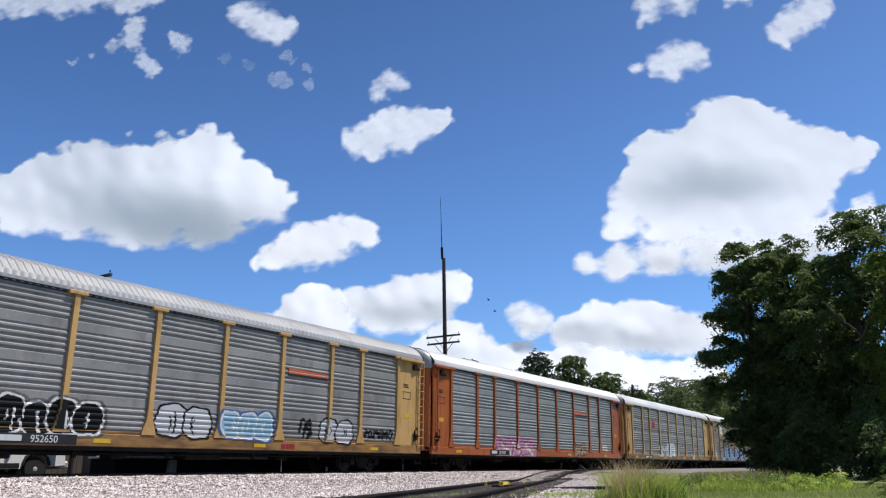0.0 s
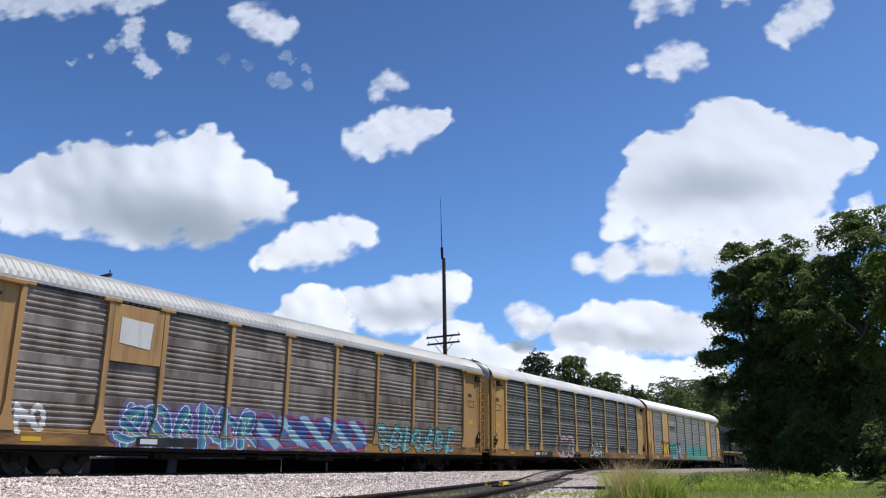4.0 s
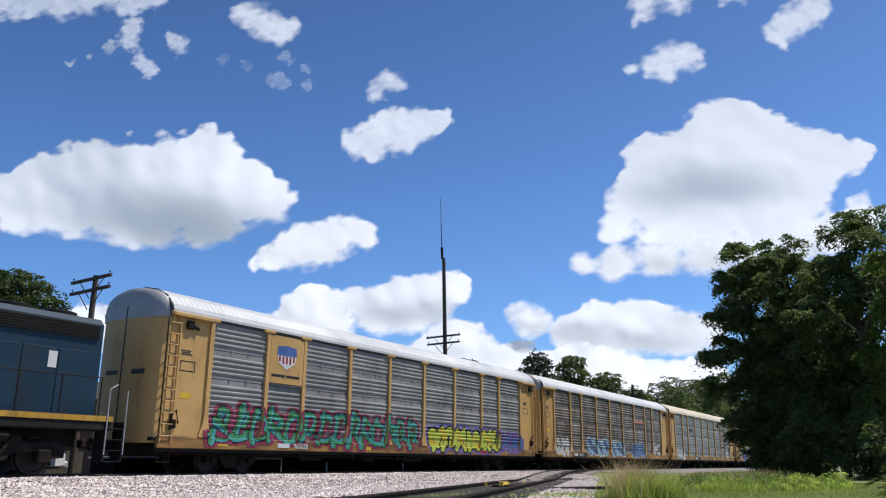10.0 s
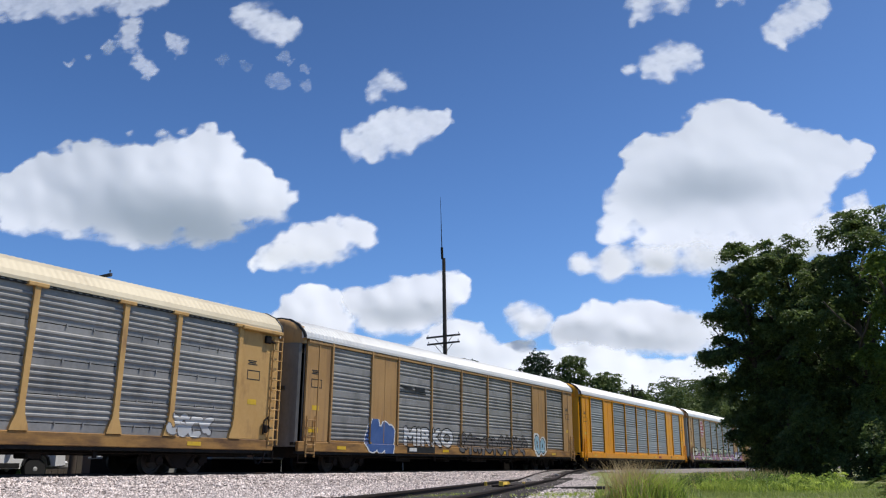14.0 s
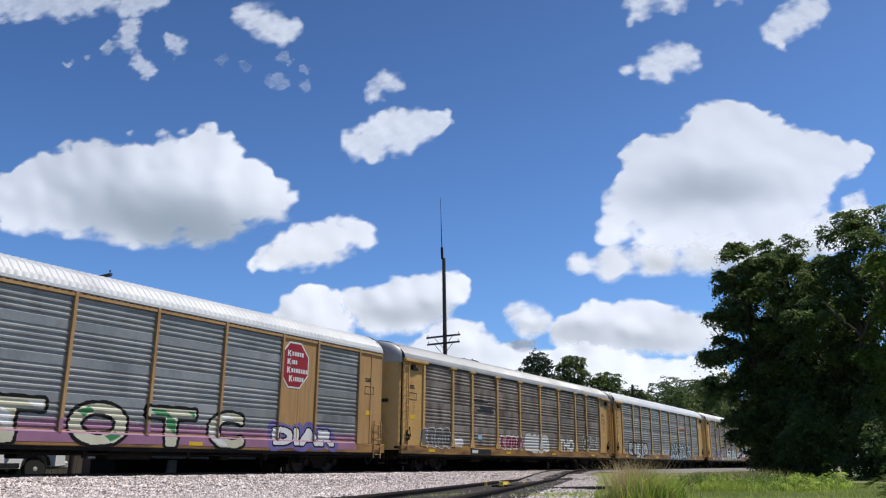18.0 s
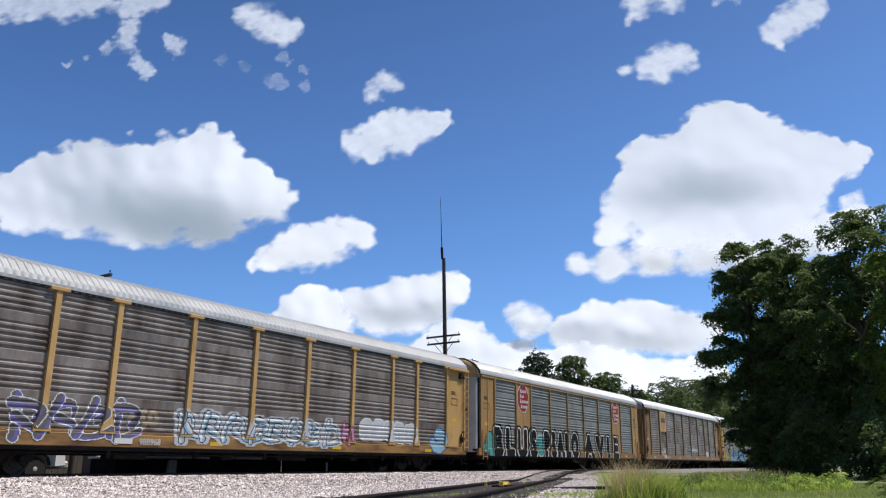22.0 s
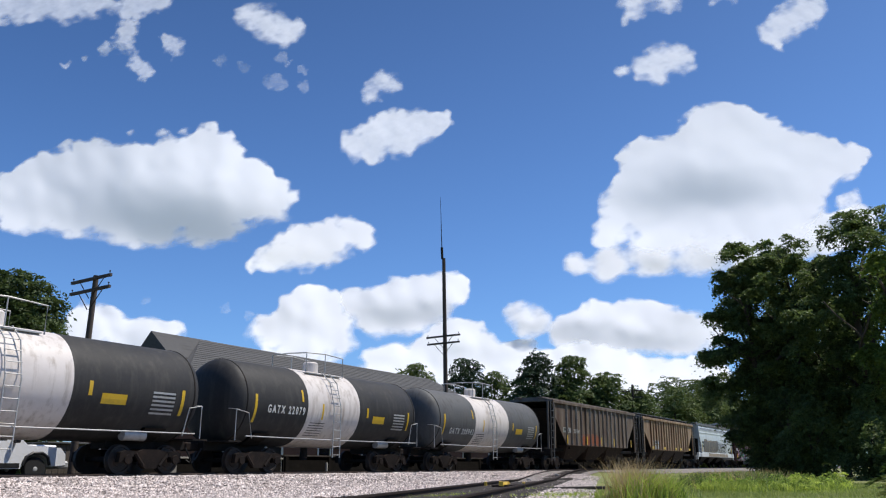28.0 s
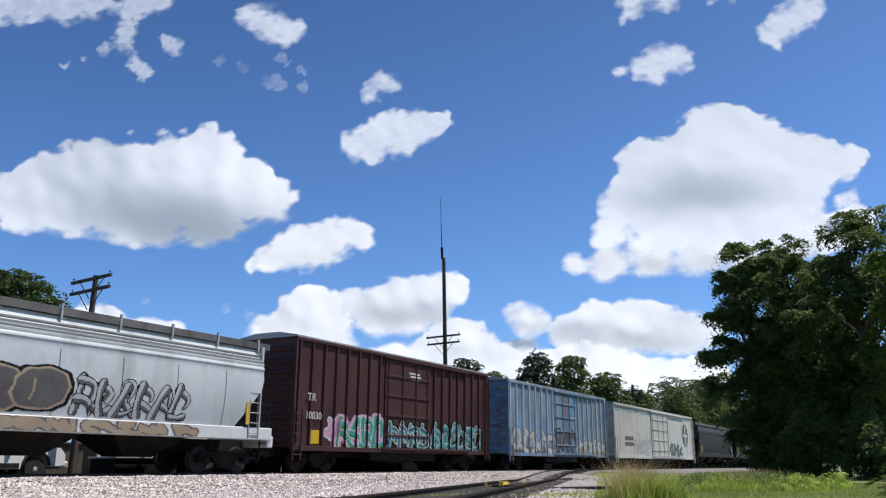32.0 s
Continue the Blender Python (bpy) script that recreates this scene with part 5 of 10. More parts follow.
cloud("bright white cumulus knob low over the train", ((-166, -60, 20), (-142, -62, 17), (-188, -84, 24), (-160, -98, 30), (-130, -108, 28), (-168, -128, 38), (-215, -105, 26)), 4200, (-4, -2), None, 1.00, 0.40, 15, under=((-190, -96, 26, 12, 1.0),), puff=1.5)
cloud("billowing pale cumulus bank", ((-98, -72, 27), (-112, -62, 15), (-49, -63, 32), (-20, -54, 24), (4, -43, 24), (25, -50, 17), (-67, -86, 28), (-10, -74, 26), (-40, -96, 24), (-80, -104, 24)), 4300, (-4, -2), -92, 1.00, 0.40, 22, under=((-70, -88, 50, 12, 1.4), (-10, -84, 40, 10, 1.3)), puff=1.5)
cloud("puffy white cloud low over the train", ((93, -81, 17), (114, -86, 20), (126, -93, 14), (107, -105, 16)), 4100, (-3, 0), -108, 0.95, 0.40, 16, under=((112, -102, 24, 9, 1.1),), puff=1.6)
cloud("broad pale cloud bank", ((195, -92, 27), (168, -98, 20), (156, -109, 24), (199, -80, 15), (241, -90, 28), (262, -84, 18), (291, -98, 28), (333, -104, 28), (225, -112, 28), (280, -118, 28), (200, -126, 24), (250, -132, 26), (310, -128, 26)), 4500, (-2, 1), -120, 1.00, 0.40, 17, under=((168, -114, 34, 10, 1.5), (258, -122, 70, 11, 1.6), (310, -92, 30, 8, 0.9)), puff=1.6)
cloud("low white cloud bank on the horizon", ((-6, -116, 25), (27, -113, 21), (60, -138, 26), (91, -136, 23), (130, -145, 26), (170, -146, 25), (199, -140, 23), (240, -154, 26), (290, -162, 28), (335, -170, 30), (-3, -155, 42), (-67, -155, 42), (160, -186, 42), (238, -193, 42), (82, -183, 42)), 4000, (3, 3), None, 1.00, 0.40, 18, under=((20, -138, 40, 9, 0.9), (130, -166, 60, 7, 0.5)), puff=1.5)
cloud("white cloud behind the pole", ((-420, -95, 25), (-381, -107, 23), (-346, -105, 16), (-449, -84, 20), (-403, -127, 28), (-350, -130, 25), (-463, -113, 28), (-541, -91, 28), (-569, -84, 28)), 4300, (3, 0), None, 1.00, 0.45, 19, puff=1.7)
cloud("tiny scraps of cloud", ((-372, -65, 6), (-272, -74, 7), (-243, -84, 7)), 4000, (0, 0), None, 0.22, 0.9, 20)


# ---- train: shared pieces ----
MESHES = {}


def shared(key, make):
    if key not in MESHES:
        MESHES[key] = make()
    return MESHES[key]


def lettering(text, height, bold=0.0):
    """A flat mesh of letters in the x-z plane, lower left corner at the origin, seen from -y."""
    cu = bpy.data.curves.new("lettering", "FONT")
    cu.body, cu.size, cu.extrude, cu.offset = text, height * 1.38, 0.004, bold
    ob = new("lettering", cu)
    bpy.context.view_layer.update()
    me = bpy.data.meshes.new_from_object(ob.evaluated_get(bpy.context.evaluated_depsgraph_get()))
    bpy.data.objects.remove(ob)
    me.transform(Matrix.Rotation(math.pi / 2, 4, "X"))
    return me


def write(text, height, x, y, z, material, parent, label, stretch=1.0):
    me = lettering(text, height)
    me.transform(Matrix.Diagonal((stretch, 1, 1, 1)))
    return part("lettering", me, material, parent, label, at=(x, y, z))


def bars(x, y, z, rows, material, parent, label="small painted data lines"):
    """Rows of unreadable small print: (offset, width) pairs a row, as thin bars."""
    for i, (o, w, h) in enumerate(rows):
        part("data_line", shared(("bar", round(w, 2), round(h, 3)), lambda: Build().box(0, w, -0.004, 0, 0, h).mesh("data_line", False)), material, parent, label, at=(x + o, y, z - i * h * 1.7))


def wheel_mesh(r):
    return shared(("wheel", r), lambda: Build().spin([(-0.02, 0.10), (-0.02, r * 0.5), (0.0, r * 0.55), (0.0, r * 0.8), (-0.03, r * 0.84), (-0.03, r), (0.09, r + 0.01), (0.1, r + 0.03), (0.13, r + 0.03), (0.13, r * 0.8), (0.06, 0.14), (0.08, 0.1)], (0, 0, 0), "y", 28).mesh("wheel"))


def axle_mesh():
    return shared("axle", lambda: Build().tube([(0, -0.75, 0), (0, 0.75, 0)], 0.085, 10).mesh("axle"))


def freight_truck(parent, x, r=0.42, half=0.88, material=None):
    """A two-axle truck with cast side frames, springs and wheels."""
    material = material or M_TRUCKS

    def frames():
        b = Build()
        for y in (-1.02, 1.02):
            a, c = y - 0.09, y + 0.09
            up = [(-1.15, 0.34), (-1.12, 0.62), (-0.92, 0.68), (-0.45, 0.66), (-0.28, 0.72), (0.28, 0.72), (0.45, 0.66), (0.92, 0.68), (1.12, 0.62), (1.15, 0.34), (0.78, 0.34), (0.74, 0.50), (0.5, 0.52), (0.34, 0.40),
                  (0.34, 0.26), (0.2, 0.16), (-0.2, 0.16), (-0.34, 0.26), (-0.34, 0.40), (-0.5, 0.52), (-0.74, 0.50), (-0.78, 0.34)]
            b.prism(up, "y", a, c)
            b.tube([(-0.62, y - 0.1, 0.60), (-0.3, y - 0.1, 0.24)], 0.06, 6).tube([(0.62, y - 0.1, 0.60), (0.3, y - 0.1, 0.24)], 0.06, 6)
        b.box(-0.2, 0.2, -1.05, 1.05, 0.42, 0.66, 0.03)
        return b.mesh("truck")

    t = part("truck", shared(("truck", r), frames), material, parent, "dusty cast steel truck", at=(x, 0, 0))
    spring = shared("spring", lambda: Build().spin([(0, 0.07), (0.02, 0.085), (0.05, 0.07), (0.08, 0.085), (0.11, 0.07), (0.14, 0.085), (0.17, 0.07), (0.2, 0.085), (0.22, 0.07)], (0, 0, 0), "z", 10).mesh("spring"))
    bearing = shared("bearing", lambda: Build().spin([(0, 0.13), (0.05, 0.14), (0.06, 0.09), (0.1, 0.08)], (0, 0, 0), "y", 14).mesh("bearing"))
    for dx in (-0.14, 0.0, 0.14):
        part("spring", spring, material, t, at=(dx, -1.02, 0.2))
    for dx in (-half, half):
        part("axle", axle_mesh(), M_BLACK, t, at=(dx, 0, r))
        for y in (-0.78, 0.78):
            w = part("wheel", wheel_mesh(r), M_TREAD, t, at=(dx, y, r))
            if y > 0:
                w.rotation_euler = (0, 0, math.pi)
        part("bearing", bearing, material, t, "dark bearing cap", at=(dx, -1.2, r))
    return t


def coupler(parent, x, sign):
    b = Build().box(-0.34, 0.0, -0.12, 0.12, 0.74, 0.98, 0.03).box(-0.05, 0.26, -0.16, 0.14, 0.70, 1.0, 0.05) if sign > 0 else Build().box(0.0, 0.34, -0.12, 0.12, 0.74, 0.98, 0.03).box(-0.26, 0.05, -0.14, 0.16, 0.70, 1.0, 0.05)
    part("coupler", b, M_TRUCKS, parent, "rusty knuckle coupler", at=(x, 0, 0))
    part("air_hose", Build().tube([(x - sign * 0.2, -0.35, 0.8), (x, -0.36, 0.5), (x + sign * 0.15, -0.3, 0.3), (x + sign * 0.3, -0.2, 0.42)], 0.025, 6), M_INK, parent, "black rubber air hose")


def ladder(parent, x0, x1, z0, z1, y, rungs, material, top=None):
    lad = part("ladder", Build().box(x0 - 0.02, x0 + 0.02, y - 0.03, y + 0.02, z0, z1).box(x1 - 0.02, x1 + 0.02, y - 0.03, y + 0.02, z0, z1), material, parent, "painted steel ladder")
    rung = shared(("rung", round(x1 - x0, 2)), lambda: Build().tube([(0, 0, 0), (x1 - x0, 0, 0)], 0.017, 6).mesh("rung"))
    for i in range(rungs):
        part("rung", rung, material, lad, at=(x0, y - 0.04, z0 + (z1 - z0) * (i + 0.5) / rungs))
    return lad


# ---- paint on the cars ----
def squiggle(rnd, kind):
    """The middle line of one sprayed figure in a unit box; no letter of any alphabet is meant."""
    j = lambda v: v + rnd.uniform(-0.08, 0.08)
    arc = lambda cx, cy, rx, ry, a, b, n=9: [(cx + rx * math.cos(radians(a + (b - a) * i / n)), cy + ry * math.sin(radians(a + (b - a) * i / n))) for i in range(n + 1)]
    return [
        [arc(0.5, 0.5, j(0.34), j(0.42), 0, 360, 14)],
        [arc(0.5, 0.62, j(0.36), 0.30, -10, 190), [(0.14, 0.62), (j(0.15), 0.05)], [(0.86, 0.62), (j(0.85), 0.05)]],
        [arc(0.5, 0.68, 0.3, 0.26, 20, 260), arc(0.5, 0.28, 0.32, 0.26, 100, -150)],
        [[(0.15, 0.95), (j(0.3), 0.1), (0.5, j(0.7)), (j(0.7), 0.1), (0.86, 0.95)]],
        [[(j(0.2), 0.05), (0.22, 0.95)], arc(0.3, 0.68, 0.5, 0.25, 95, -95), [(0.35, 0.42), (j(0.85), 0.04)]],
        [[(0.1, j(0.9)), (0.9, 0.92)], [(0.5, 0.9), (j(0.5), 0.05)], [(0.3, 0.08), (j(0.75), 0.05)]],
        [[(0.15, 0.05), (j(0.45), 0.95), (0.85, 0.05)], [(0.28, 0.38), (0.75, j(0.38))]],
        [arc(0.55, 0.5, 0.4, 0.44, 50, 310)],
    ][kind]


def tangle(rnd, n, x0, x1, z0, z1, X, Z, edge):
    """A tangle of bowed, tapering strokes, each lapping over the last: 0 bare, 1 body, 2 outline, 3 shaded side of a stroke."""
    tall, w = z1 - z0, (x1 - x0) / n
    u = rnd.uniform
    kind = np.zeros(X.shape, int)
    strokes = []
    for i in range(n):
        c = x0 + (i + 0.5) * w
        slant = u(-0.15, 0.3) * tall
        stem = ((c + u(-0.45, -0.1) * w - slant * 0.5, z0 + u(-0.04, 0.1) * tall), (c + u(-0.5, 0.0) * w, z0 + u(0.35, 0.7) * tall), (c + u(-0.3, 0.1) * w + slant * 0.5, z0 + u(0.85, 1.04) * tall))
        bow = ((stem[2][0] - 0.1 * w, z0 + u(0.7, 0.95) * tall), (c + u(0.45, 0.9) * w, z0 + u(0.6, 1.15) * tall), (c + u(0.1, 0.5) * w, z0 + u(0.25, 0.5) * tall))
        kick = ((c + u(-0.3, 0.1) * w, z0 + u(0.4, 0.55) * tall), (c + u(0.1, 0.6) * w, z0 + u(0.1, 0.5) * tall), (c + u(0.4, 0.8) * w, z0 + u(-0.08, 0.2) * tall))
        foot = ((c + u(-0.6, -0.3) * w, z0 + u(0.05, 0.2) * tall), (c, z0 + u(-0.12, 0.05) * tall), (c + u(0.2, 0.6) * w, z0 + u(0.05, 0.3) * tall))
        pick = [(stem, 1.15, False), (bow, 1.0, rnd.random() < 0.3)]
        pick += [(kick, 0.95, True)] if rnd.random() < 0.65 else [(foot, 1.0, False)]
        if rnd.random() < 0.35:
            pick.append((foot, 0.7, True))
        rnd.shuffle(pick)
        strokes += pick
    for (p, q, r), fat, point in strokes:
        half = tall * u(0.085, 0.12) * fat
        best, along, side = np.full(X.shape, 9.0), np.zeros(X.shape), np.zeros(X.shape)
        pts = [((1 - t) ** 2 * p[0] + 2 * t * (1 - t) * q[0] + t * t * r[0], (1 - t) ** 2 * p[1] + 2 * t * (1 - t) * q[1] + t * t * r[1]) for t in (k / 9 for k in range(10))]
        a0, a1 = min(v[0] for v in pts) - 0.4, max(v[0] for v in pts) + 0.4
        i0, i1 = np.searchsorted(X[0], a0), np.searchsorted(X[0], a1)
        if i1 - i0 < 2:
            continue
        x, z = X[:, i0:i1], Z[:, i0:i1]
        best, along, side = np.full(x.shape, 9.0), np.zeros(x.shape), np.zeros(x.shape)
        for k in range(9):
            ax, az = pts[k]
            dx, dz = pts[k + 1][0] - ax, pts[k + 1][1] - az
            t = np.clip(((x - ax) * dx + (z - az) * dz) / (dx * dx + dz * dz + 1e-9), 0, 1)
            d = np.hypot(x - ax - t * dx, z - az - t * dz)
            near = d < best
            best = np.where(near, d, best)
            along = np.where(near, (k + t) / 9, along)
            side = np.where(near, np.sign((x - ax) * dz - (z - az) * dx), side)
        width = half * (np.sqrt(np.clip(1 - along, 0, 1)) * 1.25 if point else 0.75 + 0.35 * np.abs(along - 0.5) * 2)
        k = kind[:, i0:i1]
        k[best < width + edge] = 2
        body = best < width
        k[body] = 1
        k[body & (side > 0) & (best > width * 0.12)] = 3
    return kind


def word_field(word, x0, x1, z0, z1, X, Z):
    """Distance from each grid point to the nearest stroke of a word fitted to the given box."""
    me = lettering(word, 1.0)
    co = np.empty(len(me.vertices) * 3)
    me.vertices.foreach_get("co", co)
    co = co.reshape(-1, 3)[:, (0, 2)]
    lo, hi = co.min(0), co.max(0)
    co = (co - lo) / (hi - lo) * np.array([x1 - x0, z1 - z0]) + np.array([x0, z0])
    me.calc_loop_triangles()
    inside = np.zeros(X.shape, bool)
    for t in me.loop_triangles:
        a, b, c = co[t.vertices[0]], co[t.vertices[1]], co[t.vertices[2]]
        area = (b[0] - a[0]) * (c[1] - a[1]) - (c[0] - a[0]) * (b[1] - a[1])
        if abs(area) < 1e-9:
            continue
        u = ((X - a[0]) * (c[1] - a[1]) - (c[0] - a[0]) * (Z - a[1])) / area
        v = ((b[0] - a[0]) * (Z - a[1]) - (X - a[0]) * (b[1] - a[1])) / area
        inside |= (u >= 0) & (v >= 0) & (u + v <= 1)
    bpy.data.meshes.remove(me)
    px, pz = X[inside], Z[inside]
    best = np.full(X.shape, 9.0)
    for k in range(0, len(px), 400):
        d = np.hypot(X[..., None] - px[k:k + 400], Z[..., None] - pz[k:k + 400]).min(-1)
        best = np.minimum(best, d)
    return best


def sprayed(parent, x0, x1, z0, z1, fill, line, surf, seed, label, back=None, shine=None, weight=0.15, edge=0.055, second=None, figures=None, word=None, bubble=False, wild=False):
    """Spray paint that follows the relief of a car's side: figures in a row, with an outline, a shine and a cloud behind."""
    rnd = random.Random(seed)
    n = figures or max(2, round((x1 - x0) / ((z1 - z0) * 0.85)))
    w = (x1 - x0) / n
    segs = []
    for i in range(n):
        kind = rnd.randrange(8)
        lift, tall, slant = rnd.uniform(-0.05, 0.08) * (z1 - z0), rnd.uniform(0.82, 1.0) * (z1 - z0), rnd.uniform(-0.1, 0.18)
        turn, flip = rnd.choice((-40, -25, 20, 35, 90, 160, 180)), rnd.random() < 0.5
        ct, st = math.cos(radians(turn)), math.sin(radians(turn))
        for line_ in squiggle(rnd, kind):
            pts = []
            for p, q in line_:
                p, q = (1 - p if flip else p) - 0.5, q - 0.5
                p, q = p * ct - q * st, p * st + q * ct
                pts.append((x0 + (i + 0.5 + 1.02 * p) * w + slant * q * w, z0 + lift + (q + 0.5) * tall))
            segs += [(*pts[k], *pts[k + 1], i) for k in range(len(pts) - 1)]
    xs = np.arange(x0 - 0.35, x1 + 0.35, 0.026 if word else 0.034)
    zs = np.array(surf.levels(z0 - 0.3, z1 + 0.25))
    zs = np.unique(np.concatenate([zs, (zs[:-1] + zs[1:]) / 2]))
    X, Z = np.meshgrid((xs[:-1] + xs[1:]) / 2, (zs[:-1] + zs[1:]) / 2)
    S = np.array(segs)
    best, who = np.full(X.shape, 9.0), np.zeros(X.shape)
    rough = 0.025 * np.sin(X * 9 + seed) * np.sin(Z * 13)
    for ax, az, bx, bz, i in S:
        dx, dz = bx - ax, bz - az
        t = np.clip(((X - ax) * dx + (Z - az) * dz) / (dx * dx + dz * dz + 1e-9), 0, 1)
        d = np.hypot(X - ax - t * dx, Z - az - t * dz)
        who = np.where(d < best, i, who)
        best = np.minimum(best, d)
    weight = weight * (z1 - z0)
    if word:
        weight, who = (0.075 if weight < 0.2 * (z1 - z0) else 0.125 if weight < 0.28 * (z1 - z0) else 0.165), np.floor((X - x0) / (x1 - x0) * len(word))
        best = word_field(word, x0 + 0.08, x1 - 0.08, z0 + 0.08, z1 - 0.08, X, Z)
    best = best + rough * (0.5 if word else 1.0)
    kinds = [("fill", best < weight), ("outline", (best >= weight) & (best < weight + edge))]
    if bubble:
        # fat rounded figures, each lapping over the last, with a few thin inner lines
        tall, solid_, ink_ = z1 - z0, np.zeros(X.shape, bool), np.zeros(X.shape, bool)
        line_w = edge * 0.55
        for i in range(n):
            cx, a = x0 + (i + 0.5) * w, w * rnd.uniform(0.56, 0.68)
            cz, c = (z0 + z1) / 2 + rnd.uniform(-0.05, 0.06) * tall, tall * rnd.uniform(0.44, 0.52)
            lean_ = rnd.uniform(-0.18, 0.18)
            dx = X - cx - lean_ * (Z - cz)
            grow = np.where(Z > cz, rnd.uniform(0.82, 1.0), 1.0)
            f = (np.abs(dx / (a * grow)) ** 2.7 + np.abs((Z - cz) / c) ** 2.7) ** (1 / 2.7)
            dist = (f - 1) * min(a, c) + rough
            mine = dist < 0
            mark = np.abs(dist) < line_w
            for k in range(rnd.choice((1, 2, 2))):
                px, top_, low_ = cx + rnd.uniform(-0.35, 0.35) * a, cz + rnd.uniform(0.0, 0.5) * c, cz - rnd.uniform(0.25, 0.8) * c
                bend_ = rnd.uniform(-0.22, 0.22) * a
                t = np.clip((Z - low_) / (top_ - low_), 0, 1)
                stroke = np.hypot(X - px - bend_ * np.sin(t * 3.1) - lean_ * (Z - cz), np.where((Z < low_) | (Z > top_), np.minimum(np.abs(Z - low_), np.abs(Z - top_)), 0))
                mark |= mine & (stroke < line_w)
            solid_ = (solid_ | mine) & ~mark
            ink_ = (ink_ & ~mine) | mark
            who = np.where(mine, i, who)
        best = np.where(solid_ | ink_, 0.0, 9.0)
        near_ = np.zeros(X.shape, bool)
        for dj in (-2, 0, 2):
            for di in (-3, 0, 3):
                near_ |= np.roll(np.roll(solid_ | ink_, dj, 0), di, 1)
        kinds = [("fill", solid_), ("outline", ink_)]
        best = np.where(near_ & (best > 1), weight + edge + 0.01, best)
    if wild:
        knot = tangle(rnd, n, x0, x1, z0, z1, X, Z, edge * 0.62)
        kinds = [("fill", (knot == 1) | ((knot == 3) & (not second))), ("second", (knot == 3) & bool(second)), ("outline", knot == 2)]
        best = np.where(knot > 0, 0.0, 9.0)
        near_ = np.zeros(X.shape, bool)
        for dj in (-2, 0, 2):
            for di in (-4, 0, 4):
                near_ |= np.roll(np.roll(knot > 0, dj, 0), di, 1)
        best = np.where(near_ & (knot == 0), weight + edge + 0.01, best)
        shine = None
    elif second:
        kinds = [("fill", (best < weight) & (who % 2 == 0)), ("second", (best < weight) & (who % 2 == 1)), kinds[1]]
    if shine:
        hot = (best < weight * 0.38) & (np.sin(X * 4.3 + Z * 6 + seed) > 0.35)
        kinds = [(k, m & ~hot) for k, m in kinds] + [("shine", hot)]
    if back:
        kinds.append(("halo", (best >= weight + edge) & (best < weight + edge + 0.13 + 0.06 * np.sin(X * 3.1 + seed))))
    paint = {"fill": fill, "outline": line, "second": second, "shine": shine, "halo": back}
    for name, mask in kinds:
        b = Build()
        jj, ii = np.nonzero(mask)
        for j, i in zip(jj.tolist(), ii.tolist()):
            a, c, p, q = float(xs[i]), float(xs[i + 1]), float(zs[j]), float(zs[j + 1])
            if not surf.covers(a, c, p, q):
                continue
            y0, y1 = surf.depth((a + c) / 2, p), surf.depth((a + c) / 2, q)
            m = len(b.v)
            b.v += [(a, y0 - 0.006, p), (c, y0 - 0.006, p), (c, y1 - 0.006, q), (a, y1 - 0.006, q)]
            b.f.append((m, m + 1, m + 2, m + 3))
        if b.f:
            me = bpy.data.meshes.new("graffiti")
            me.from_pydata(b.v, [], b.f)
            tagged(part("graffiti", me, PAINTS[paint[name]], parent, label if name == "fill" else f"{paint[name]} spray paint of the graffiti"), kind="stuff")


def wash(parent, x0, x1, z0, z1, paint, surf, seed, label):
    """A flat field of spray paint with a ragged, thinning upper edge."""
    xs = np.arange(x0, x1, 0.06)
    zs = surf.levels(z0, z1 + 0.25)
    rnd = random.Random(seed)
    b = Build()
    for i in range(len(xs) - 1):
        for j in range(len(zs) - 1):
            a, c, p, q = float(xs[i]), float(xs[i + 1]), zs[j], zs[j + 1]
            edge = z1 + 0.12 * noise.noise((a * 0.8, seed, 0)) + 0.05 * noise.noise((a * 5, p * 5, seed))
            if p > edge - 0.15 * rnd.random() or not surf.covers(a, c, p, q):
                continue
            y0, y1 = surf.depth((a + c) / 2, p), surf.depth((a + c) / 2, q)
            m = len(b.v)
            b.v += [(a, y0 - 0.003, p), (c, y0 - 0.003, p), (c, y1 - 0.003, q), (a, y1 - 0.003, q)]
            b.f.append((m, m + 1, m + 2, m + 3))
    me = bpy.data.meshes.new("paint_wash")
    me.from_pydata(b.v, [], b.f)
    tagged(part("paint_wash", me, PAINTS[paint], parent, label), kind="stuff")


# ---- autorack ----
POSTS = (2.45, 5.15, 7.15, 10.0, 12.85, 15.7, 18.55, 21.4, 23.4, 26.1)
LOW = 1.12


def rib_row(first, height, band):
    """The section of one row of panel: four ribs, then a flat stretch, proud of the sheet where it is a perforated band."""
    out = [(0.0, 0.0)]
    for k in range(4):
        c = first + k * 0.163
        out += [(c - 0.058, 0.0), (c - 0.022, 0.038), (c + 0.024, 0.038), (c + 0.058, 0.0)]
    if band:
        out += [(0.672, 0.0), (0.695, 0.020), (0.945, 0.020), (0.965, 0.0)]
    return [p for p in out if p[0] < height] + [(height, 0.0)]


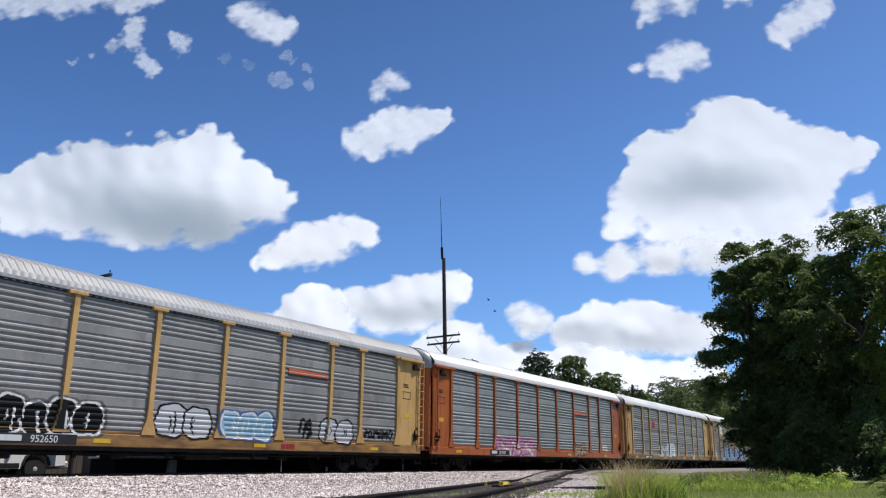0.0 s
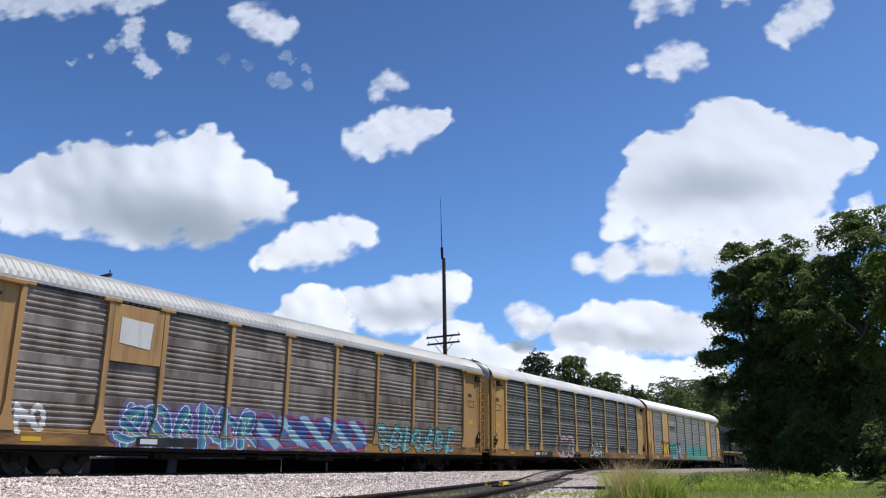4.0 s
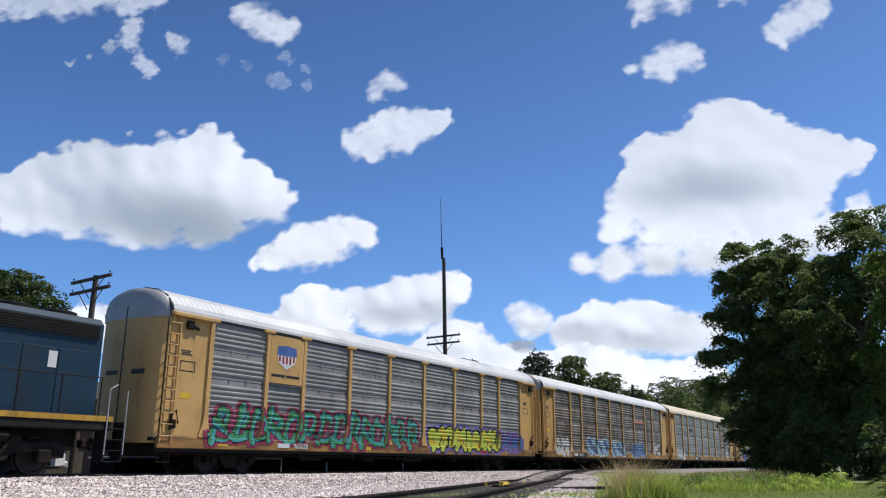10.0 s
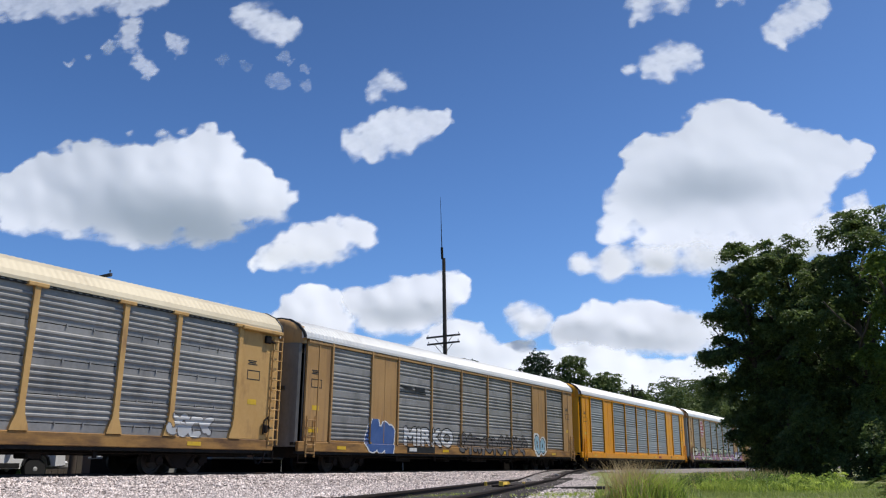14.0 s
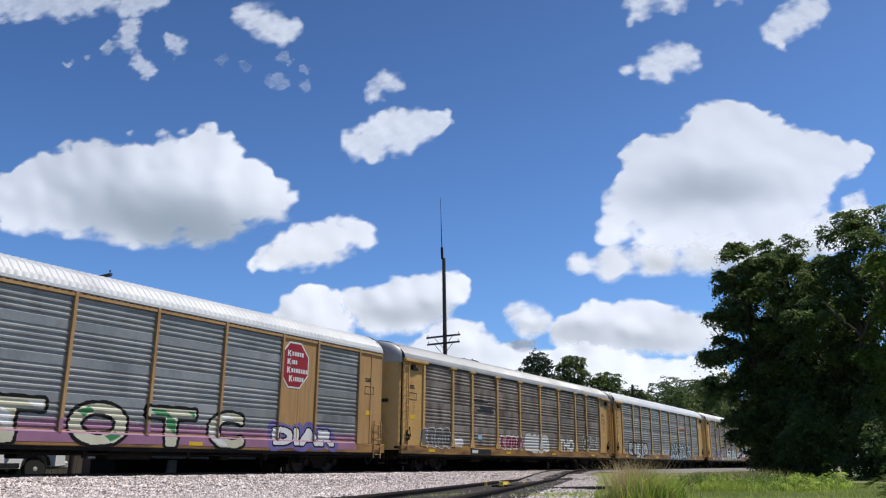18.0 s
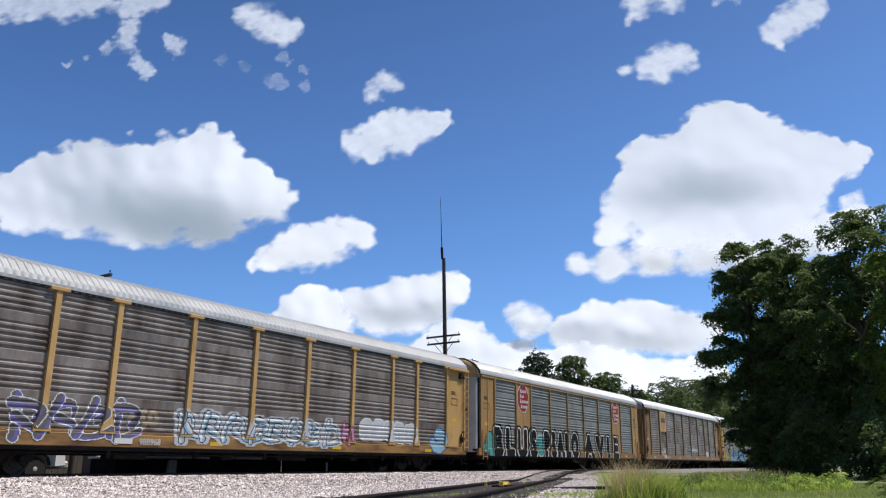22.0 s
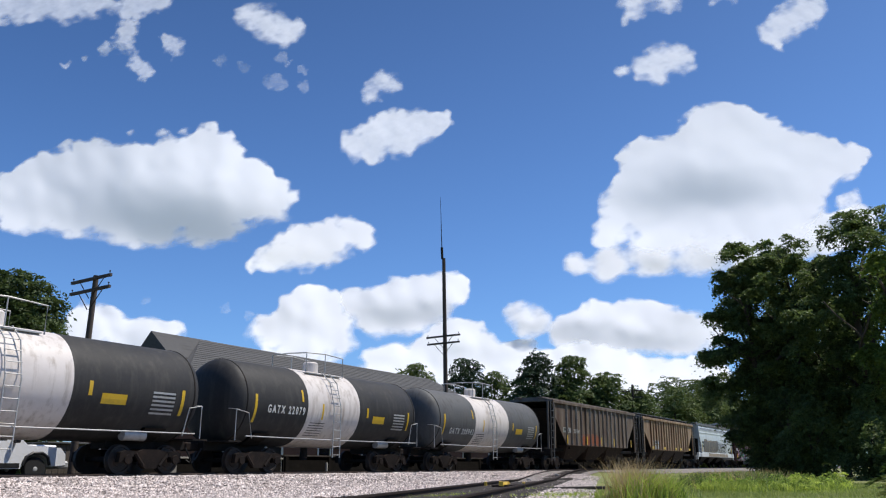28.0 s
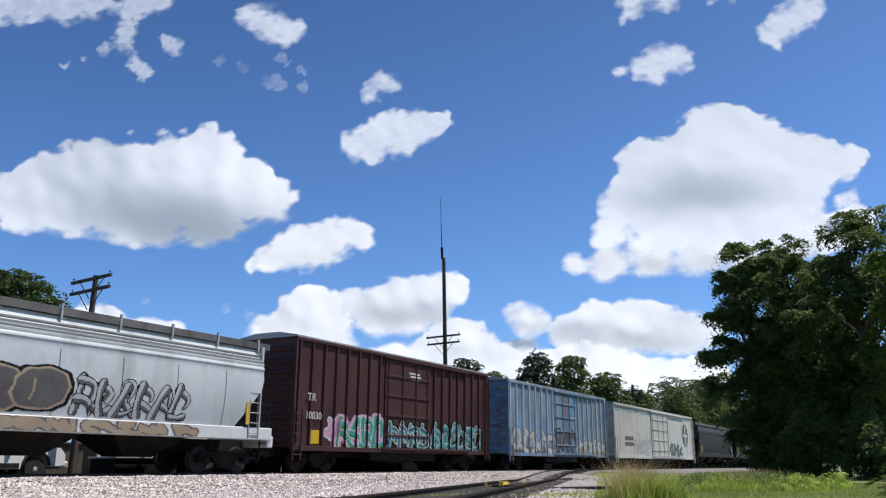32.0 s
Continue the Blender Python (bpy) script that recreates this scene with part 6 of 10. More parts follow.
# the two makes of side: rows apart by open slots over a plain foot strip, and rows with flat perforated bands
ROWS = {"gap": [(1.35, rib_row(0.17, 0.705, False)), (2.08, rib_row(0.19, 0.915, False)), (3.02, rib_row(0.19, 0.915, False)), (3.96, rib_row(0.19, 0.90, False))],
        "band": [(1.20, rib_row(0.085, 0.98, True)), (2.18, rib_row(0.085, 0.99, True)), (3.17, rib_row(0.085, 0.99, True)), (4.16, rib_row(0.085, 0.71, True))]}
SIDE_Z = {k: np.array([b + z for b, row in v for z, d in row]) for k, v in ROWS.items()}
SIDE_D = {k: np.array([d for b, row in v for z, d in row]) for k, v in ROWS.items()}


class RackSide:
    """The relief of an autorack's near side, for paint."""

    def __init__(self, plated, flare, make):
        self.plated, self.flare, self.make = plated, flare, make

    def levels(self, a, b):
        zs = {round(a, 3), round(b, 3)}
        zs |= {round(float(z), 3) for z in SIDE_Z[self.make]}
        out = sorted(z for z in zs if a - 0.001 <= z <= b + 0.001)
        fine = []
        for p, q in zip(out[:-1], out[1:]):
            k = max(1, round((q - p) / 0.04))
            fine += [p + (q - p) * i / k for i in range(k)]
        return fine + [out[-1]]

    def depth(self, x, z):
        if z < LOW:
            return -1.585
        if self.make == "band" and z < 1.20:
            return -1.535
        for p in POSTS:
            half = 0.085 if self.flare else 0.055
            if self.flare and z < 1.75:
                half += 0.16 * (1.75 - z) / 0.63
            if abs(x - p) < half:
                return -1.612
        if x < POSTS[0] or x > POSTS[-1] or (self.plated and (5.15 < x < 7.15 or 21.4 < x < 23.4)):
            return -1.535
        return -1.50 - float(np.interp(z, SIDE_Z[self.make], SIDE_D[self.make]))

    def covers(self, a, c, p, q):
        return p > 0.74 and a > 0.82 and c < 28.05


def panel_mesh(w, kind, row):
    def make():
        b = Build()
        sec = ROWS[kind][row][1]
        b.v = [(0.06, -1.50 - d, z) for z, d in sec] + [(w - 0.06, -1.50 - d, z) for z, d in sec]
        n = len(sec)
        b.f = [(i, n + i, n + i + 1, i + 1) for i in range(n - 1)]
        return b.mesh("side_panel", False)
    return shared(("panel", kind, row, round(w, 2)), make)


def post_mesh(flare):
    def make():
        b = Build()
        if flare:
            b.prism([(-0.26, 0.0), (0.26, 0.0), (0.22, 0.16), (0.12, 0.42), (0.085, 0.7), (0.085, 3.72), (-0.085, 3.72), (-0.085, 0.7), (-0.12, 0.42), (-0.22, 0.16)], "y", -1.606, -1.47)
            b.box(-0.3, 0.3, -1.64, -1.47, 3.722, 3.83, 0.015)
        else:
            b.box(-0.055, 0.055, -1.606, -1.47, 0, 3.80, 0.01)
        return b.mesh("side_post")
    return shared(("post", flare), make)


def roof_mesh(end=28.13, amp=0.024):
    sec = [(-1.60, 4.93), (-1.60, 5.02), (-1.54, 5.17), (-1.24, 5.48), (-0.80, 5.69), (-0.3, 5.78), (0.3, 5.78), (0.80, 5.69), (1.24, 5.48), (1.54, 5.17), (1.60, 5.02), (1.60, 4.93)]
    b = Build()
    n = len(sec)
    xs = []
    x = 0.72
    while x < end - 0.4:
        xs += [(x, 0.0), (x + 0.10, 0.0), (x + 0.13, amp), (x + 0.195, amp)]
        x += 0.225
    xs.append((end, 0.0))
    for x, d in xs:
        for i, (y, z) in enumerate(sec):
            k = d if 1 < i < n - 2 else 0
            b.v.append((x, y * (1 + k * 0.25), z + k))
    for i in range(len(xs) - 1):
        b.f += [(i * n + j, i * n + j + 1, i * n + n + j + 1, i * n + n + j) for j in range(n - 1)]
    b.f += [tuple(range(n)), tuple(range((len(xs) - 1) * n, len(xs) * n))]
    return b.mesh("roof", True, 20)


END_RING = [(0.0, -1.44), (-0.12, -1.40), (-0.26, -1.22), (-0.36, -0.9), (-0.40, -0.5), (-0.42, -0.02), (-0.42, 0.02), (-0.40, 0.5), (-0.36, 0.9), (-0.26, 1.22), (-0.12, 1.40), (0.0, 1.44)]


def end_door_mesh(low, high):
    """A rounded end door, bulging outward in its middle."""
    b = Build()
    n = len(END_RING)
    for z in (low, high):
        b.v += [(x, y, z) for x, y in END_RING]
    b.f = [(i, i + 1, n + i + 1, n + i) for i in range(n - 1)] + [tuple(range(n)), tuple(range(n, 2 * n)), (0, n, 2 * n - 1, n - 1)]
    return b.mesh("end_door")


def end_cap_mesh():
    """The closed top of a car's end: the doors' bulge carried up and in under the arch of the roof."""
    b = Build()
    n = len(END_RING)
    rows = [(4.742, 1.0), (5.0, 1.0), (5.2, 0.985), (5.4, 0.90), (5.55, 0.76), (5.66, 0.58), (5.73, 0.36), (5.75, 0.12)]
    for z, k in rows:
        b.v += [(0.42 + x * (0.35 + 0.65 * k ** 0.5), y * k * 1.05, z) for x, y in END_RING]
    for r in range(len(rows) - 1):
        b.f += [(r * n + i, r * n + i + 1, (r + 1) * n + i + 1, (r + 1) * n + i) for i in range(n - 1)]
    b.f += [tuple(range(n)), tuple(range((len(rows) - 1) * n, len(rows) * n))]
    return b.mesh("end_cap")


def roof_rim_mesh():
    """The dark rubber lip round the end of the roof."""
    sec = [(-1.60, 4.94), (-1.60, 5.02), (-1.54, 5.17), (-1.24, 5.48), (-0.80, 5.69), (-0.3, 5.78), (0.3, 5.78), (0.80, 5.69), (1.24, 5.48), (1.54, 5.17), (1.60, 5.02), (1.60, 4.94)]
    b = Build()
    n = len(sec)
    for x, k in ((-0.035, 0.95), (-0.035, 1.012), (0.035, 1.012), (0.035, 1.001)):
        b.v += [(x, y * k, 4.94 + (z - 4.94) * (k + (0.02 if k > 1 else -0.04))) for y, z in sec]
    for r in range(3):
        b.f += [(r * n + i, r * n + i + 1, (r + 1) * n + i + 1, (r + 1) * n + i) for i in range(n - 1)]
    return b.mesh("roof_rim")


def rail_slots():
    b = Build()
    for i in range(118):
        x = 1.1 + i * 0.225
        b.box(x, x + 0.11, -0.064, -0.059, 4.885, 4.91)
    return b.mesh("rail_slots", False)


def panel_clips():
    b = Build()
    for p in POSTS[:-1]:
        for q in (p + 0.13, p - 0.13):
            for z, row in ROWS["gap"]:
                if q > POSTS[0]:
                    b.box(q - 0.02, q + 0.02, -1.54, -1.50, z - 0.10, z - 0.03).box(q - 0.02, q + 0.02, -1.54, -1.50, z + 0.03, z + 0.10)
        for f in (0.36, 0.66):
            q = p + f * (POSTS[POSTS.index(p) + 1] - p)
            for z, row in ROWS["gap"]:
                b.box(q - 0.02, q + 0.02, -1.535, -1.50, z - 0.06, z + 0.035)
    return b.mesh("panel_clip", False)


def autorack(place, label, paint, sheet, roof, plated=False, sill=None, cap=None, make="gap", ends=None):
    """An enclosed autorack car; place is that of its left coupler face on the train."""
    car = thing("autorack_car", label, "autorack car", "autorack cars of the train")
    flare = not plated
    sill = sill or (M_SILL if paint in (M_TAN, M_TAN_PALE) else paint)
    for y in (-1.51, 1.51):
        part("side_sill", shared("side_sill", lambda: Build().box(0.62, 28.02, -0.07, 0.07, 0.76, 1.118, 0.02).mesh("side_sill")), sill, car, at=(0, y, 0))
        part("lower_flange", shared("lower_flange", lambda: Build().box(0.6, 27.9, -0.07, 0.07, 0.66, 0.757).mesh("lower_flange")), M_BLACK, car, "grimy lower flange", at=(0, y * 0.973, 0))
        # dark sheet standing in for the shade seen between the panels
        part("inner_lining", shared("lining", lambda: Build().box(0.85, 27.9, -0.008, 0.008, 1.09, 4.92).mesh("lining", False)), M_BACK, car, "inner sheet coloured dark for the shade inside the car", at=(0, y * 0.961, 0))
        # unless plated, the rail takes the same shade-dark colour
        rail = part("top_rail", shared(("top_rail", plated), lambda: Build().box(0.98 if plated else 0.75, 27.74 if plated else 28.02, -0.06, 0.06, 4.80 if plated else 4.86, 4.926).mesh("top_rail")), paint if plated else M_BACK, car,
                    "painted perforated rail under the eave" if plated else "perforated rail under the eave in a shade-dark tone", at=(0, y * (1.008 if plated else 0.9934), 0))
        if y < 0:
            tagged(part("slotted_strip", shared(("rail_slots", plated), rail_slots), M_INK if plated else sheet, rail, "row of small slots in the eave rail"), kind="stuff")
    part("deck", shared("deck", lambda: Build().box(0.5, 28.02, -1.438, 1.438, 0.98, 1.08).mesh("deck", False)), M_BLACK, car, "dark steel deck")
    part("centre_sill", shared("centre_sill", lambda: Build().box(0.4, 28.1, -0.32, 0.32, 0.52, 0.978).mesh("centre_sill", False)), M_BLACK, car, "grimy centre sill")
    if make == "gap":
        tagged(part("panel_clip", shared("panel_clips", panel_clips), sheet, car, "small dull clips at the panel joints"), kind="stuff")
    part("roof", shared(("rack_roof", plated, make), lambda: roof_mesh(27.75 if plated else 28.13, 0.006 if make == "gap" else 0.017)), roof, car)
    for i in range(len(POSTS) - 1):
        a, w = POSTS[i], POSTS[i + 1] - POSTS[i]
        if plated and i in (1, 7):
            pl = part("side_plate", shared(("plate", round(w, 2)), lambda: Build().box(0.05, w - 0.05, -1.535, -1.465, 0, 3.80, 0.01).mesh("side_plate")), paint, car, "flat painted side plate", at=(a, 0, LOW))
            part("plate_seam", shared(("plate_seam", round(w, 2)), lambda: Build().box(w / 2 - 0.02, w / 2 + 0.02, -1.545, -1.536, 0.05, 3.70).mesh("plate_seam")), paint, pl)
        else:
            for r in range(4):
                part("side_panel", panel_mesh(w, make, r), sheet, car, at=(a, 0, ROWS[make][r][0]))
            if make == "gap":
                part("foot_strip", shared(("foot_strip", round(w, 2)), lambda: Build().box(0.09, w - 0.09, -1.497, -1.475, 1.122, 1.325).mesh("foot_strip", False)), sheet, car, "plain strip along the panels' foot", at=(a, 0, 0))
            else:
                part("foot_ledge", shared(("foot_ledge", round(w, 2)), lambda: Build().box(0.09, w - 0.09, -1.53, -1.475, 1.122, 1.197, 0.01).mesh("foot_ledge")), sill, car, "painted ledge along the panels' foot", at=(a, 0, 0))
    part("far_side_panels", shared("far_side", lambda: far_side_mesh()), sheet, car, "corrugated panels of the far side")
    for p in POSTS:
        part("side_post", post_mesh(flare), paint, car, at=(p, 0, LOW))
    far_posts = shared("far_posts", lambda: [b := Build()] and [b.box(p - 0.085, p + 0.085, 1.47, 1.606, LOW, 4.9) for p in POSTS] and b.mesh("far_posts"))
    part("far_side_posts", far_posts, paint, car)
    for side, (a, c) in (("left", (0.95 if plated else 0.80, 2.38)), ("right", (26.17, 27.78 if plated else 28.02))):
        part("end_plate", shared(("end_plate", side, plated), lambda: Build().box(a, c, -1.535, -1.44, 1.12, 4.86, 0.015).mesh("end_plate")), paint, car, "painted end side plate")
        part("end_plate", shared(("far_end_plate", side, plated), lambda: Build().box(a, c, 1.44, 1.535, 1.12, 4.86, 0.015).mesh("end_plate")), paint, car)
        if plated:
            part("edge_strip", shared(("edge_strip", side, plated), lambda: Build().box((a + c) / 2 - 0.03, (a + c) / 2 + 0.03, -1.56, -1.536, 1.14, 4.84).mesh("edge_strip")), paint, car)
            lx = (1.02, 1.50) if side == "left" else (27.2, 27.68)
            ladder(car, *lx, 0.55, 2.05, -1.60, 5, paint)
            continue
        part("door_track", shared(("door_track", side), lambda: Build().box(a - 0.1, c + 0.06, -1.72, -1.54, 4.80, 4.925, 0.02).mesh("door_track")), paint, car)
        lx = (0.66, 1.10) if side == "left" else (27.72, 28.16)
        ladder(car, *lx, 0.95, 4.75, -1.60, 11, paint)
        kx = a + 0.55 if side == "left" else c - 0.75
        part("door_latch", shared(("latch", side), lambda: Build().box(kx, kx + 0.28, -1.66, -1.538, 4.45, 4.72, 0.03).tube([(kx + 0.3, -1.6, 4.55), (kx + 0.5, -1.6, 4.5)], 0.05, 6).mesh("door_latch")), M_BLACK, car, "dark latch gear")
        gx = a + 0.2 if side == "left" else c - 0.6
        part("hand_brake" if side == "right" else "lock_rod", shared(("gear", side), lambda: Build().tube([(gx, -1.62, 1.3), (gx + 0.02, -1.62, 1.75), (gx + 0.2, -1.62, 1.9), (gx + 0.3, -1.62, 1.5)], 0.035, 6).box(gx + 0.05, gx + 0.22, -1.66, -1.538, 1.35, 1.62, 0.03).mesh("lock_gear")),
             M_TRUCKS, car, "rusty lock gear")
    capmat = cap or (paint if plated else M_ROOF_GREY)
    for x, turn in ((0.0, 0), (28.52, math.pi)):
        d = part("end_door", shared("end_door", lambda: end_door_mesh(0.92, 4.74)), paint, car, "curved painted end door") if not ends else part("end_door", shared("end_door", lambda: end_door_mesh(0.92, 4.74)), ends, car, "curved grey end door")
        back = 0.28 if plated else 0.0
        d.location, d.rotation_euler = (0.72 if not turn else 28.10 - back, 0, 0), (0, 0, turn)
        e = part("end_cap", shared("end_cap", end_cap_mesh), capmat, car, "pale roof end cap")
        e.location, e.rotation_euler = (0.30 + 0.6 * back if not turn else 28.52 - 1.9 * back, 0, 0), (0, 0, turn)
        part("roof_rim", shared("roof_rim", roof_rim_mesh), M_INK, car, "dark rubber lip round the roof's end", at=(0.72 if not turn else (27.75 if plated else 28.13), 0, 0))
        part("step", shared(("step", turn > 0), lambda: Build().box(*((0.65, 1.15) if not turn else (27.57, 28.07)), -1.6, -1.42, 0.34, 0.37).tube([((0.68 if not turn else 27.6), -1.55, 0.34), ((0.68 if not turn else 27.6), -1.55, 0.8)], 0.018, 6)
             .tube([((1.12 if not turn else 28.04), -1.55, 0.34), ((1.12 if not turn else 28.04), -1.55, 0.8)], 0.018, 6).mesh("step")), M_TRUCKS, car, "steel stirrup step")
    part("door_seam", shared("door_seam", lambda: Build().box(0.285, 0.303, -0.018, 0.018, 0.93, 4.73).mesh("door_seam", False)), M_INK, car, "dark seam between the end doors")
    part("cap_seam", shared("cap_seam", lambda: Build().box(0.285, 0.303, -0.018, 0.018, 4.76, 5.10).mesh("cap_seam", False)), M_INK, car, "dark seam of the end cap")
    for y in (-0.75, 0.45):
        part("end_slot", shared("end_slot", lambda: Build().box(0.295, 0.345, -0.27, 0.27, 2.98, 3.12).mesh("end_slot", False)), M_INK, car, "black slot in the end door", at=(0, y, 0))
    for x in (4.2, 24.3):
        freight_truck(car, x, 0.38, 0.85)
    for x, w in ((8.4, 1.2), (12.3, 0.5), (15.6, 1.6), (19.4, 0.45)):
        part("underframe_box", shared(("ubox", w), lambda: Build().box(-w / 2, w / 2, -1.1, -0.5, 0.42, 0.72, 0.04).mesh("underframe_box")), M_BLACK, car, "grimy brake gear", at=(x, 0, 0))
    for x in (7.4, 10.6, 13.8, 17.5, 21.0):
        part("bracket", shared("ubracket", lambda: Build().box(-0.06, 0.06, -1.42, -1.36, 0.45, 0.67).mesh("bracket")), M_TRUCKS, car, "dusty steel bracket", at=(x, 0, 0))
    part("train_line", shared("train_line", lambda: Build().tube([(0.6, -1.2, 0.62), (14, -1.22, 0.56), (27.9, -1.2, 0.62)], 0.03, 6).mesh("train_line")), M_TRUCKS, car, "dusty brake pipe")
    coupler(car, 0.12, -1)
    coupler(car, 28.40, 1)
    # small print, stickers and warning plates that all these cars carry
    for x in (1.25, 26.55):
        bars(x, -1.537, 3.75, ((0.0, 0.42, 0.035), (0.05, 0.34, 0.035), (0.0, 0.46, 0.035)), M_INK, car)
        part("data_plate", shared(("dplate", x), lambda: Build().box(x, x + 0.62, -1.540, -1.536, 3.12, 3.15).box(x, x + 0.62, -1.540, -1.536, 3.42, 3.45).box(x, x + 0.03, -1.540, -1.536, 3.15, 3.42).box(x + 0.59, x + 0.62, -1.540, -1.536, 3.15, 3.42).mesh("data_plate", False)), M_INK, car, "outlined data plate")
        part("warning_sticker", shared(("wsticker", x), lambda: Build().box(x + 0.1, x + 0.52, -1.541, -1.536, 2.28, 2.46).mesh("warning_sticker", False)), M_MARK, car, "yellow warning sticker")
    for x in (3.2, 11.3, 17.6, 24.4):
        part("reflector", shared("sill_reflector", lambda: Build().box(-0.28, 0.28, -1.590, -1.581, 0.86, 0.98).mesh("reflector", False)), M_MARK, car, "yellow reflector strip", at=(x, 0, 0))
    PLACES.append((car, place))
    return car, RackSide(plated, flare, make)


def far_side_mesh():
    b = Build()
    for i in range(len(POSTS) - 1):
        for z0, sec in ROWS["gap"]:
            m, n = len(b.v), len(sec)
            b.v += [(POSTS[i] + 0.06, 1.50 + d, z0 + z) for z, d in sec] + [(POSTS[i + 1] - 0.06, 1.50 + d, z0 + z) for z, d in sec]
            b.f += [(m + k, m + k + 1, m + n + k + 1, m + n + k) for k in range(n - 1)]
    return b.mesh("far_side", False)


def side_mark(car, x0, x1, z0, z1, material, label, depth=-1.548, name="emblem"):
    return part(name, Build().box(x0, x1, depth - 0.006, depth, z0, z1), material, car, label)


def octagon_emblem(car, x, z, r):
    """A red eight-sided emblem with a white rim and pale bars."""
    eight = lambda k: [(x + k * math.cos(radians(22.5 + 45 * i)), z + k * 1.08 * math.sin(radians(22.5 + 45 * i))) for i in range(8)]
    e = part("emblem", Build().prism(eight(r), "y", -1.546, -1.538), M_WHITE, car, "white-rimmed red eight-sided emblem")
    part("emblem_face", Build().prism(eight(r * 0.93), "y", -1.552, -1.547), M_RED, e, "red emblem face")
    for i, (o, word) in enumerate(((-0.5, (0.13, 0.11, 0.12, 0.1, 0.11)), (-0.5, (0.05, 0.11, 0.1)), (-0.5, (0.12, 0.1, 0.1, 0.13, 0.1, 0.12, 0.12)), (-0.35, (0.05, 0.12, 0.1, 0.1, 0.12)))):
        top = z + r * (0.62 - i * 0.36)
        a = x + o * r
        part("emblem_bar", Build().prism([(a, top - 0.27 * r), (a + 0.07 * r, top - 0.27 * r), (a + 0.09 * r, top - 0.15 * r), (a + 0.17 * r, top - 0.27 * r), (a + 0.25 * r, top - 0.27 * r), (a + 0.14 * r, top - 0.12 * r), (a + 0.23 * r, top), (a + 0.15 * r, top), (a + 0.08 * r, top - 0.09 * r), (a + 0.07 * r, top), (a, top)], "y", -1.557, -1.553).mesh("emblem_bar", False), M_WHITE, e, "white initial block of the emblem")
        a += 0.28 * r
        for k in word:
            part("emblem_bar", Build().box(a, a + k * r, -1.557, -1.553, top - 0.23 * r, top - 0.05 * r), M_WHITE, e, "white block on the emblem")
            a += (k + 0.045) * r


def block_emblem(car, x, z, w, h, material, depth, label, brackets=None):
    """A word mark as three plain slotted blocks."""
    b = Build()
    g = w / 3.25
    for i in range(3):
        a = x + i * g * 1.09
        s = h * 0.2
        body = [(0, s), (s, 0), (g * 0.94 - s, 0), (g * 0.94, s), (g * 0.94, h - s), (g * 0.94 - s, h), (s, h), (0, h - s)]
        if i == 0:
            body = body[:4] + [(g * 0.94, h * 0.36), (g * 0.42, h * 0.36), (g * 0.42, h * 0.64), (g * 0.94, h * 0.64)] + body[4:]
        if i == 1:
            body = [(0, s), (s, 0), (g * 0.94 - s, 0), (g * 0.94, s), (g * 0.94, h * 0.5), (g * 0.62, h * 0.62), (g * 0.62, h * 0.70), (g * 0.94, h * 0.70), (g * 0.94, h - s), (g * 0.94 - s, h), (s, h), (0, h - s),
                    (0, h * 0.5), (g * 0.32, h * 0.38), (g * 0.32, h * 0.30), (0, h * 0.30)]
        if i == 2:
            body = body[:4] + [(g * 0.94, h * 0.26), (g * 0.70, h * 0.5), (g * 0.94, h * 0.74)] + body[4:6] + [(g * 0.62, h), (g * 0.47, h * 0.78), (g * 0.32, h)] + body[6:] + [(0, h * 0.74), (g * 0.24, h * 0.5), (0, h * 0.26)]
        b.prism([(a + p, z + q) for p, q in body], "y", depth - 0.008, depth)
    e = part("emblem", b.mesh("emblem", False), material, car, label)
    if brackets:
        for a, d in ((x - 0.32 * h, 1), (x + w + 0.2 * h, -1)):
            q = Build().box(a, a + 0.07 * h, depth - 0.008, depth, z - 0.15 * h, z + h * 1.15)
            e0 = (a, a + 0.2 * h) if d > 0 else (a - 0.13 * h, a + 0.07 * h)
            q.box(*e0, depth - 0.0081, depth, z + h * 1.15, z + h * 1.23).box(*e0, depth - 0.0081, depth, z - h * 0.23, z - 0.15 * h)
            part("emblem_bracket", q.mesh("bracket", False), material, e)
    return e


# ---- the other kinds of car ----
def handrail(parent, pts, r=0.02, material=None, label="thin handrail"):
    return part("handrail", Build().tube(pts, r, 6), material or M_STEEL, parent, label)


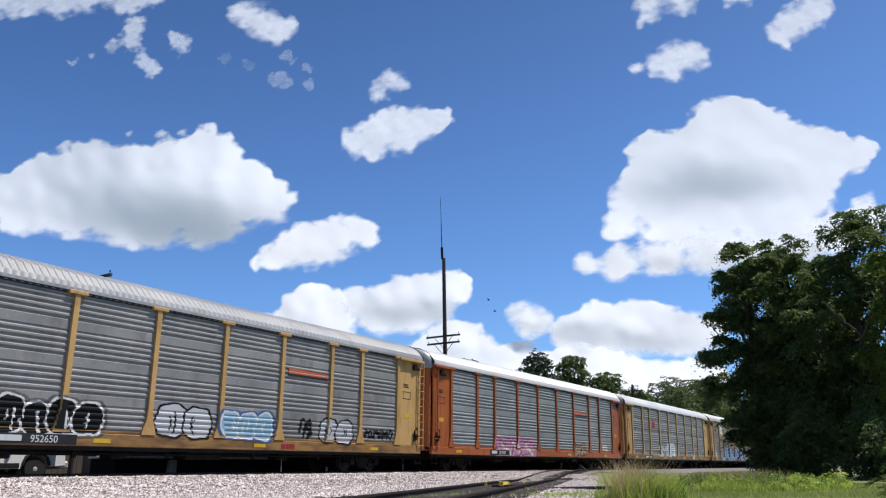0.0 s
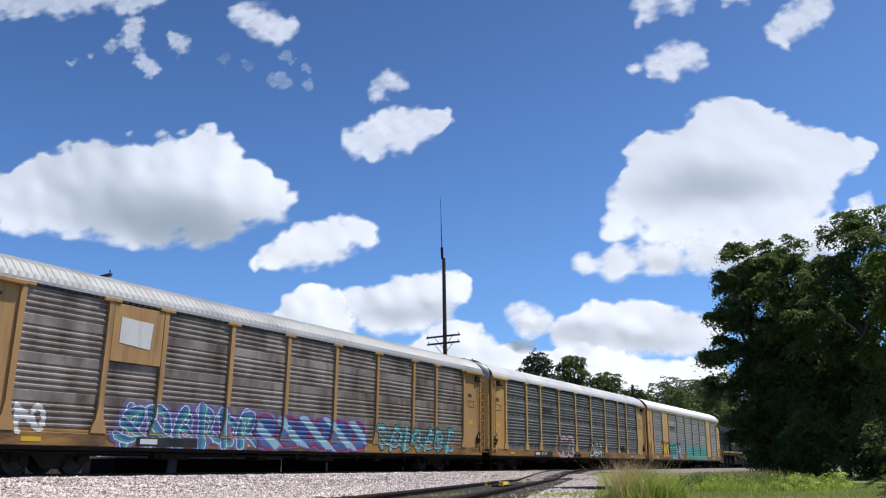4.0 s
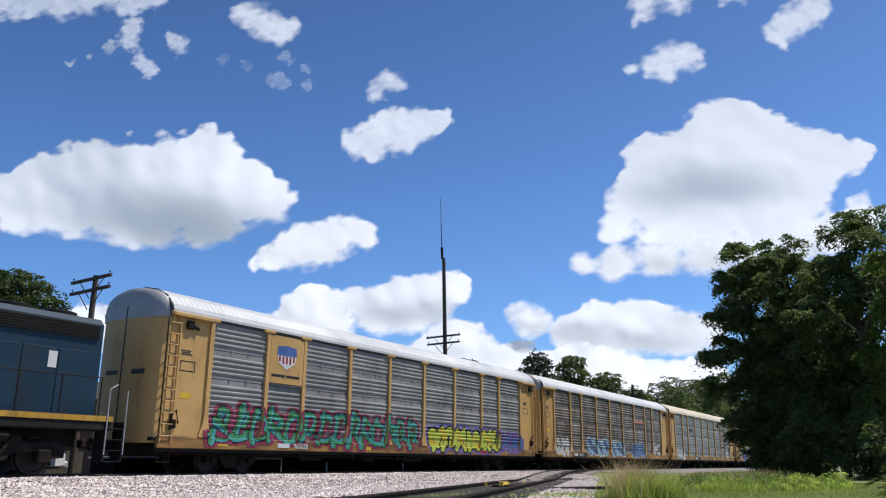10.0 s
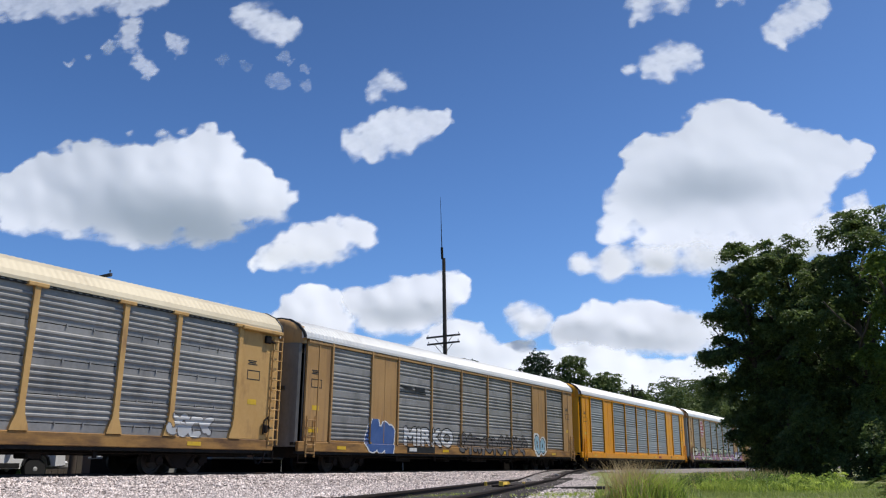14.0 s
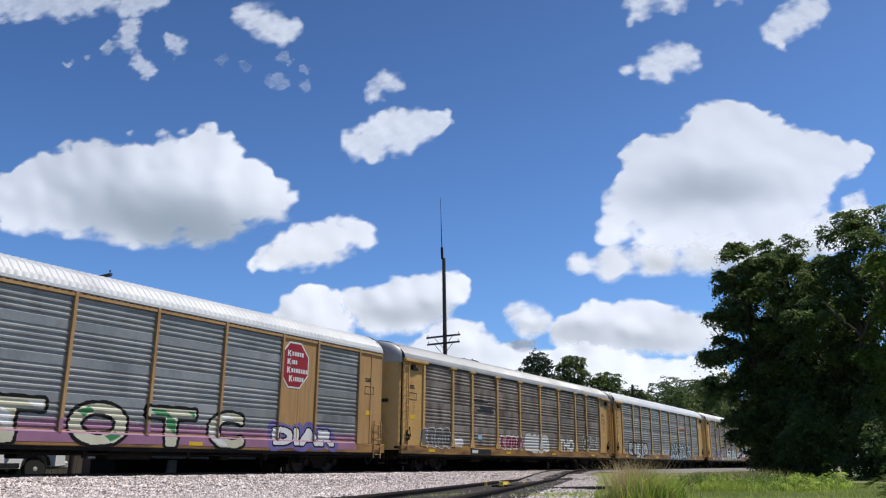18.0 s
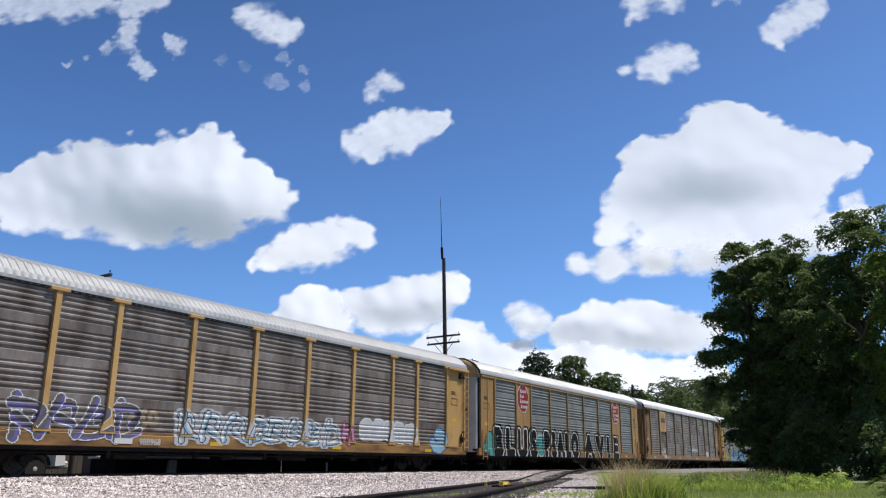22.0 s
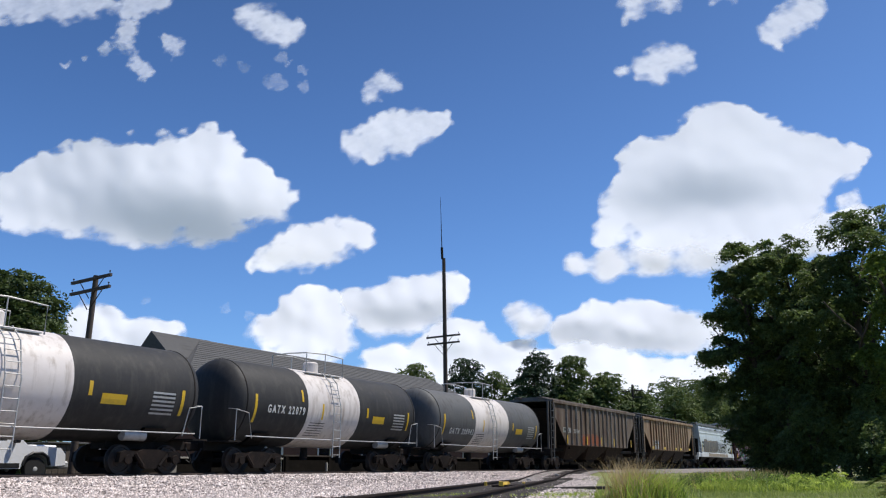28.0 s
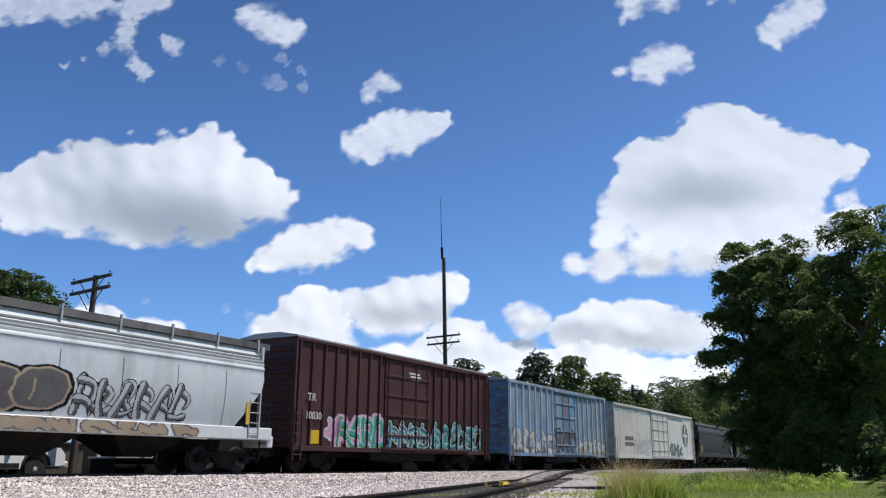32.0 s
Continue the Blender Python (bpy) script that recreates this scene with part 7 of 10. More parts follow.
def engine_truck(parent, x, axles, gap, r, heavy):
    def frames():
        b = Build()
        w = gap * (axles - 1) / 2 + 0.62
        for y in (-1.12, 1.12):
            a, c = y - 0.1, y + 0.1
            b.prism([(-w, 0.45), (-w, 0.78), (-w + 0.25, 0.9), (-w * 0.45, 0.82), (-w * 0.3, 1.02), (w * 0.3, 1.02), (w * 0.45, 0.82), (w - 0.25, 0.9), (w, 0.78), (w, 0.45), (w - 0.35, 0.42), (w - 0.5, 0.62), (0.5, 0.55), (0.35, 0.38), (-0.35, 0.38),
                     (-0.5, 0.55), (-w + 0.5, 0.62), (-w + 0.35, 0.42)], "y", a, c)
            for k in range(axles):
                dx = (k - (axles - 1) / 2) * gap
                b.box(dx - 0.2, dx + 0.2, y - 0.2, y + 0.1, r - 0.2, r + 0.16, 0.04)
            for dx in ([-gap / 2, gap / 2] if axles == 3 else [0.0]):
                b.tube([(dx - 0.42, y - 0.15, 0.95), (dx - 0.1, y - 0.16, 0.5)], 0.06, 6).tube([(dx + 0.42, y - 0.15, 0.95), (dx + 0.1, y - 0.16, 0.5)], 0.06, 6)
                b.spin([(-0.3, 0.05), (-0.3, 0.13), (0.25, 0.13), (0.25, 0.05)], (dx, y - 0.18, 0.98), "x", 10)
        b.box(-w + 0.3, w - 0.3, -0.9, 0.9, 0.62, 0.95, 0.05)
        return b.mesh("engine_truck")

    t = part("truck", shared(("engine_truck", axles, gap), frames), M_TRUCKS, parent, "dusty heavy engine truck", at=(x, 0, 0))
    for k in range(axles):
        dx = (k - (axles - 1) / 2) * gap
        part("axle", axle_mesh(), M_BLACK, t, at=(dx, 0, r))
        for y in (-0.8, 0.8):
            w = part("wheel", wheel_mesh(r), M_TREAD, t, at=(dx, y, r))
            if y > 0:
                w.rotation_euler = (0, 0, math.pi)
    return t


def walkway_rails(e, x0, x1, z, step, y=-1.5):
    handrail(e, [(x0, y, z + 1.05), ((x0 + x1) / 2, y, z + 1.05), (x1, y, z + 1.05)], 0.018, M_BLACK, "dark walkway handrail")
    n = max(2, round((x1 - x0) / step))
    st = shared(("stanchion", round(z, 2)), lambda: Build().tube([(0, 0, 0), (0, 0, 1.05)], 0.02, 6).mesh("stanchion"))
    for i in range(n + 1):
        part("stanchion", st, M_BLACK, e, at=(x0 + (x1 - x0) * i / n, y, z))


def end_steps(e, x, sign, z, mat):
    for i in range(4):
        part("boarding_step", Build().box(min(x, x + sign * 0.6), max(x, x + sign * 0.6), -1.5, -1.1, 0.35 + i * 0.3, 0.38 + i * 0.3), mat, e)
    for p in (x, x + sign * 0.6):
        part("step_side", Build().box(p - 0.03, p + 0.03, -1.5, -1.06, 0.35, z), mat, e)
    handrail(e, [(x, -1.52, 0.55), (x, -1.52, z + 0.9), (x + sign * 0.25, -1.52, z + 1.05)], 0.02, M_STEEL, "pale grab rail")
    handrail(e, [(x + sign * 0.62, -1.52, 0.55), (x + sign * 0.62, -1.5, z + 0.9)], 0.02, M_STEEL, "pale grab rail")


def louvres(e, x0, x1, z0, z1, y, n, mat, name="louvre_panel", label="dark louvred grille"):
    # the shade between the slats is the dark colour of this sheet
    g = part(name, Build().box(x0, x1, y - 0.02, y, z0, z1), M_BACK, e, label)
    h = (z1 - z0) / n
    slat = shared(("slat", round(x1 - x0, 2), round(h, 3)), lambda: Build().box(0, x1 - x0, -0.035, 0, 0, h * 0.55).mesh("slat"))
    for i in range(n):
        part("slat", slat, mat, g, at=(x0, y - 0.02, z0 + i * h))


def windows(e, boxes, y, label="dark cab window"):
    for x0, x1, z0, z1 in boxes:
        w = part("window", Build().box(x0, x1, y - 0.012, y, z0, z1, 0.005), M_GLASS, e, label)
        f = 0.035
        part("frame", Build().box(x0 - f, x1 + f, y - 0.03, y - 0.002, z1, z1 + f).box(x0 - f, x1 + f, y - 0.03, y - 0.002, z0 - f, z0).box(x0 - f, x0, y - 0.03, y - 0.002, z0, z1).box(x1, x1 + f, y - 0.03, y - 0.002, z0, z1), M_STEEL, w, "pale window frame")


def big_engine(place):
    """The six-axle engine: radiator at its left, cab and nose at its right."""
    e = thing("diesel_locomotive", "dark blue six-axle diesel locomotive with yellow markings", "locomotive", "locomotives of the train")
    part("frame", Build().box(0.3, 21.1, -1.48, 1.48, 1.36, 1.66, 0.03).box(1.0, 20.8, -0.6, 0.6, 0.8, 1.298), M_BLACK, e, "grimy black underframe")
    part("stripe", Build().box(1.2, 21.05, -1.512, -1.485, 1.665, 1.83), M_LOCO_YELLOW, e, "yellow stripe along the walkway edge")
    part("radiator_hood", Build().box(0.3, 7.0, -1.02, 1.02, 1.62, 3.55, 0.05), M_LOCO_BLUE, e)
    part("radiator_wing", Build().prism([(-1.06, 3.50), (-1.55, 3.98), (-1.55, 4.42), (-1.35, 4.56), (1.35, 4.56), (1.55, 4.42), (1.55, 3.98), (1.06, 3.50)], "x", -0.1, 7.3), M_LOCO_BLUE, e, "overhanging radiator housing")
    part("radiator_screen", Build().box(3.9, 7.0, -1.2, 1.2, 4.562, 4.60), M_LOCO_ROOF, e, "sunlit roof screen")
    part("engine_hood", Build().prism([(-1.22, 1.62), (-1.22, 4.05), (-0.72, 4.36), (0.72, 4.32), (1.06, 4.05), (1.06, 1.62)], "x", 7.06, 11.1), M_LOCO_BLUE, e)
    part("equipment_hood", Build().prism([(-1.22, 1.62), (-1.22, 4.28), (-1.0, 4.45), (1.0, 4.45), (1.22, 4.28), (1.22, 1.62)], "x", 11.12, 16.3), M_LOCO_BLUE, e)
    part("cab", Build().prism([(-1.50, 1.62), (-1.50, 4.05), (-1.12, 4.46), (1.12, 4.46), (1.50, 4.05), (1.50, 1.62)], "x", 16.75, 19.5), M_LOCO_BLUE, e)
    part("cab_roof", Build().prism([(-1.15, 4.462), (-0.6, 4.56), (0.6, 4.56), (1.15, 4.462)], "x", 16.8, 19.45), M_LOCO_ROOF, e, "sunlit dusty cab roof")
    # strip added on the chamfer: the sun it catches is painted cream
    part("roof_edge", Build().prism([(-1.13, 4.475), (-1.30, 4.292), (-1.315, 4.305), (-1.15, 4.49)], "x", 16.9, 19.48), M_LOCO_ROOF, e, "added cream strip painted as the sunlit roof edge")
    part("nose", Build().prism([(19.5, 1.62), (19.5, 4.0), (19.75, 3.62), (20.85, 3.30), (21.0, 3.1), (21.0, 1.62)], "y", -1.25, 1.25), M_LOCO_BLUE, e)
    part("nose_door", Build().box(21.0, 21.03, -0.3, 0.3, 1.7, 3.0, 0.01), M_LOCO_YELLOW, e, "yellow nose panel")
    for i in range(7):
        part("hood_door", Build().box(1.2 + i * 0.8, 1.85 + i * 0.8, -1.05, -1.022, 1.75, 3.3, 0.008), M_LOCO_BLUE if i % 2 else M_BLACK, e, "dark service door")
    for i in range(4):
        part("hood_door", Build().box(7.2 + i * 0.97, 8.1 + i * 0.97, -1.236, -1.222, 1.86, 2.40, 0.006), M_LOCO_BLUE, e)
    for x0, x1, z0, z1 in ((11.4, 12.35, 3.74, 4.26),):
        louvres(e, x0, x1, z0, z1, -1.225, 7, M_BLACK)
    for x in (13.2, 14.15, 15.55):
        louvres(e, x, x + 0.55, 3.78, 4.24, -1.225, 6, M_BLACK)
    louvres(e, 13.9, 14.45, 2.1, 2.38, -1.225, 4, M_BLACK)
    louvres(e, 15.3, 15.85, 2.1, 2.38, -1.225, 4, M_BLACK)
    louvres(e, 17.62, 18.35, 2.0, 2.42, -1.503, 5, M_LOCO_BLUE)
    louvres(e, 18.72, 19.48, 2.05, 2.42, -1.503, 5, M_LOCO_BLUE)
    for x in (12.9, 14.8, 16.2):
        part("hood_seam", Build().box(x - 0.012, x + 0.012, -1.232, -1.222, 1.66, 4.2), M_BLACK, e, "dark panel seam")
    # a solid block whose dark colour stands for the doorway's shade
    part("cab_doorway", Build().box(16.32, 16.72, -1.3, 1.3, 1.64, 4.2), M_BACK, e, "cab doorway filled with a shade-dark block")
    part("cab_window_hood", Build().box(17.55, 19.5, -1.66, -1.50, 4.06, 4.11), M_BLACK, e, "dark window visor")
    windows(e, ((17.68, 18.1, 3.52, 4.0), (18.2, 18.85, 3.52, 4.0), (18.95, 19.42, 3.5, 3.98)), -1.503)
    windows(e, ((12.2, 12.35, 3.2, 3.35),), -1.225, "small notice plate")
    block_emblem(e, 7.45, 2.50, 3.75, 1.45, M_LOCO_YELLOW, -1.23, "large yellow block word mark")
    write("845", 0.42, 18.02, -1.506, 2.98, M_LOCO_YELLOW, e, "yellow road number 845")
    part("lightning_mark", Build().prism([(17.9, 2.74), (18.7, 2.86), (18.7, 2.76), (19.3, 2.84), (18.45, 2.62), (18.5, 2.73)], "y", -1.508, -1.502), M_LOCO_YELLOW, e, "small yellow zigzag mark")
    for x, z, m in ((9.3, 3.2, M_WHITE), (10.7, 3.05, M_WHITE), (11.75, 3.12, M_WHITE), (12.6, 3.08, M_WHITE), (14.85, 3.62, M_WHITE), (20.3, 2.1, M_WHITE)):
        part("notice", Build().box(x, x + 0.16, -1.246, -1.222, z, z + 0.17), m, e, "small white notice")
    walkway_rails(e, 1.0, 12.6, 1.62, 1.5)
    handrail(e, [(12.6, -1.5, 2.67), (13.3, -1.5, 3.25), (16.6, -1.5, 3.25)], 0.018, M_BLACK, "dark walkway handrail")
    part("fuel_tank", Build().prism([(-1.38, 1.28), (-1.42, 0.75), (-1.15, 0.38), (1.15, 0.38), (1.42, 0.75), (1.38, 1.28)], "x", 7.45, 15.1), M_HOP_UNDER, e, "dusty fuel tank")
    for x in (9.6, 12.1):
        part("air_reservoir", Build().spin([(-1.0, 0.05), (-0.95, 0.23), (0.95, 0.23), (1.0, 0.05)], (x, -1.44, 1.12), "x", 16), M_HOP_UNDER, e, "dusty air reservoir")
    for x0, x1 in ((7.5, 8.4), (13.3, 15.1)):
        part("tank_end", Build().box(x0, x1, -1.45, -1.38, 0.5, 1.28, 0.02), M_HOP_UNDER, e, "dusty tank plate")
    part("horn", Build().tube([(8.75, -0.1, 4.34), (8.75, -0.1, 4.5)], 0.05, 6).tube([(8.45, -0.2, 4.5), (9.1, -0.2, 4.52)], 0.045, 8, 0.09).tube([(9.05, 0.0, 4.5), (8.4, 0.0, 4.52)], 0.045, 8, 0.08), M_BLACK, e, "black air horn cluster")
    part("antenna_dome", Build().spin([(0, 0.16), (0.08, 0.13), (0.12, 0.04)], (18.3, -0.2, 4.56), "z", 12), M_STEEL, e)
    engine_truck(e, 3.9, 3, 1.95, 0.52, True)
    engine_truck(e, 17.7, 3, 1.95, 0.52, True)
    end_steps(e, 20.95, 1, 1.6, M_BLACK)
    end_steps(e, 0.75, -1, 1.6, M_BLACK)
    part("pilot", Build().prism([(21.1, 0.25), (21.5, 0.2), (21.3, 1.0), (21.1, 1.3)], "y", -1.35, 1.35), M_BLACK, e, "black snow plough")
    handrail(e, [(21.25, -1.2, 1.3), (21.3, -1.2, 2.6), (21.3, -0.5, 2.6), (21.25, -0.5, 1.3)], 0.02, M_STEEL, "pale end handrail")
    coupler(e, 21.75, 1)
    coupler(e, 0.15, -1)
    PLACES.append((e, place))


def road_switcher(place):
    """The four-axle engine: nose and cab at its left, long hood to the right."""
    e = thing("diesel_locomotive", "dark blue four-axle diesel locomotive with a yellow nose", "locomotive", "locomotives of the train")
    part("frame", Build().box(1.0, 17.5, -1.48, 1.48, 1.20, 1.46, 0.03).box(1.2, 17.0, -0.6, 0.6, 0.75, 1.198), M_BLACK, e, "grimy black underframe")
    part("stripe", Build().box(1.6, 17.5, -1.512, -1.485, 1.45, 1.60), M_LOCO_YELLOW, e, "worn yellow stripe along the walkway edge")
    part("nose", Build().prism([(1.35, 1.48), (1.35, 3.18), (1.5, 3.32), (3.2, 3.38), (3.2, 1.48)], "y", -0.95, 0.95), M_LOCO_TEAL, e)
    part("nose_front", Build().box(1.30, 1.345, -0.93, 0.93, 1.55, 3.16, 0.01), M_LOCO_YELLOW, e, "faded yellow nose front")
    part("headlight", Build().spin([(-0.08, 0.1), (0, 0.13)], (1.3, 0, 2.9), "x", 14), M_GLASS, e, "dark headlight")
    part("nose_sign", Build().box(1.5, 1.95, -0.962, -0.952, 2.85, 3.2), M_WHITE, e, "white and red notice")
    part("nose_sign_bar", Build().box(1.52, 1.93, -0.968, -0.963, 3.03, 3.17), M_RED, e, "red bar of the notice")
    part("cab", Build().prism([(-1.45, 1.48), (-1.45, 4.06), (-1.05, 4.44), (1.05, 4.44), (1.45, 4.06), (1.45, 1.48)], "x", 3.2, 5.48), M_LOCO_TEAL, e)
    part("cab_roof", Build().prism([(-1.1, 4.442), (-0.5, 4.53), (0.5, 4.53), (1.1, 4.442)], "x", 3.25, 5.44), M_ROOF_GREY, e, "sunlit pale cab roof")
    # white strip added to paint the sunlight along this cab's edge
    part("roof_edge", Build().prism([(-1.06, 4.455), (-1.20, 4.322), (-1.215, 4.335), (-1.08, 4.475)], "x", 3.3, 5.46), M_WHITE, e, "added white strip painted as the sunlit roof edge")
    part("number_board", Build().box(3.05, 3.2, -0.9, 0.9, 4.02, 4.34, 0.02), M_INK, e, "black number boards")
    for y in (-1.2, 0.25):
        part("windscreen", Build().box(3.17, 3.199, y, y + 0.95, 3.45, 3.95), M_GLASS, e, "dark windscreen")
    part("cab_front_door", Build().box(3.17, 3.199, -1.35, -0.97, 1.6, 3.4), M_BLACK, e)
    part("visor", Build().prism([(-1.86, 3.82), (-1.452, 4.0), (-1.452, 3.96)], "x", 3.75, 5.2), M_LOCO_TEAL, e, "blue window awning")
    windows(e, ((3.98, 4.38, 3.22, 3.8), (4.48, 5.0, 3.22, 3.8)), -1.453)
    write("6541", 0.50, 3.83, -1.456, 2.56, M_LOCO_YELLOW, e, "cream road number 6541", 0.97)
    louvres(e, 3.68, 5.18, 1.62, 2.36, -1.453, 8, M_LOCO_TEAL)
    part("subbase", Build().box(2.0, 3.2, -1.42, -0.97, 1.48, 2.3, 0.02), M_LOCO_TEAL, e)
    part("long_hood", Build().prism([(-0.98, 1.48), (-0.98, 4.22), (-0.8, 4.40), (0.8, 4.40), (0.98, 4.22), (0.98, 1.48)], "x", 5.5, 17.25), M_LOCO_TEAL, e)
    part("blower_housing", Build().prism([(-0.98, 2.55), (-1.34, 2.65), (-1.42, 3.2), (-1.30, 3.62), (-0.98, 3.78)], "x", 5.95, 7.28), M_LOCO_TEAL, e, "bulging blower housing")
    part("dynamic_brake", Build().prism([(-1.02, 3.6), (-1.22, 3.8), (-1.22, 4.36), (-0.95, 4.54), (0.95, 4.54), (1.22, 4.36), (1.22, 3.8), (1.02, 3.6)], "x", 7.45, 11.4), M_LOCO_TEAL, e)
    part("brake_recess", Build().box(5.7, 7.42, -1.0, -0.985, 3.84, 4.36), M_BACK, e, "dark intake screen")
    louvres(e, 12.75, 17.1, 3.78, 4.2, -0.985, 6, M_BLACK, label="dark radiator grille")
    for x in (10.6, 13.5, 14.9, 16.3):
        part("roof_fan", Build().spin([(0, 0.58), (0.14, 0.58), (0.17, 0.5), (0.17, 0.1)], (x, 0, 4.54 if x < 11 else 4.40), "z", 20), M_BLACK, e, "round roof fan")
    part("exhaust", Build().box(7.9, 8.6, -0.4, 0.4, 4.54, 4.66, 0.03), M_BLACK, e)
    part("beacon", Build().spin([(0, 0.07), (0.16, 0.07), (0.2, 0.03)], (4.1, -0.5, 4.51), "z", 10), M_ORANGE, e, "orange roof beacon")
    for i in range(9):
        x = 7.35 + i * 1.07
        part("hood_door", Build().box(x, x + 0.98, -1.0, -0.982, 1.62, 2.5 if x < 8 else 3.4, 0.006), M_LOCO_TEAL, e, "blue hood door")
    block_emblem(e, 9.22, 2.60, 2.45, 1.0, M_LOCO_YELLOW, -1.003, "yellow block word mark in brackets", True)
    bars(9.0, -1.003, 2.32, ((0.0, 0.32, 0.09),), M_LOCO_YELLOW, e, "small yellow lettering bars")
    bars(11.5, -1.003, 2.32, ((0.0, 0.32, 0.09),), M_LOCO_YELLOW, e, "small yellow lettering bars")
    part("warning_notice", Build().box(15.6, 15.86, -1.008, -0.99, 2.85, 3.3), M_WHITE, e, "white warning notice")
    for x, z in ((2.45, 1.62), (3.0, 1.62), (8.3, 3.62), (12.3, 3.5), (12.9, 3.2)):
        part("notice", Build().box(x, x + 0.12, -1.462 if x < 5 else -1.006, -1.42 if x < 5 else -0.985, z, z + 0.14), M_WHITE, e, "small white notice")
    walkway_rails(e, 5.9, 17.0, 1.6, 1.3)
    handrail(e, [(1.9, -1.5, 2.45), (3.0, -1.5, 3.0), (3.5, -1.5, 3.05)], 0.02, M_BLACK, "dark handrail")
    part("fuel_tank", Build().prism([(-1.2, 1.15), (-1.38, 0.95), (-1.38, 0.6), (-1.1, 0.36), (1.1, 0.36), (1.38, 0.6), (1.38, 0.95), (1.2, 1.15)], "x", 6.7, 12.2), M_BLACK, e, "black fuel tank")
    part("air_reservoir", Build().spin([(-2.2, 0.05), (-2.1, 0.17), (2.1, 0.17), (2.2, 0.05)], (9.6, -1.38, 1.16), "x", 14), M_BLACK, e, "black air reservoir")
    engine_truck(e, 3.95, 2, 2.74, 0.5, False)
    engine_truck(e, 14.3, 2, 2.74, 0.5, False)
    end_steps(e, 1.5, -1, 1.46, M_BLACK)
    end_steps(e, 17.3, 1, 1.46, M_BLACK)
    part("pilot", Build().prism([(0.9, 0.25), (0.55, 0.2), (0.7, 0.9), (0.98, 1.2)], "y", -1.3, 1.3), M_BLACK, e, "black snow plough")
    handrail(e, [(0.95, -1.3, 1.2), (0.9, -1.3, 2.5), (0.9, -0.3, 2.5), (0.95, -0.3, 1.3)], 0.022, M_STEEL, "pale front handrail")
    handrail(e, [(1.05, -1.45, 1.3), (1.05, -1.45, 2.45), (1.3, -1.45, 2.6)], 0.022, M_LOCO_YELLOW, "yellow grab rail")
    coupler(e, 0.3, -1)
    coupler(e, 17.9, 1)
    PLACES.append((e, place))


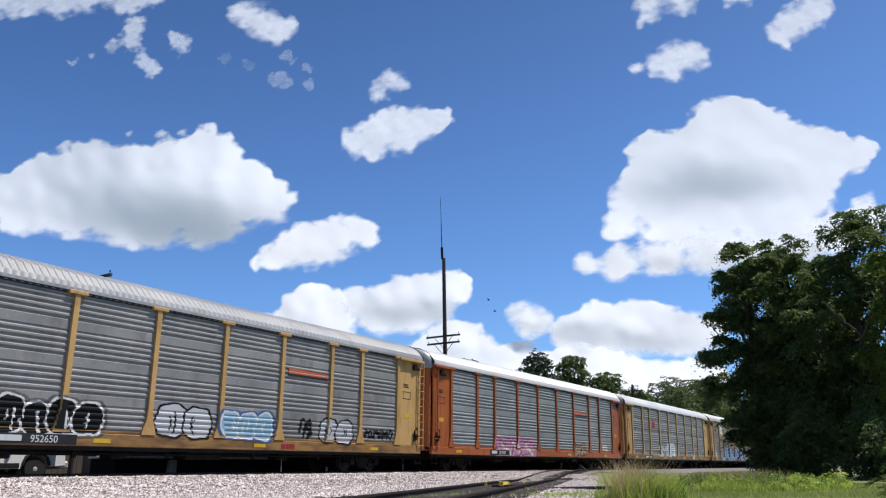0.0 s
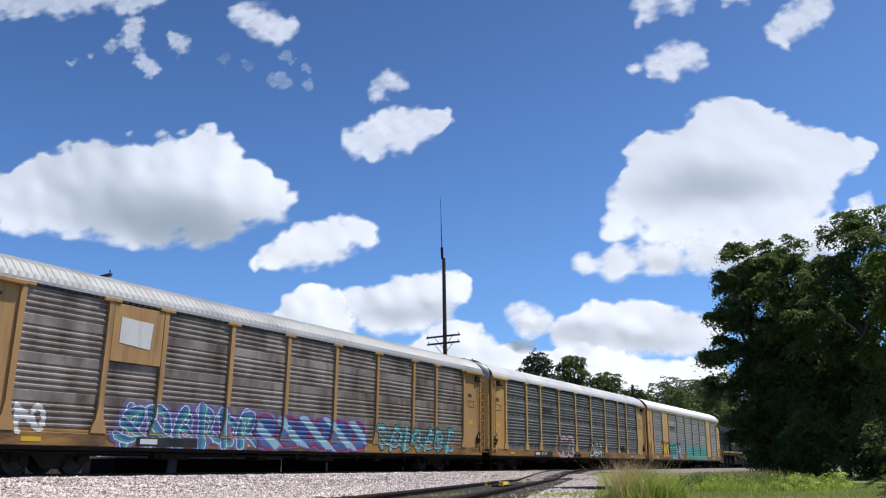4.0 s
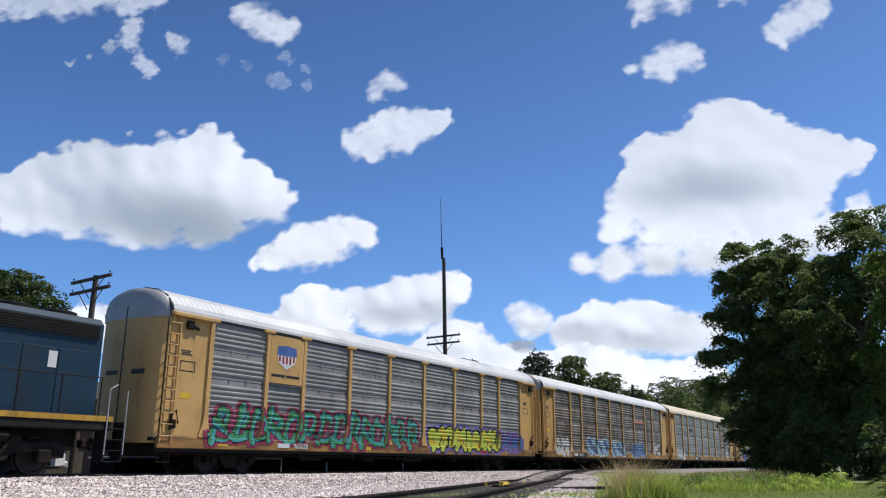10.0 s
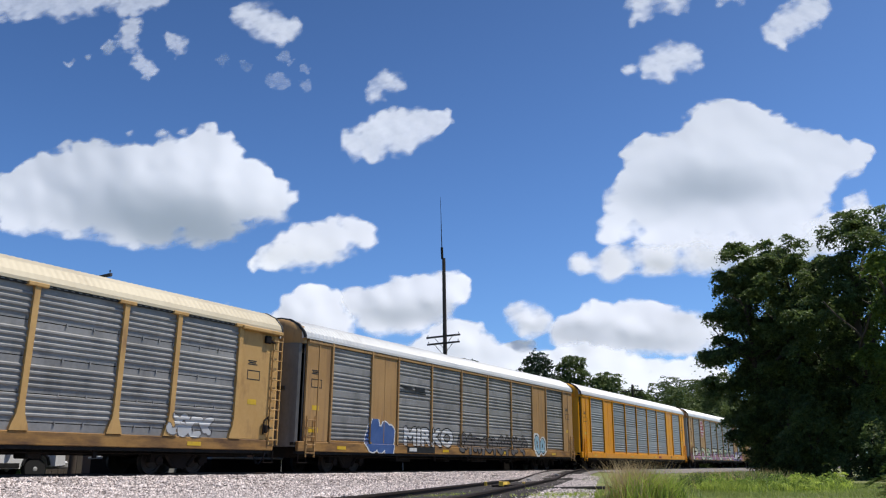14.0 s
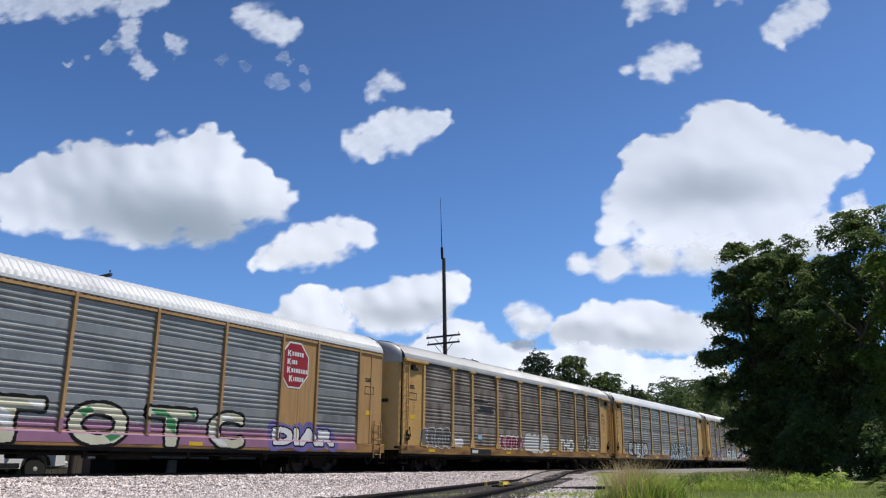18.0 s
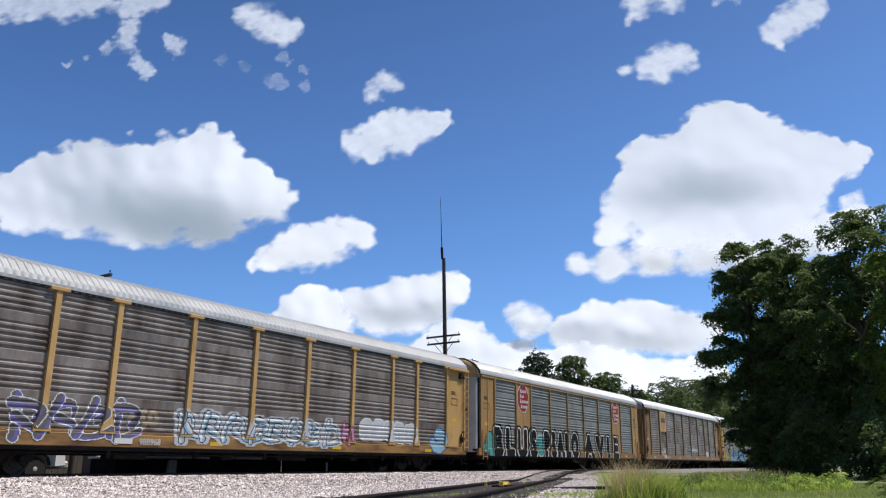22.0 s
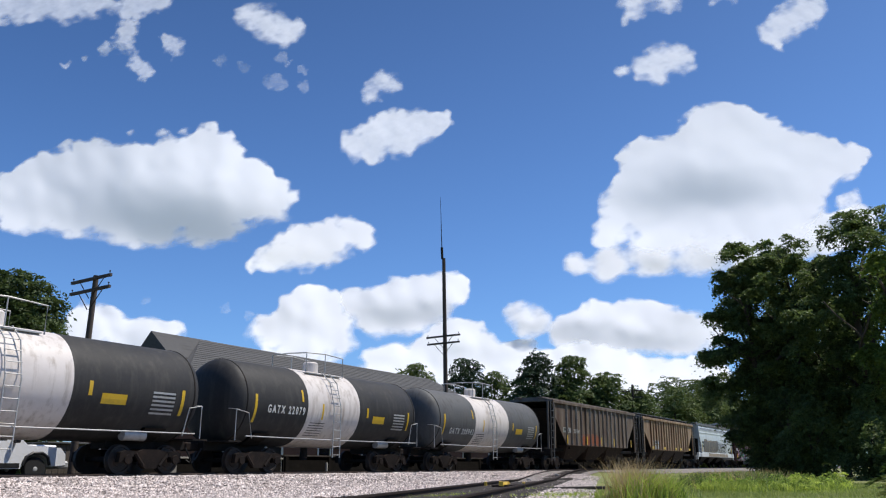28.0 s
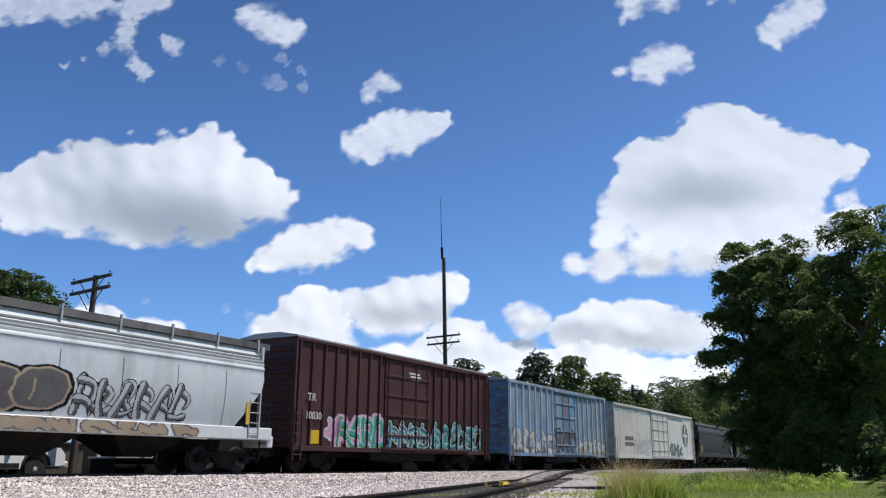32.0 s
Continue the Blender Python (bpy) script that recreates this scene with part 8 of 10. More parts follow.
def tank_car(place, L, band, label, text=None, paint=None):
    c = thing("tank_car", label, "tank car", "tank cars of the train")
    a, b, R, z = 0.58, L - 0.58, 1.50, 2.42
    head = [(0.0, 0.02), (0.03, 0.5), (0.1, 0.95), (0.22, 1.25), (0.36, 1.41), (0.48, 1.48), (0.58, R)]
    prof = [(a + s, r) for s, r in head]
    part("tank_left", Build().spin(prof + [(band[0], R)], (0, 0, z), "x", 48), paint or M_TANK, c, "painted tank shell")
    part("tank_band", Build().spin([(band[0], R + 0.004), (band[1], R + 0.004)], (0, 0, z), "x", 48), M_TANK_BAND, c, "white painted band round the tank")
    part("tank_right", Build().spin([(band[1], R)] + [(b - s, r) for s, r in reversed(head)], (0, 0, z), "x", 48), paint or M_TANK, c, "painted tank shell")
    for x, d in ((a + 0.585, -1), (b - 0.585, 1)):
        part("head_rim", Build().spin([(-0.02, R + 0.002), (-0.02, R + 0.012), (0.02, R + 0.012), (0.02, R + 0.002)], (x, 0, z), "x", 48), M_BLACK, c, "dark weld rim of the tank head")
    m = (band[0] + band[1]) / 2
    for x in (0.4, L - 3.4):
        part("stub_sill", Build().box(x, x + 3.0, -0.35, 0.35, 0.72, 1.05, 0.02), M_BLACK, c, "black stub sill")
    for x in (2.3, L - 2.3):
        part("saddle", Build().prism([(-1.2, 1.35), (-0.6, 0.95), (0.6, 0.95), (1.2, 1.35), (0.9, 1.1), (-0.9, 1.1)], "x", x - 0.4, x + 0.4), M_BLACK, c, "black tank saddle")
        freight_truck(c, x, 0.42, 0.88)
    for x in (0.75, L - 0.75):
        part("end_platform", Build().box(x - 0.3, x + 0.3, -1.45, 1.45, 1.02, 1.07), M_BLACK, c)
        handrail(c, [(x, -1.42, 1.05), (x, -1.42, 2.1), (x, -0.9, 2.15)], 0.02, M_STEEL)
        handrail(c, [(x, -1.42, 2.1), (x + (0.55 if x < 2 else -0.55), -1.46, 2.0), (x + (0.75 if x < 2 else -0.75), -1.46, 1.15)], 0.02, M_STEEL)
    handrail(c, [(1.1, -1.56, 1.22), (L / 2, -1.56, 1.20), (L - 1.1, -1.56, 1.22)], 0.022, M_STEEL, "pale side rail under the tank")
    part("manway", Build().spin([(0, 0.31), (0.38, 0.31), (0.44, 0.24), (0.46, 0.0)], (m + 0.15, 0, z + R - 0.04), "z", 20), M_TANK_BAND, c, "white manway dome")
    for y in (-0.85, 0.5):
        part("top_platform", Build().box(m - 1.1, m + 1.1, y, y + 0.35, z + R - 0.18, z + R - 0.14), M_STEEL, c, "pale top platform")
    for y in (-0.88, 0.88):
        handrail(c, [(m - 1.15, y, z + R - 0.2), (m - 1.15, y, z + R + 0.6), (m, y, z + R + 0.66), (m + 1.15, y, z + R + 0.6), (m + 1.15, y, z + R - 0.2)], 0.024, M_STEEL, "pale platform railing")
        part("railing_post", Build().tube([(m, y, z + R - 0.2), (m, y, z + R + 0.66)], 0.02, 6), M_STEEL, c)
    handrail(c, [(m - 1.15, -0.88, z + R + 0.6), (m - 1.2, 0, z + R + 0.62), (m - 1.15, 0.88, z + R + 0.6)], 0.024, M_STEEL, "pale platform railing")
    lad = part("ladder", Build().tube([(m - 0.22, -0.9, z + R - 0.1), (m - 0.22, -1.35, z + 1.0), (m - 0.22, -1.62, z), (m - 0.22, -1.62, 0.55)], 0.022, 6).tube([(m + 0.22, -0.9, z + R - 0.1), (m + 0.22, -1.35, z + 1.0), (m + 0.22, -1.62, z), (m + 0.22, -1.62, 0.55)], 0.022, 6), M_STEEL, c, "pale steel ladder")
    rung = shared("tank_rung", lambda: Build().tube([(-0.22, 0, 0), (0.22, 0, 0)], 0.016, 6).mesh("rung"))
    for i in range(11):
        zz = 0.65 + i * 0.31
        y = -1.62 if zz < z else -1.62 + (zz - z) ** 2 * 0.33
        part("rung", rung, M_STEEL, lad, at=(m, y, zz))

    def on_shell(x, zz, w, h, mat, name, lab, off=0.0):
        ang = math.asin(max(-1, min(1, (zz - z) / R)))
        q = Build()
        n = max(2, int(h / 0.12))
        for k in range(n + 1):
            t = ang + (k / n) * h / R
            for xx in (x, x + w):
                q.v.append((xx, -(R + 0.008 + off) * math.cos(t), z + (R + 0.008 + off) * math.sin(t)))
        q.f = [(2 * k, 2 * k + 1, 2 * k + 3, 2 * k + 2) for k in range(n)]
        return part(name, q.mesh(name, False), mat, c, lab)

    on_shell(a + 0.95, 1.7, 0.12, 1.0, M_MARK, "reflector", "yellow reflector strip")
    on_shell(band[0] - 0.35, 2.55, 0.1, 0.45, M_MARK, "reflector", "yellow reflector strip")
    on_shell(band[0] + 0.85, 1.95, 0.1, 0.6, M_MARK, "reflector", "yellow reflector strip")
    on_shell(band[1] + 0.5, 2.15, 0.12, 0.4, M_MARK, "reflector", "yellow reflector strip")
    on_shell(b - 1.1, 1.75, 0.12, 0.8, M_MARK, "reflector", "yellow reflector strip")
    on_shell(band[1] + 0.95, 1.95, 0.85, 0.3, M_MARK, "warning_plate", "yellow warning plate")
    for i in range(6):
        on_shell(b - 2.2, 1.75 + i * 0.12, 0.85, 0.06, M_STEEL, "data_line", "pale block of small print")
        on_shell(band[0] + 0.25, 1.35 + i * 0.09, 0.9, 0.03, M_TANK, "data_line", "dark small print")
    if text:
        me = lettering(" ".join(text[0]), text[4], 0.012)
        co = np.empty(len(me.vertices) * 3)
        me.vertices.foreach_get("co", co)
        co = co.reshape(-1, 3)
        co[:, 0] = text[1] + (co[:, 0] - co[:, 0].min()) / np.ptp(co[:, 0]) * (text[2] - text[1])
        co[:, 2] += text[3]
        co[:, 1] = -np.sqrt(R * R - (co[:, 2] - z) ** 2) - 0.010 + co[:, 1]
        me.vertices.foreach_set("co", co.ravel())
        part("lettering", me, M_WHITE, c, f"pale lettering {text[0]}")
    part("outlet", Build().spin([(0, 0.16), (0.5, 0.14)], (m, 0, 0.45), "z", 12), M_BLACK, c, "black bottom outlet")
    part("brake_cylinder", Build().spin([(-0.4, 0.16), (0.4, 0.16)], (L - 2.9, -0.9, 1.12), "x", 12), M_STEEL, c, "pale brake cylinder")
    coupler(c, 0.12, -1)
    coupler(c, L - 0.12, 1)
    PLACES.append((c, place))


class FlatSide:
    """A plain side for paint: at depth y, between given limits; ribs stand proud."""

    def __init__(self, y, x0, x1, z0, z1, ribs=(), proud=0.0, curve=None):
        self.y, self.lim, self.ribs, self.proud, self.curve = y, (x0, x1, z0, z1), ribs, proud, curve

    def levels(self, a, b):
        n = max(2, round((b - a) / 0.045))
        return [a + (b - a) * i / n for i in range(n + 1)]

    def depth(self, x, z):
        if self.curve:
            return self.curve(z)
        return self.y - (self.proud if any(abs(x - r) < 0.07 for r in self.ribs) else 0.0)

    def covers(self, a, c, p, q):
        x0, x1, z0, z1 = self.lim
        return a > x0 and c < x1 and p > z0 and q < z1


def hopper_base(c, L, sill_mat, z_top):
    part("side_sill", Build().box(0.7, L - 0.7, -1.0, -0.88, 1.12, 1.32, 0.02).box(0.7, L - 0.7, 0.88, 1.0, 1.12, 1.32, 0.02) if sill_mat is None else Build().box(0.6, L - 0.6, -1.56, -1.36, 1.10, 1.52, 0.03).box(0.6, L - 0.6, 1.36, 1.56, 1.10, 1.52, 0.03), sill_mat or M_BLACK, c)
    for x in (0.45, L - 0.75):
        part("end_sill", Build().box(x, x + 0.3, -1.5, 1.5, 0.85, 1.25, 0.03), sill_mat or M_BLACK, c)
    for x in (0.3, L - 4.0):
        part("stub_sill", Build().box(x, x + 3.7, -0.32, 0.32, 0.7, 1.1), M_BLACK, c, "black stub sill")
    for x in (2.3, L - 2.3):
        freight_truck(c, x, 0.42, 0.88)
    for x, y in ((1.3, 4.0), (L - 1.3, L - 4.0)):
        part("slope_sheet", Build().add([(x, -1.4, z_top - 0.4), (x, 1.4, z_top - 0.4), (y, 1.4, 1.3), (y, -1.4, 1.3)], [(0, 1, 2, 3)]).mesh("slope_sheet", False), M_BLACK, c, "dark slope sheet")
    coupler(c, 0.12, -1)
    coupler(c, L - 0.12, 1)


def end_ladders(c, L, z_top, mat, wide=0.42):
    for x0 in (0.62, L - 0.62 - wide):
        ladder(c, x0, x0 + wide, 0.5, z_top, -1.52, 9, mat)
    for x in (0.7, L - 0.7):
        for y in (-1.3, 1.3):
            part("end_post", Build().box(x - 0.05, x + 0.05, y - 0.05, y + 0.05, 1.2, z_top), mat, c)


def ribbed_hopper(place, L, paint, label, bays, marks, tall=4.15):
    """A covered hopper with outside posts, slope ends and discharge gates."""
    c = thing("hopper_car", label, "hopper car", "hopper cars of the train")
    hopper_base(c, L, None, tall)
    side = [(1.25, tall), (L - 1.25, tall), (L - 1.25, tall - 0.75), (L - 3.3, 1.52), (3.3, 1.52), (1.25, tall - 0.75)]
    for y in (-1.46, 1.42):
        part("side_sheet", Build().prism(side, "y", y, y + 0.04), paint, c)
    part("roof_sheet", Build().prism([(-1.5, tall), (-1.5, tall + 0.08), (-0.7, tall + 0.26), (0.7, tall + 0.26), (1.5, tall + 0.08), (1.5, tall)], "x", 0.95, L - 0.95), M_HOP_DARK, c, "grimy roof sheet")
    part("top_chord", Build().box(0.95, L - 0.95, -1.56, -1.45, tall - 0.10, tall + 0.10, 0.02), paint, c)
    n = bays
    rib = shared(("hop_rib", tall), lambda: Build().prism([(-0.07, -1.462), (-0.035, -1.56), (0.035, -1.56), (0.07, -1.462)], "z", 1.53, tall - 0.1).mesh("side_rib"))
    for i in range(n):
        part("side_rib", rib, paint if marks != "tall" or i in (1, 4, 12) else M_HOP_RIB, c, at=(3.25 + (L - 6.5) * i / (n - 1), 0, 0))
    for x in (1.3, L - 1.3):
        part("corner_post", Build().box(x - 0.06, x + 0.06, -1.52, -1.45, 1.3, tall), paint, c)
    k = 3
    w = (L - 7.0) / k
    for i in range(k):
        x0 = 3.5 + i * w
        part("hopper_bay", Build().add([(x0, -1.4, 1.51), (x0 + w, -1.4, 1.51), (x0 + w, 1.4, 1.51), (x0, 1.4, 1.51), (x0 + w * 0.22, -0.75, 0.62), (x0 + w * 0.78, -0.75, 0.62), (x0 + w * 0.78, 0.75, 0.62), (x0 + w * 0.22, 0.75, 0.62)],
                                        [(0, 1, 5, 4), (1, 2, 6, 5), (2, 3, 7, 6), (3, 0, 4, 7), (4, 5, 6, 7)]).mesh("hopper_bay", False), M_HOP_UNDER, c, "dark tapering discharge bay")
        part("gate", Build().box(x0 + w * 0.3, x0 + w * 0.7, -0.75, 0.75, 0.45, 0.62, 0.02), M_TRUCKS, c, "dusty discharge gate")
    up = 0.22 if marks == "tall" else 0.36
    for y in (-0.95, 0.6):
        part("running_board", Build().box(0.7, L - 0.7, y, y + 0.35, tall + up, tall + up + 0.05), M_HOP_RIB if marks == "tall" else M_HOP_DARK, c, "grimy roof walkway")
    for i in range(12):
        x = 1.2 + (L - 2.4) * i / 11
        part("walkway_bracket", shared(("wbr", tall), lambda: Build().box(-0.03, 0.03, -0.95, 0.95, tall + 0.12, tall + up).mesh("walkway_bracket")), M_HOP_DARK, c, at=(x, 0, 0))
    end_ladders(c, L, tall, M_HOP_DARK)
    if marks == "tall":
        for x in (3.1, 6.60, 9.45, 12.12, 16.1):
            part("reflector", Build().box(x, x + 0.13, -1.577, -1.562, 1.60, 2.15), M_MARK, c, "yellow reflector strip")
    else:
        for x in (3.2, 6.74, 10.42, 12.12, 15.24):
            part("reflector", Build().box(x, x + 0.53, -1.575, -1.561, 1.60, 1.80), M_MARK, c, "yellow reflector plate")
    PLACES.append((c, place))
    ribs = [3.25 + (L - 6.5) * i / (n - 1) for i in range(n)]
    return c, FlatSide(-1.46, 3.2, L - 3.2, 1.53, tall - 0.2, ribs, 0.1)


def curve_side(z):
    """Depth of the smooth-sided hopper's side at height z."""
    s = (z - 2.75) / 1.35
    return -1.60 + 0.16 * s * s + (0.30 * max(0.0, (z - 3.75)) ** 1.2)


def smooth_hopper(place, L, paint, label, sill, tall=4.2):
    c = thing("hopper_car", label, "hopper car", "hopper cars of the train")
    hopper_base(c, L, sill, tall)
    zs = [1.53, 1.7, 1.95, 2.2, 2.5, 2.8, 3.1, 3.3, 3.45, 3.5, 3.55, 3.6, 3.68, 3.72, 3.78, 3.84, 3.9, 4.05, 4.2]
    for sg in (1, -1):
        b = Build()
        for z in zs:
            d = curve_side(z) - (0.03 if z in (3.5, 3.55, 3.68, 3.72, 3.84) else 0)
            left = 1.2 + max(0.0, (2.9 - z)) * 0.85 if z < 2.9 else 1.2
            b.v += [(left, d * sg, z), (L - left, d * sg, z)]
        b.f = [(2 * i, 2 * i + 1, 2 * i + 3, 2 * i + 2) for i in range(len(zs) - 1)]
        part("side_sheet", b, paint, c)
    for i in range(7):
        x = 3.0 + (L - 6.0) * i / 6
        q = Build()
        for z in zs[:8]:
            q.v += [(x - 0.012, curve_side(z) - 0.006, z), (x + 0.012, curve_side(z) - 0.006, z)]
        q.f = [(2 * k, 2 * k + 1, 2 * k + 3, 2 * k + 2) for k in range(7)]
        part("weld_seam", q.mesh("weld_seam", False), M_HOP_DARK, c, "grimy weld seam")
    # flat dark strips that paint the shade of three grooves under the eave
    for z in (3.72, 3.84, 3.96):
        q = Build()
        q.v = [(1.22, curve_side(z) - 0.034, z), (L - 1.22, curve_side(z) - 0.034, z), (L - 1.22, curve_side(z + 0.05) - 0.034, z + 0.05), (1.22, curve_side(z + 0.05) - 0.034, z + 0.05)]
        q.f = [(0, 1, 2, 3)]
        part("side_groove", q.mesh("side_groove", False), M_HOP_DARK, c, "dark strip painted as the shade of a groove")
    part("roof_sheet", Build().prism([(-1.38, 4.19), (-1.0, 4.34), (1.0, 4.34), (1.38, 4.19)], "x", 0.9, L - 0.9), paint, c)
    part("end_sheet", Build().add([(1.2, -1.55, 2.9), (1.2, -1.38, 4.19), (1.2, 1.38, 4.19), (1.2, 1.55, 2.9), (L - 1.2, -1.55, 2.9), (L - 1.2, -1.38, 4.19), (L - 1.2, 1.38, 4.19), (L - 1.2, 1.55, 2.9)], [(0, 1, 2, 3), (7, 6, 5, 4)]).mesh("end_sheet", False), paint, c)
    for i in range(3):
        w = (L - 7.0) / 3
        x0 = 3.5 + i * w
        part("hopper_bay", Build().add([(x0, -1.35, 1.5), (x0 + w, -1.35, 1.5), (x0 + w, 1.35, 1.5), (x0, 1.35, 1.5), (x0 + w * 0.36, -0.5, 0.5), (x0 + w * 0.64, -0.5, 0.5), (x0 + w * 0.64, 0.5, 0.5), (x0 + w * 0.36, 0.5, 0.5)],
                                        [(0, 1, 5, 4), (1, 2, 6, 5), (2, 3, 7, 6), (3, 0, 4, 7), (4, 5, 6, 7)]).mesh("hopper_bay", False), M_BLACK, c, "dark discharge bay")
    for y in (-1.35, 0.9):
        part("running_board", Build().box(0.8, L - 0.8, y, y + 0.45, 4.40, 4.44), M_HOP_DARK, c, "grated roof walkway")
    part("walkway_edge", Build().box(0.8, L - 0.8, -1.40, -1.355, 4.24, 4.46), M_HOP_DARK, c, "dark grated walkway edge")
    for i in range(9):
        x = 1.4 + (L - 2.8) * i / 8
        part("walkway_bracket", shared("sbr", lambda: Build().box(-0.035, 0.035, -1.425, -1.36, 4.12, 4.56).tube([(0.0, -1.35, 4.18), (-0.35, -1.1, 4.46)], 0.02, 6).mesh("walkway_bracket")), M_STEEL, c, at=(x, 0, 0))
    for x, d in ((1.24, 1), (L - 1.24, -1)):
        part("end_post", Build().box(x - 0.05, x + 0.05, -1.52, -1.42, 1.2, 4.3, 0.01), paint, c, "pale corner post")
        part("end_post", Build().box(x - 0.05, x + 0.05, 1.42, 1.52, 1.2, 4.3, 0.01), paint, c)
        ladder(c, min(x + d * 0.08, x + d * 0.56), max(x + d * 0.08, x + d * 0.56), 1.15, 2.85, -1.56, 5, M_STEEL)
        ladder(c, min(x - d * 0.6, x - d * 0.2), max(x - d * 0.6, x - d * 0.2), 0.5, 2.5, -1.40, 6, M_TRUCKS)
    for x in (2.25, L - 1.9):
        part("reflector", Build().box(x - 0.07, x + 0.07, -1.60, -1.58, 1.6, 2.35), M_MARK, c, "yellow reflector strip")
    PLACES.append((c, place))
    return c, FlatSide(0, 2.2, L - 2.2, 1.56, 3.45, curve=curve_side)


def boxcar(place, L, paint, label, ribs, door, tall=5.02, low=0.90, plain=False, post=None):
    """A boxcar with outside posts or plain sides, corrugated ends and a sliding door."""
    c = thing("boxcar", label, "boxcar", "boxcars of the train")
    x0, x1 = 0.85, L - 0.85
    part("body", Build().box(x0 + 0.12, x1 - 0.12, -1.46, 1.46, low, tall - 0.06, 0.02), paint, c)
    part("roof", Build().prism([(-1.53, tall - 0.06), (-1.53, tall), (-0.6, tall + 0.16), (0.6, tall + 0.16), (1.53, tall), (1.53, tall - 0.06)], "x", x0, x1), M_ROOF_GREY, c, "pale galvanised roof")
    part("side_sill", Build().box(x0, x1, -1.53, -1.44, low - 0.12, low + 0.06, 0.01).box(x0, x1, 1.44, 1.53, low - 0.12, low + 0.06, 0.01), paint, c)
    part("top_chord", Build().box(x0, x1, -1.55, -1.461, tall - 0.18, tall - 0.062, 0.01), paint, c)
    rib = shared(("box_rib", tall), lambda: Build().prism([(-0.055, -1.461), (-0.04, -1.54), (0.04, -1.54), (0.055, -1.461)], "z", low + 0.062, tall - 0.181).mesh("side_post"))
    places = []
    if not plain:
        for i in range(ribs):
            x = x0 + 0.25 + (x1 - x0 - 0.5) * i / (ribs - 1)
            if door[0] - 0.15 < x < door[1] + 0.15:
                continue
            places.append(x)
            part("side_post", rib, post or paint, c, at=(x, 0, 0))
    for x in (x0, x1 - 0.12):
        part("corner_post", Build().box(x, x + 0.12, -1.53, -1.40, low, tall - 0.07, 0.01).box(x, x + 0.12, 1.40, 1.53, low, tall - 0.07, 0.01), paint, c)
    for i in range(9):
        z = low + 0.25 + i * 0.42
        for x in (x0 + 0.12, x1 - 0.12):
            part("end_rib", shared("end_rib", lambda: Build().tube([(0, -1.38, 0), (0, 1.38, 0)], 0.10, 8).mesh("end_rib")), paint, c, at=(x, 0, z))
    d = part("door", Build().box(door[0], door[1], -1.52, -1.462, low + 0.12, tall - 0.25, 0.01), paint, c, "sliding side door")
    dw = door[1] - door[0]
    for i in range(4):
        z = low + 0.55 + i * 0.85
        part("door_bar", Build().box(door[0] + 0.05, door[1] - 0.05, -1.56, -1.521, z, z + 0.09, 0.01), paint, d)
    for f in (0.05, 0.36, 0.66, 0.93):
        x = door[0] + dw * f
        part("lock_rod", Build().tube([(x, -1.56, low + 0.2), (x, -1.56, tall - 0.35)], 0.025, 6), paint, d)
    part("door_track", Build().box(door[0] - 0.2, min(x1, door[1] + dw), -1.60, -1.50, low + 0.0, low + 0.10).box(door[0] - 0.2, min(x1, door[1] + dw), -1.60, -1.552, tall - 0.24, tall - 0.16), paint, c)
    ladder(c, x0 + 0.02, x0 + 0.46, 0.45, 2.3, -1.57, 5, paint)
    ladder(c, x1 - 0.46, x1 - 0.02, 0.45, tall - 0.3, -1.57, 11, paint)
    part("centre_sill", Build().box(0.4, L - 0.4, -0.35, 0.35, 0.55, 0.85), M_BLACK, c, "black centre sill")
    part("cushion_box", Build().box(L / 2 - 2.6, L / 2 + 2.6, -1.35, -1.25, 0.45, low - 0.12).box(L / 2 - 1.0, L / 2 + 0.8, -1.1, -0.5, 0.35, 0.7), M_BLACK, c, "dark underframe gear")
    for x in (2.9, L - 2.9):
        freight_truck(c, x, 0.42, 0.88)
    coupler(c, 0.12, -1)
    coupler(c, L - 0.12, 1)
    PLACES.append((c, place))
    return c, FlatSide(-1.46, x0 + 0.1, x1 - 0.1, low + 0.05, tall - 0.3, places, 0.082)


# ---- the train, from its head ----
W = M_WHITE


def number_plate(car, x, text, width=2.3, plate=True, ink=None):
    """A stencilled car number on the sill; the code before it is a plain bar."""
    if plate:
        part("number_panel", Build().box(x - 0.15, x + width, -1.592, -1.584, 0.80, 1.06), M_INK, car, "black number panel")
    part("mark_bar", Build().box(x, x + 0.62, -1.600, -1.594, 0.86, 1.01), ink or W, car, "pale stencilled bar")
    if text:
        write(text, 0.19, x + 0.85, -1.599, 0.84, ink or W, car, f"stencilled car number {text}")


def fleet_mark(car, x):
    part("mark_bar", Build().box(x, x + 0.2, -1.592, -1.584, 0.84, 1.0).box(x + 0.24, x + 0.44, -1.592, -1.584, 0.84, 1.0).box(x + 0.48, x + 0.7, -1.592, -1.584, 0.84, 1.0), M_RED, car, "dull red sill mark")


def red_flash(car, x):
    part("flash", Build().prism([(x, 3.52), (x + 2.3, 3.52), (x + 2.3, 3.66), (x, 3.72)], "y", -1.555, -1.546), M_FLASH, car, "orange-red striped flash on the panels")
    part("flash_line", Build().box(x, x + 2.3, -1.558, -1.5555, 3.575, 3.60), M_BOX_WHITE, car, "pale line along the flash")
    part("flash_edge", Build().box(x, x + 2.3, -1.553, -1.546, 3.44, 3.51), M_INK, car, "black edge of the flash")


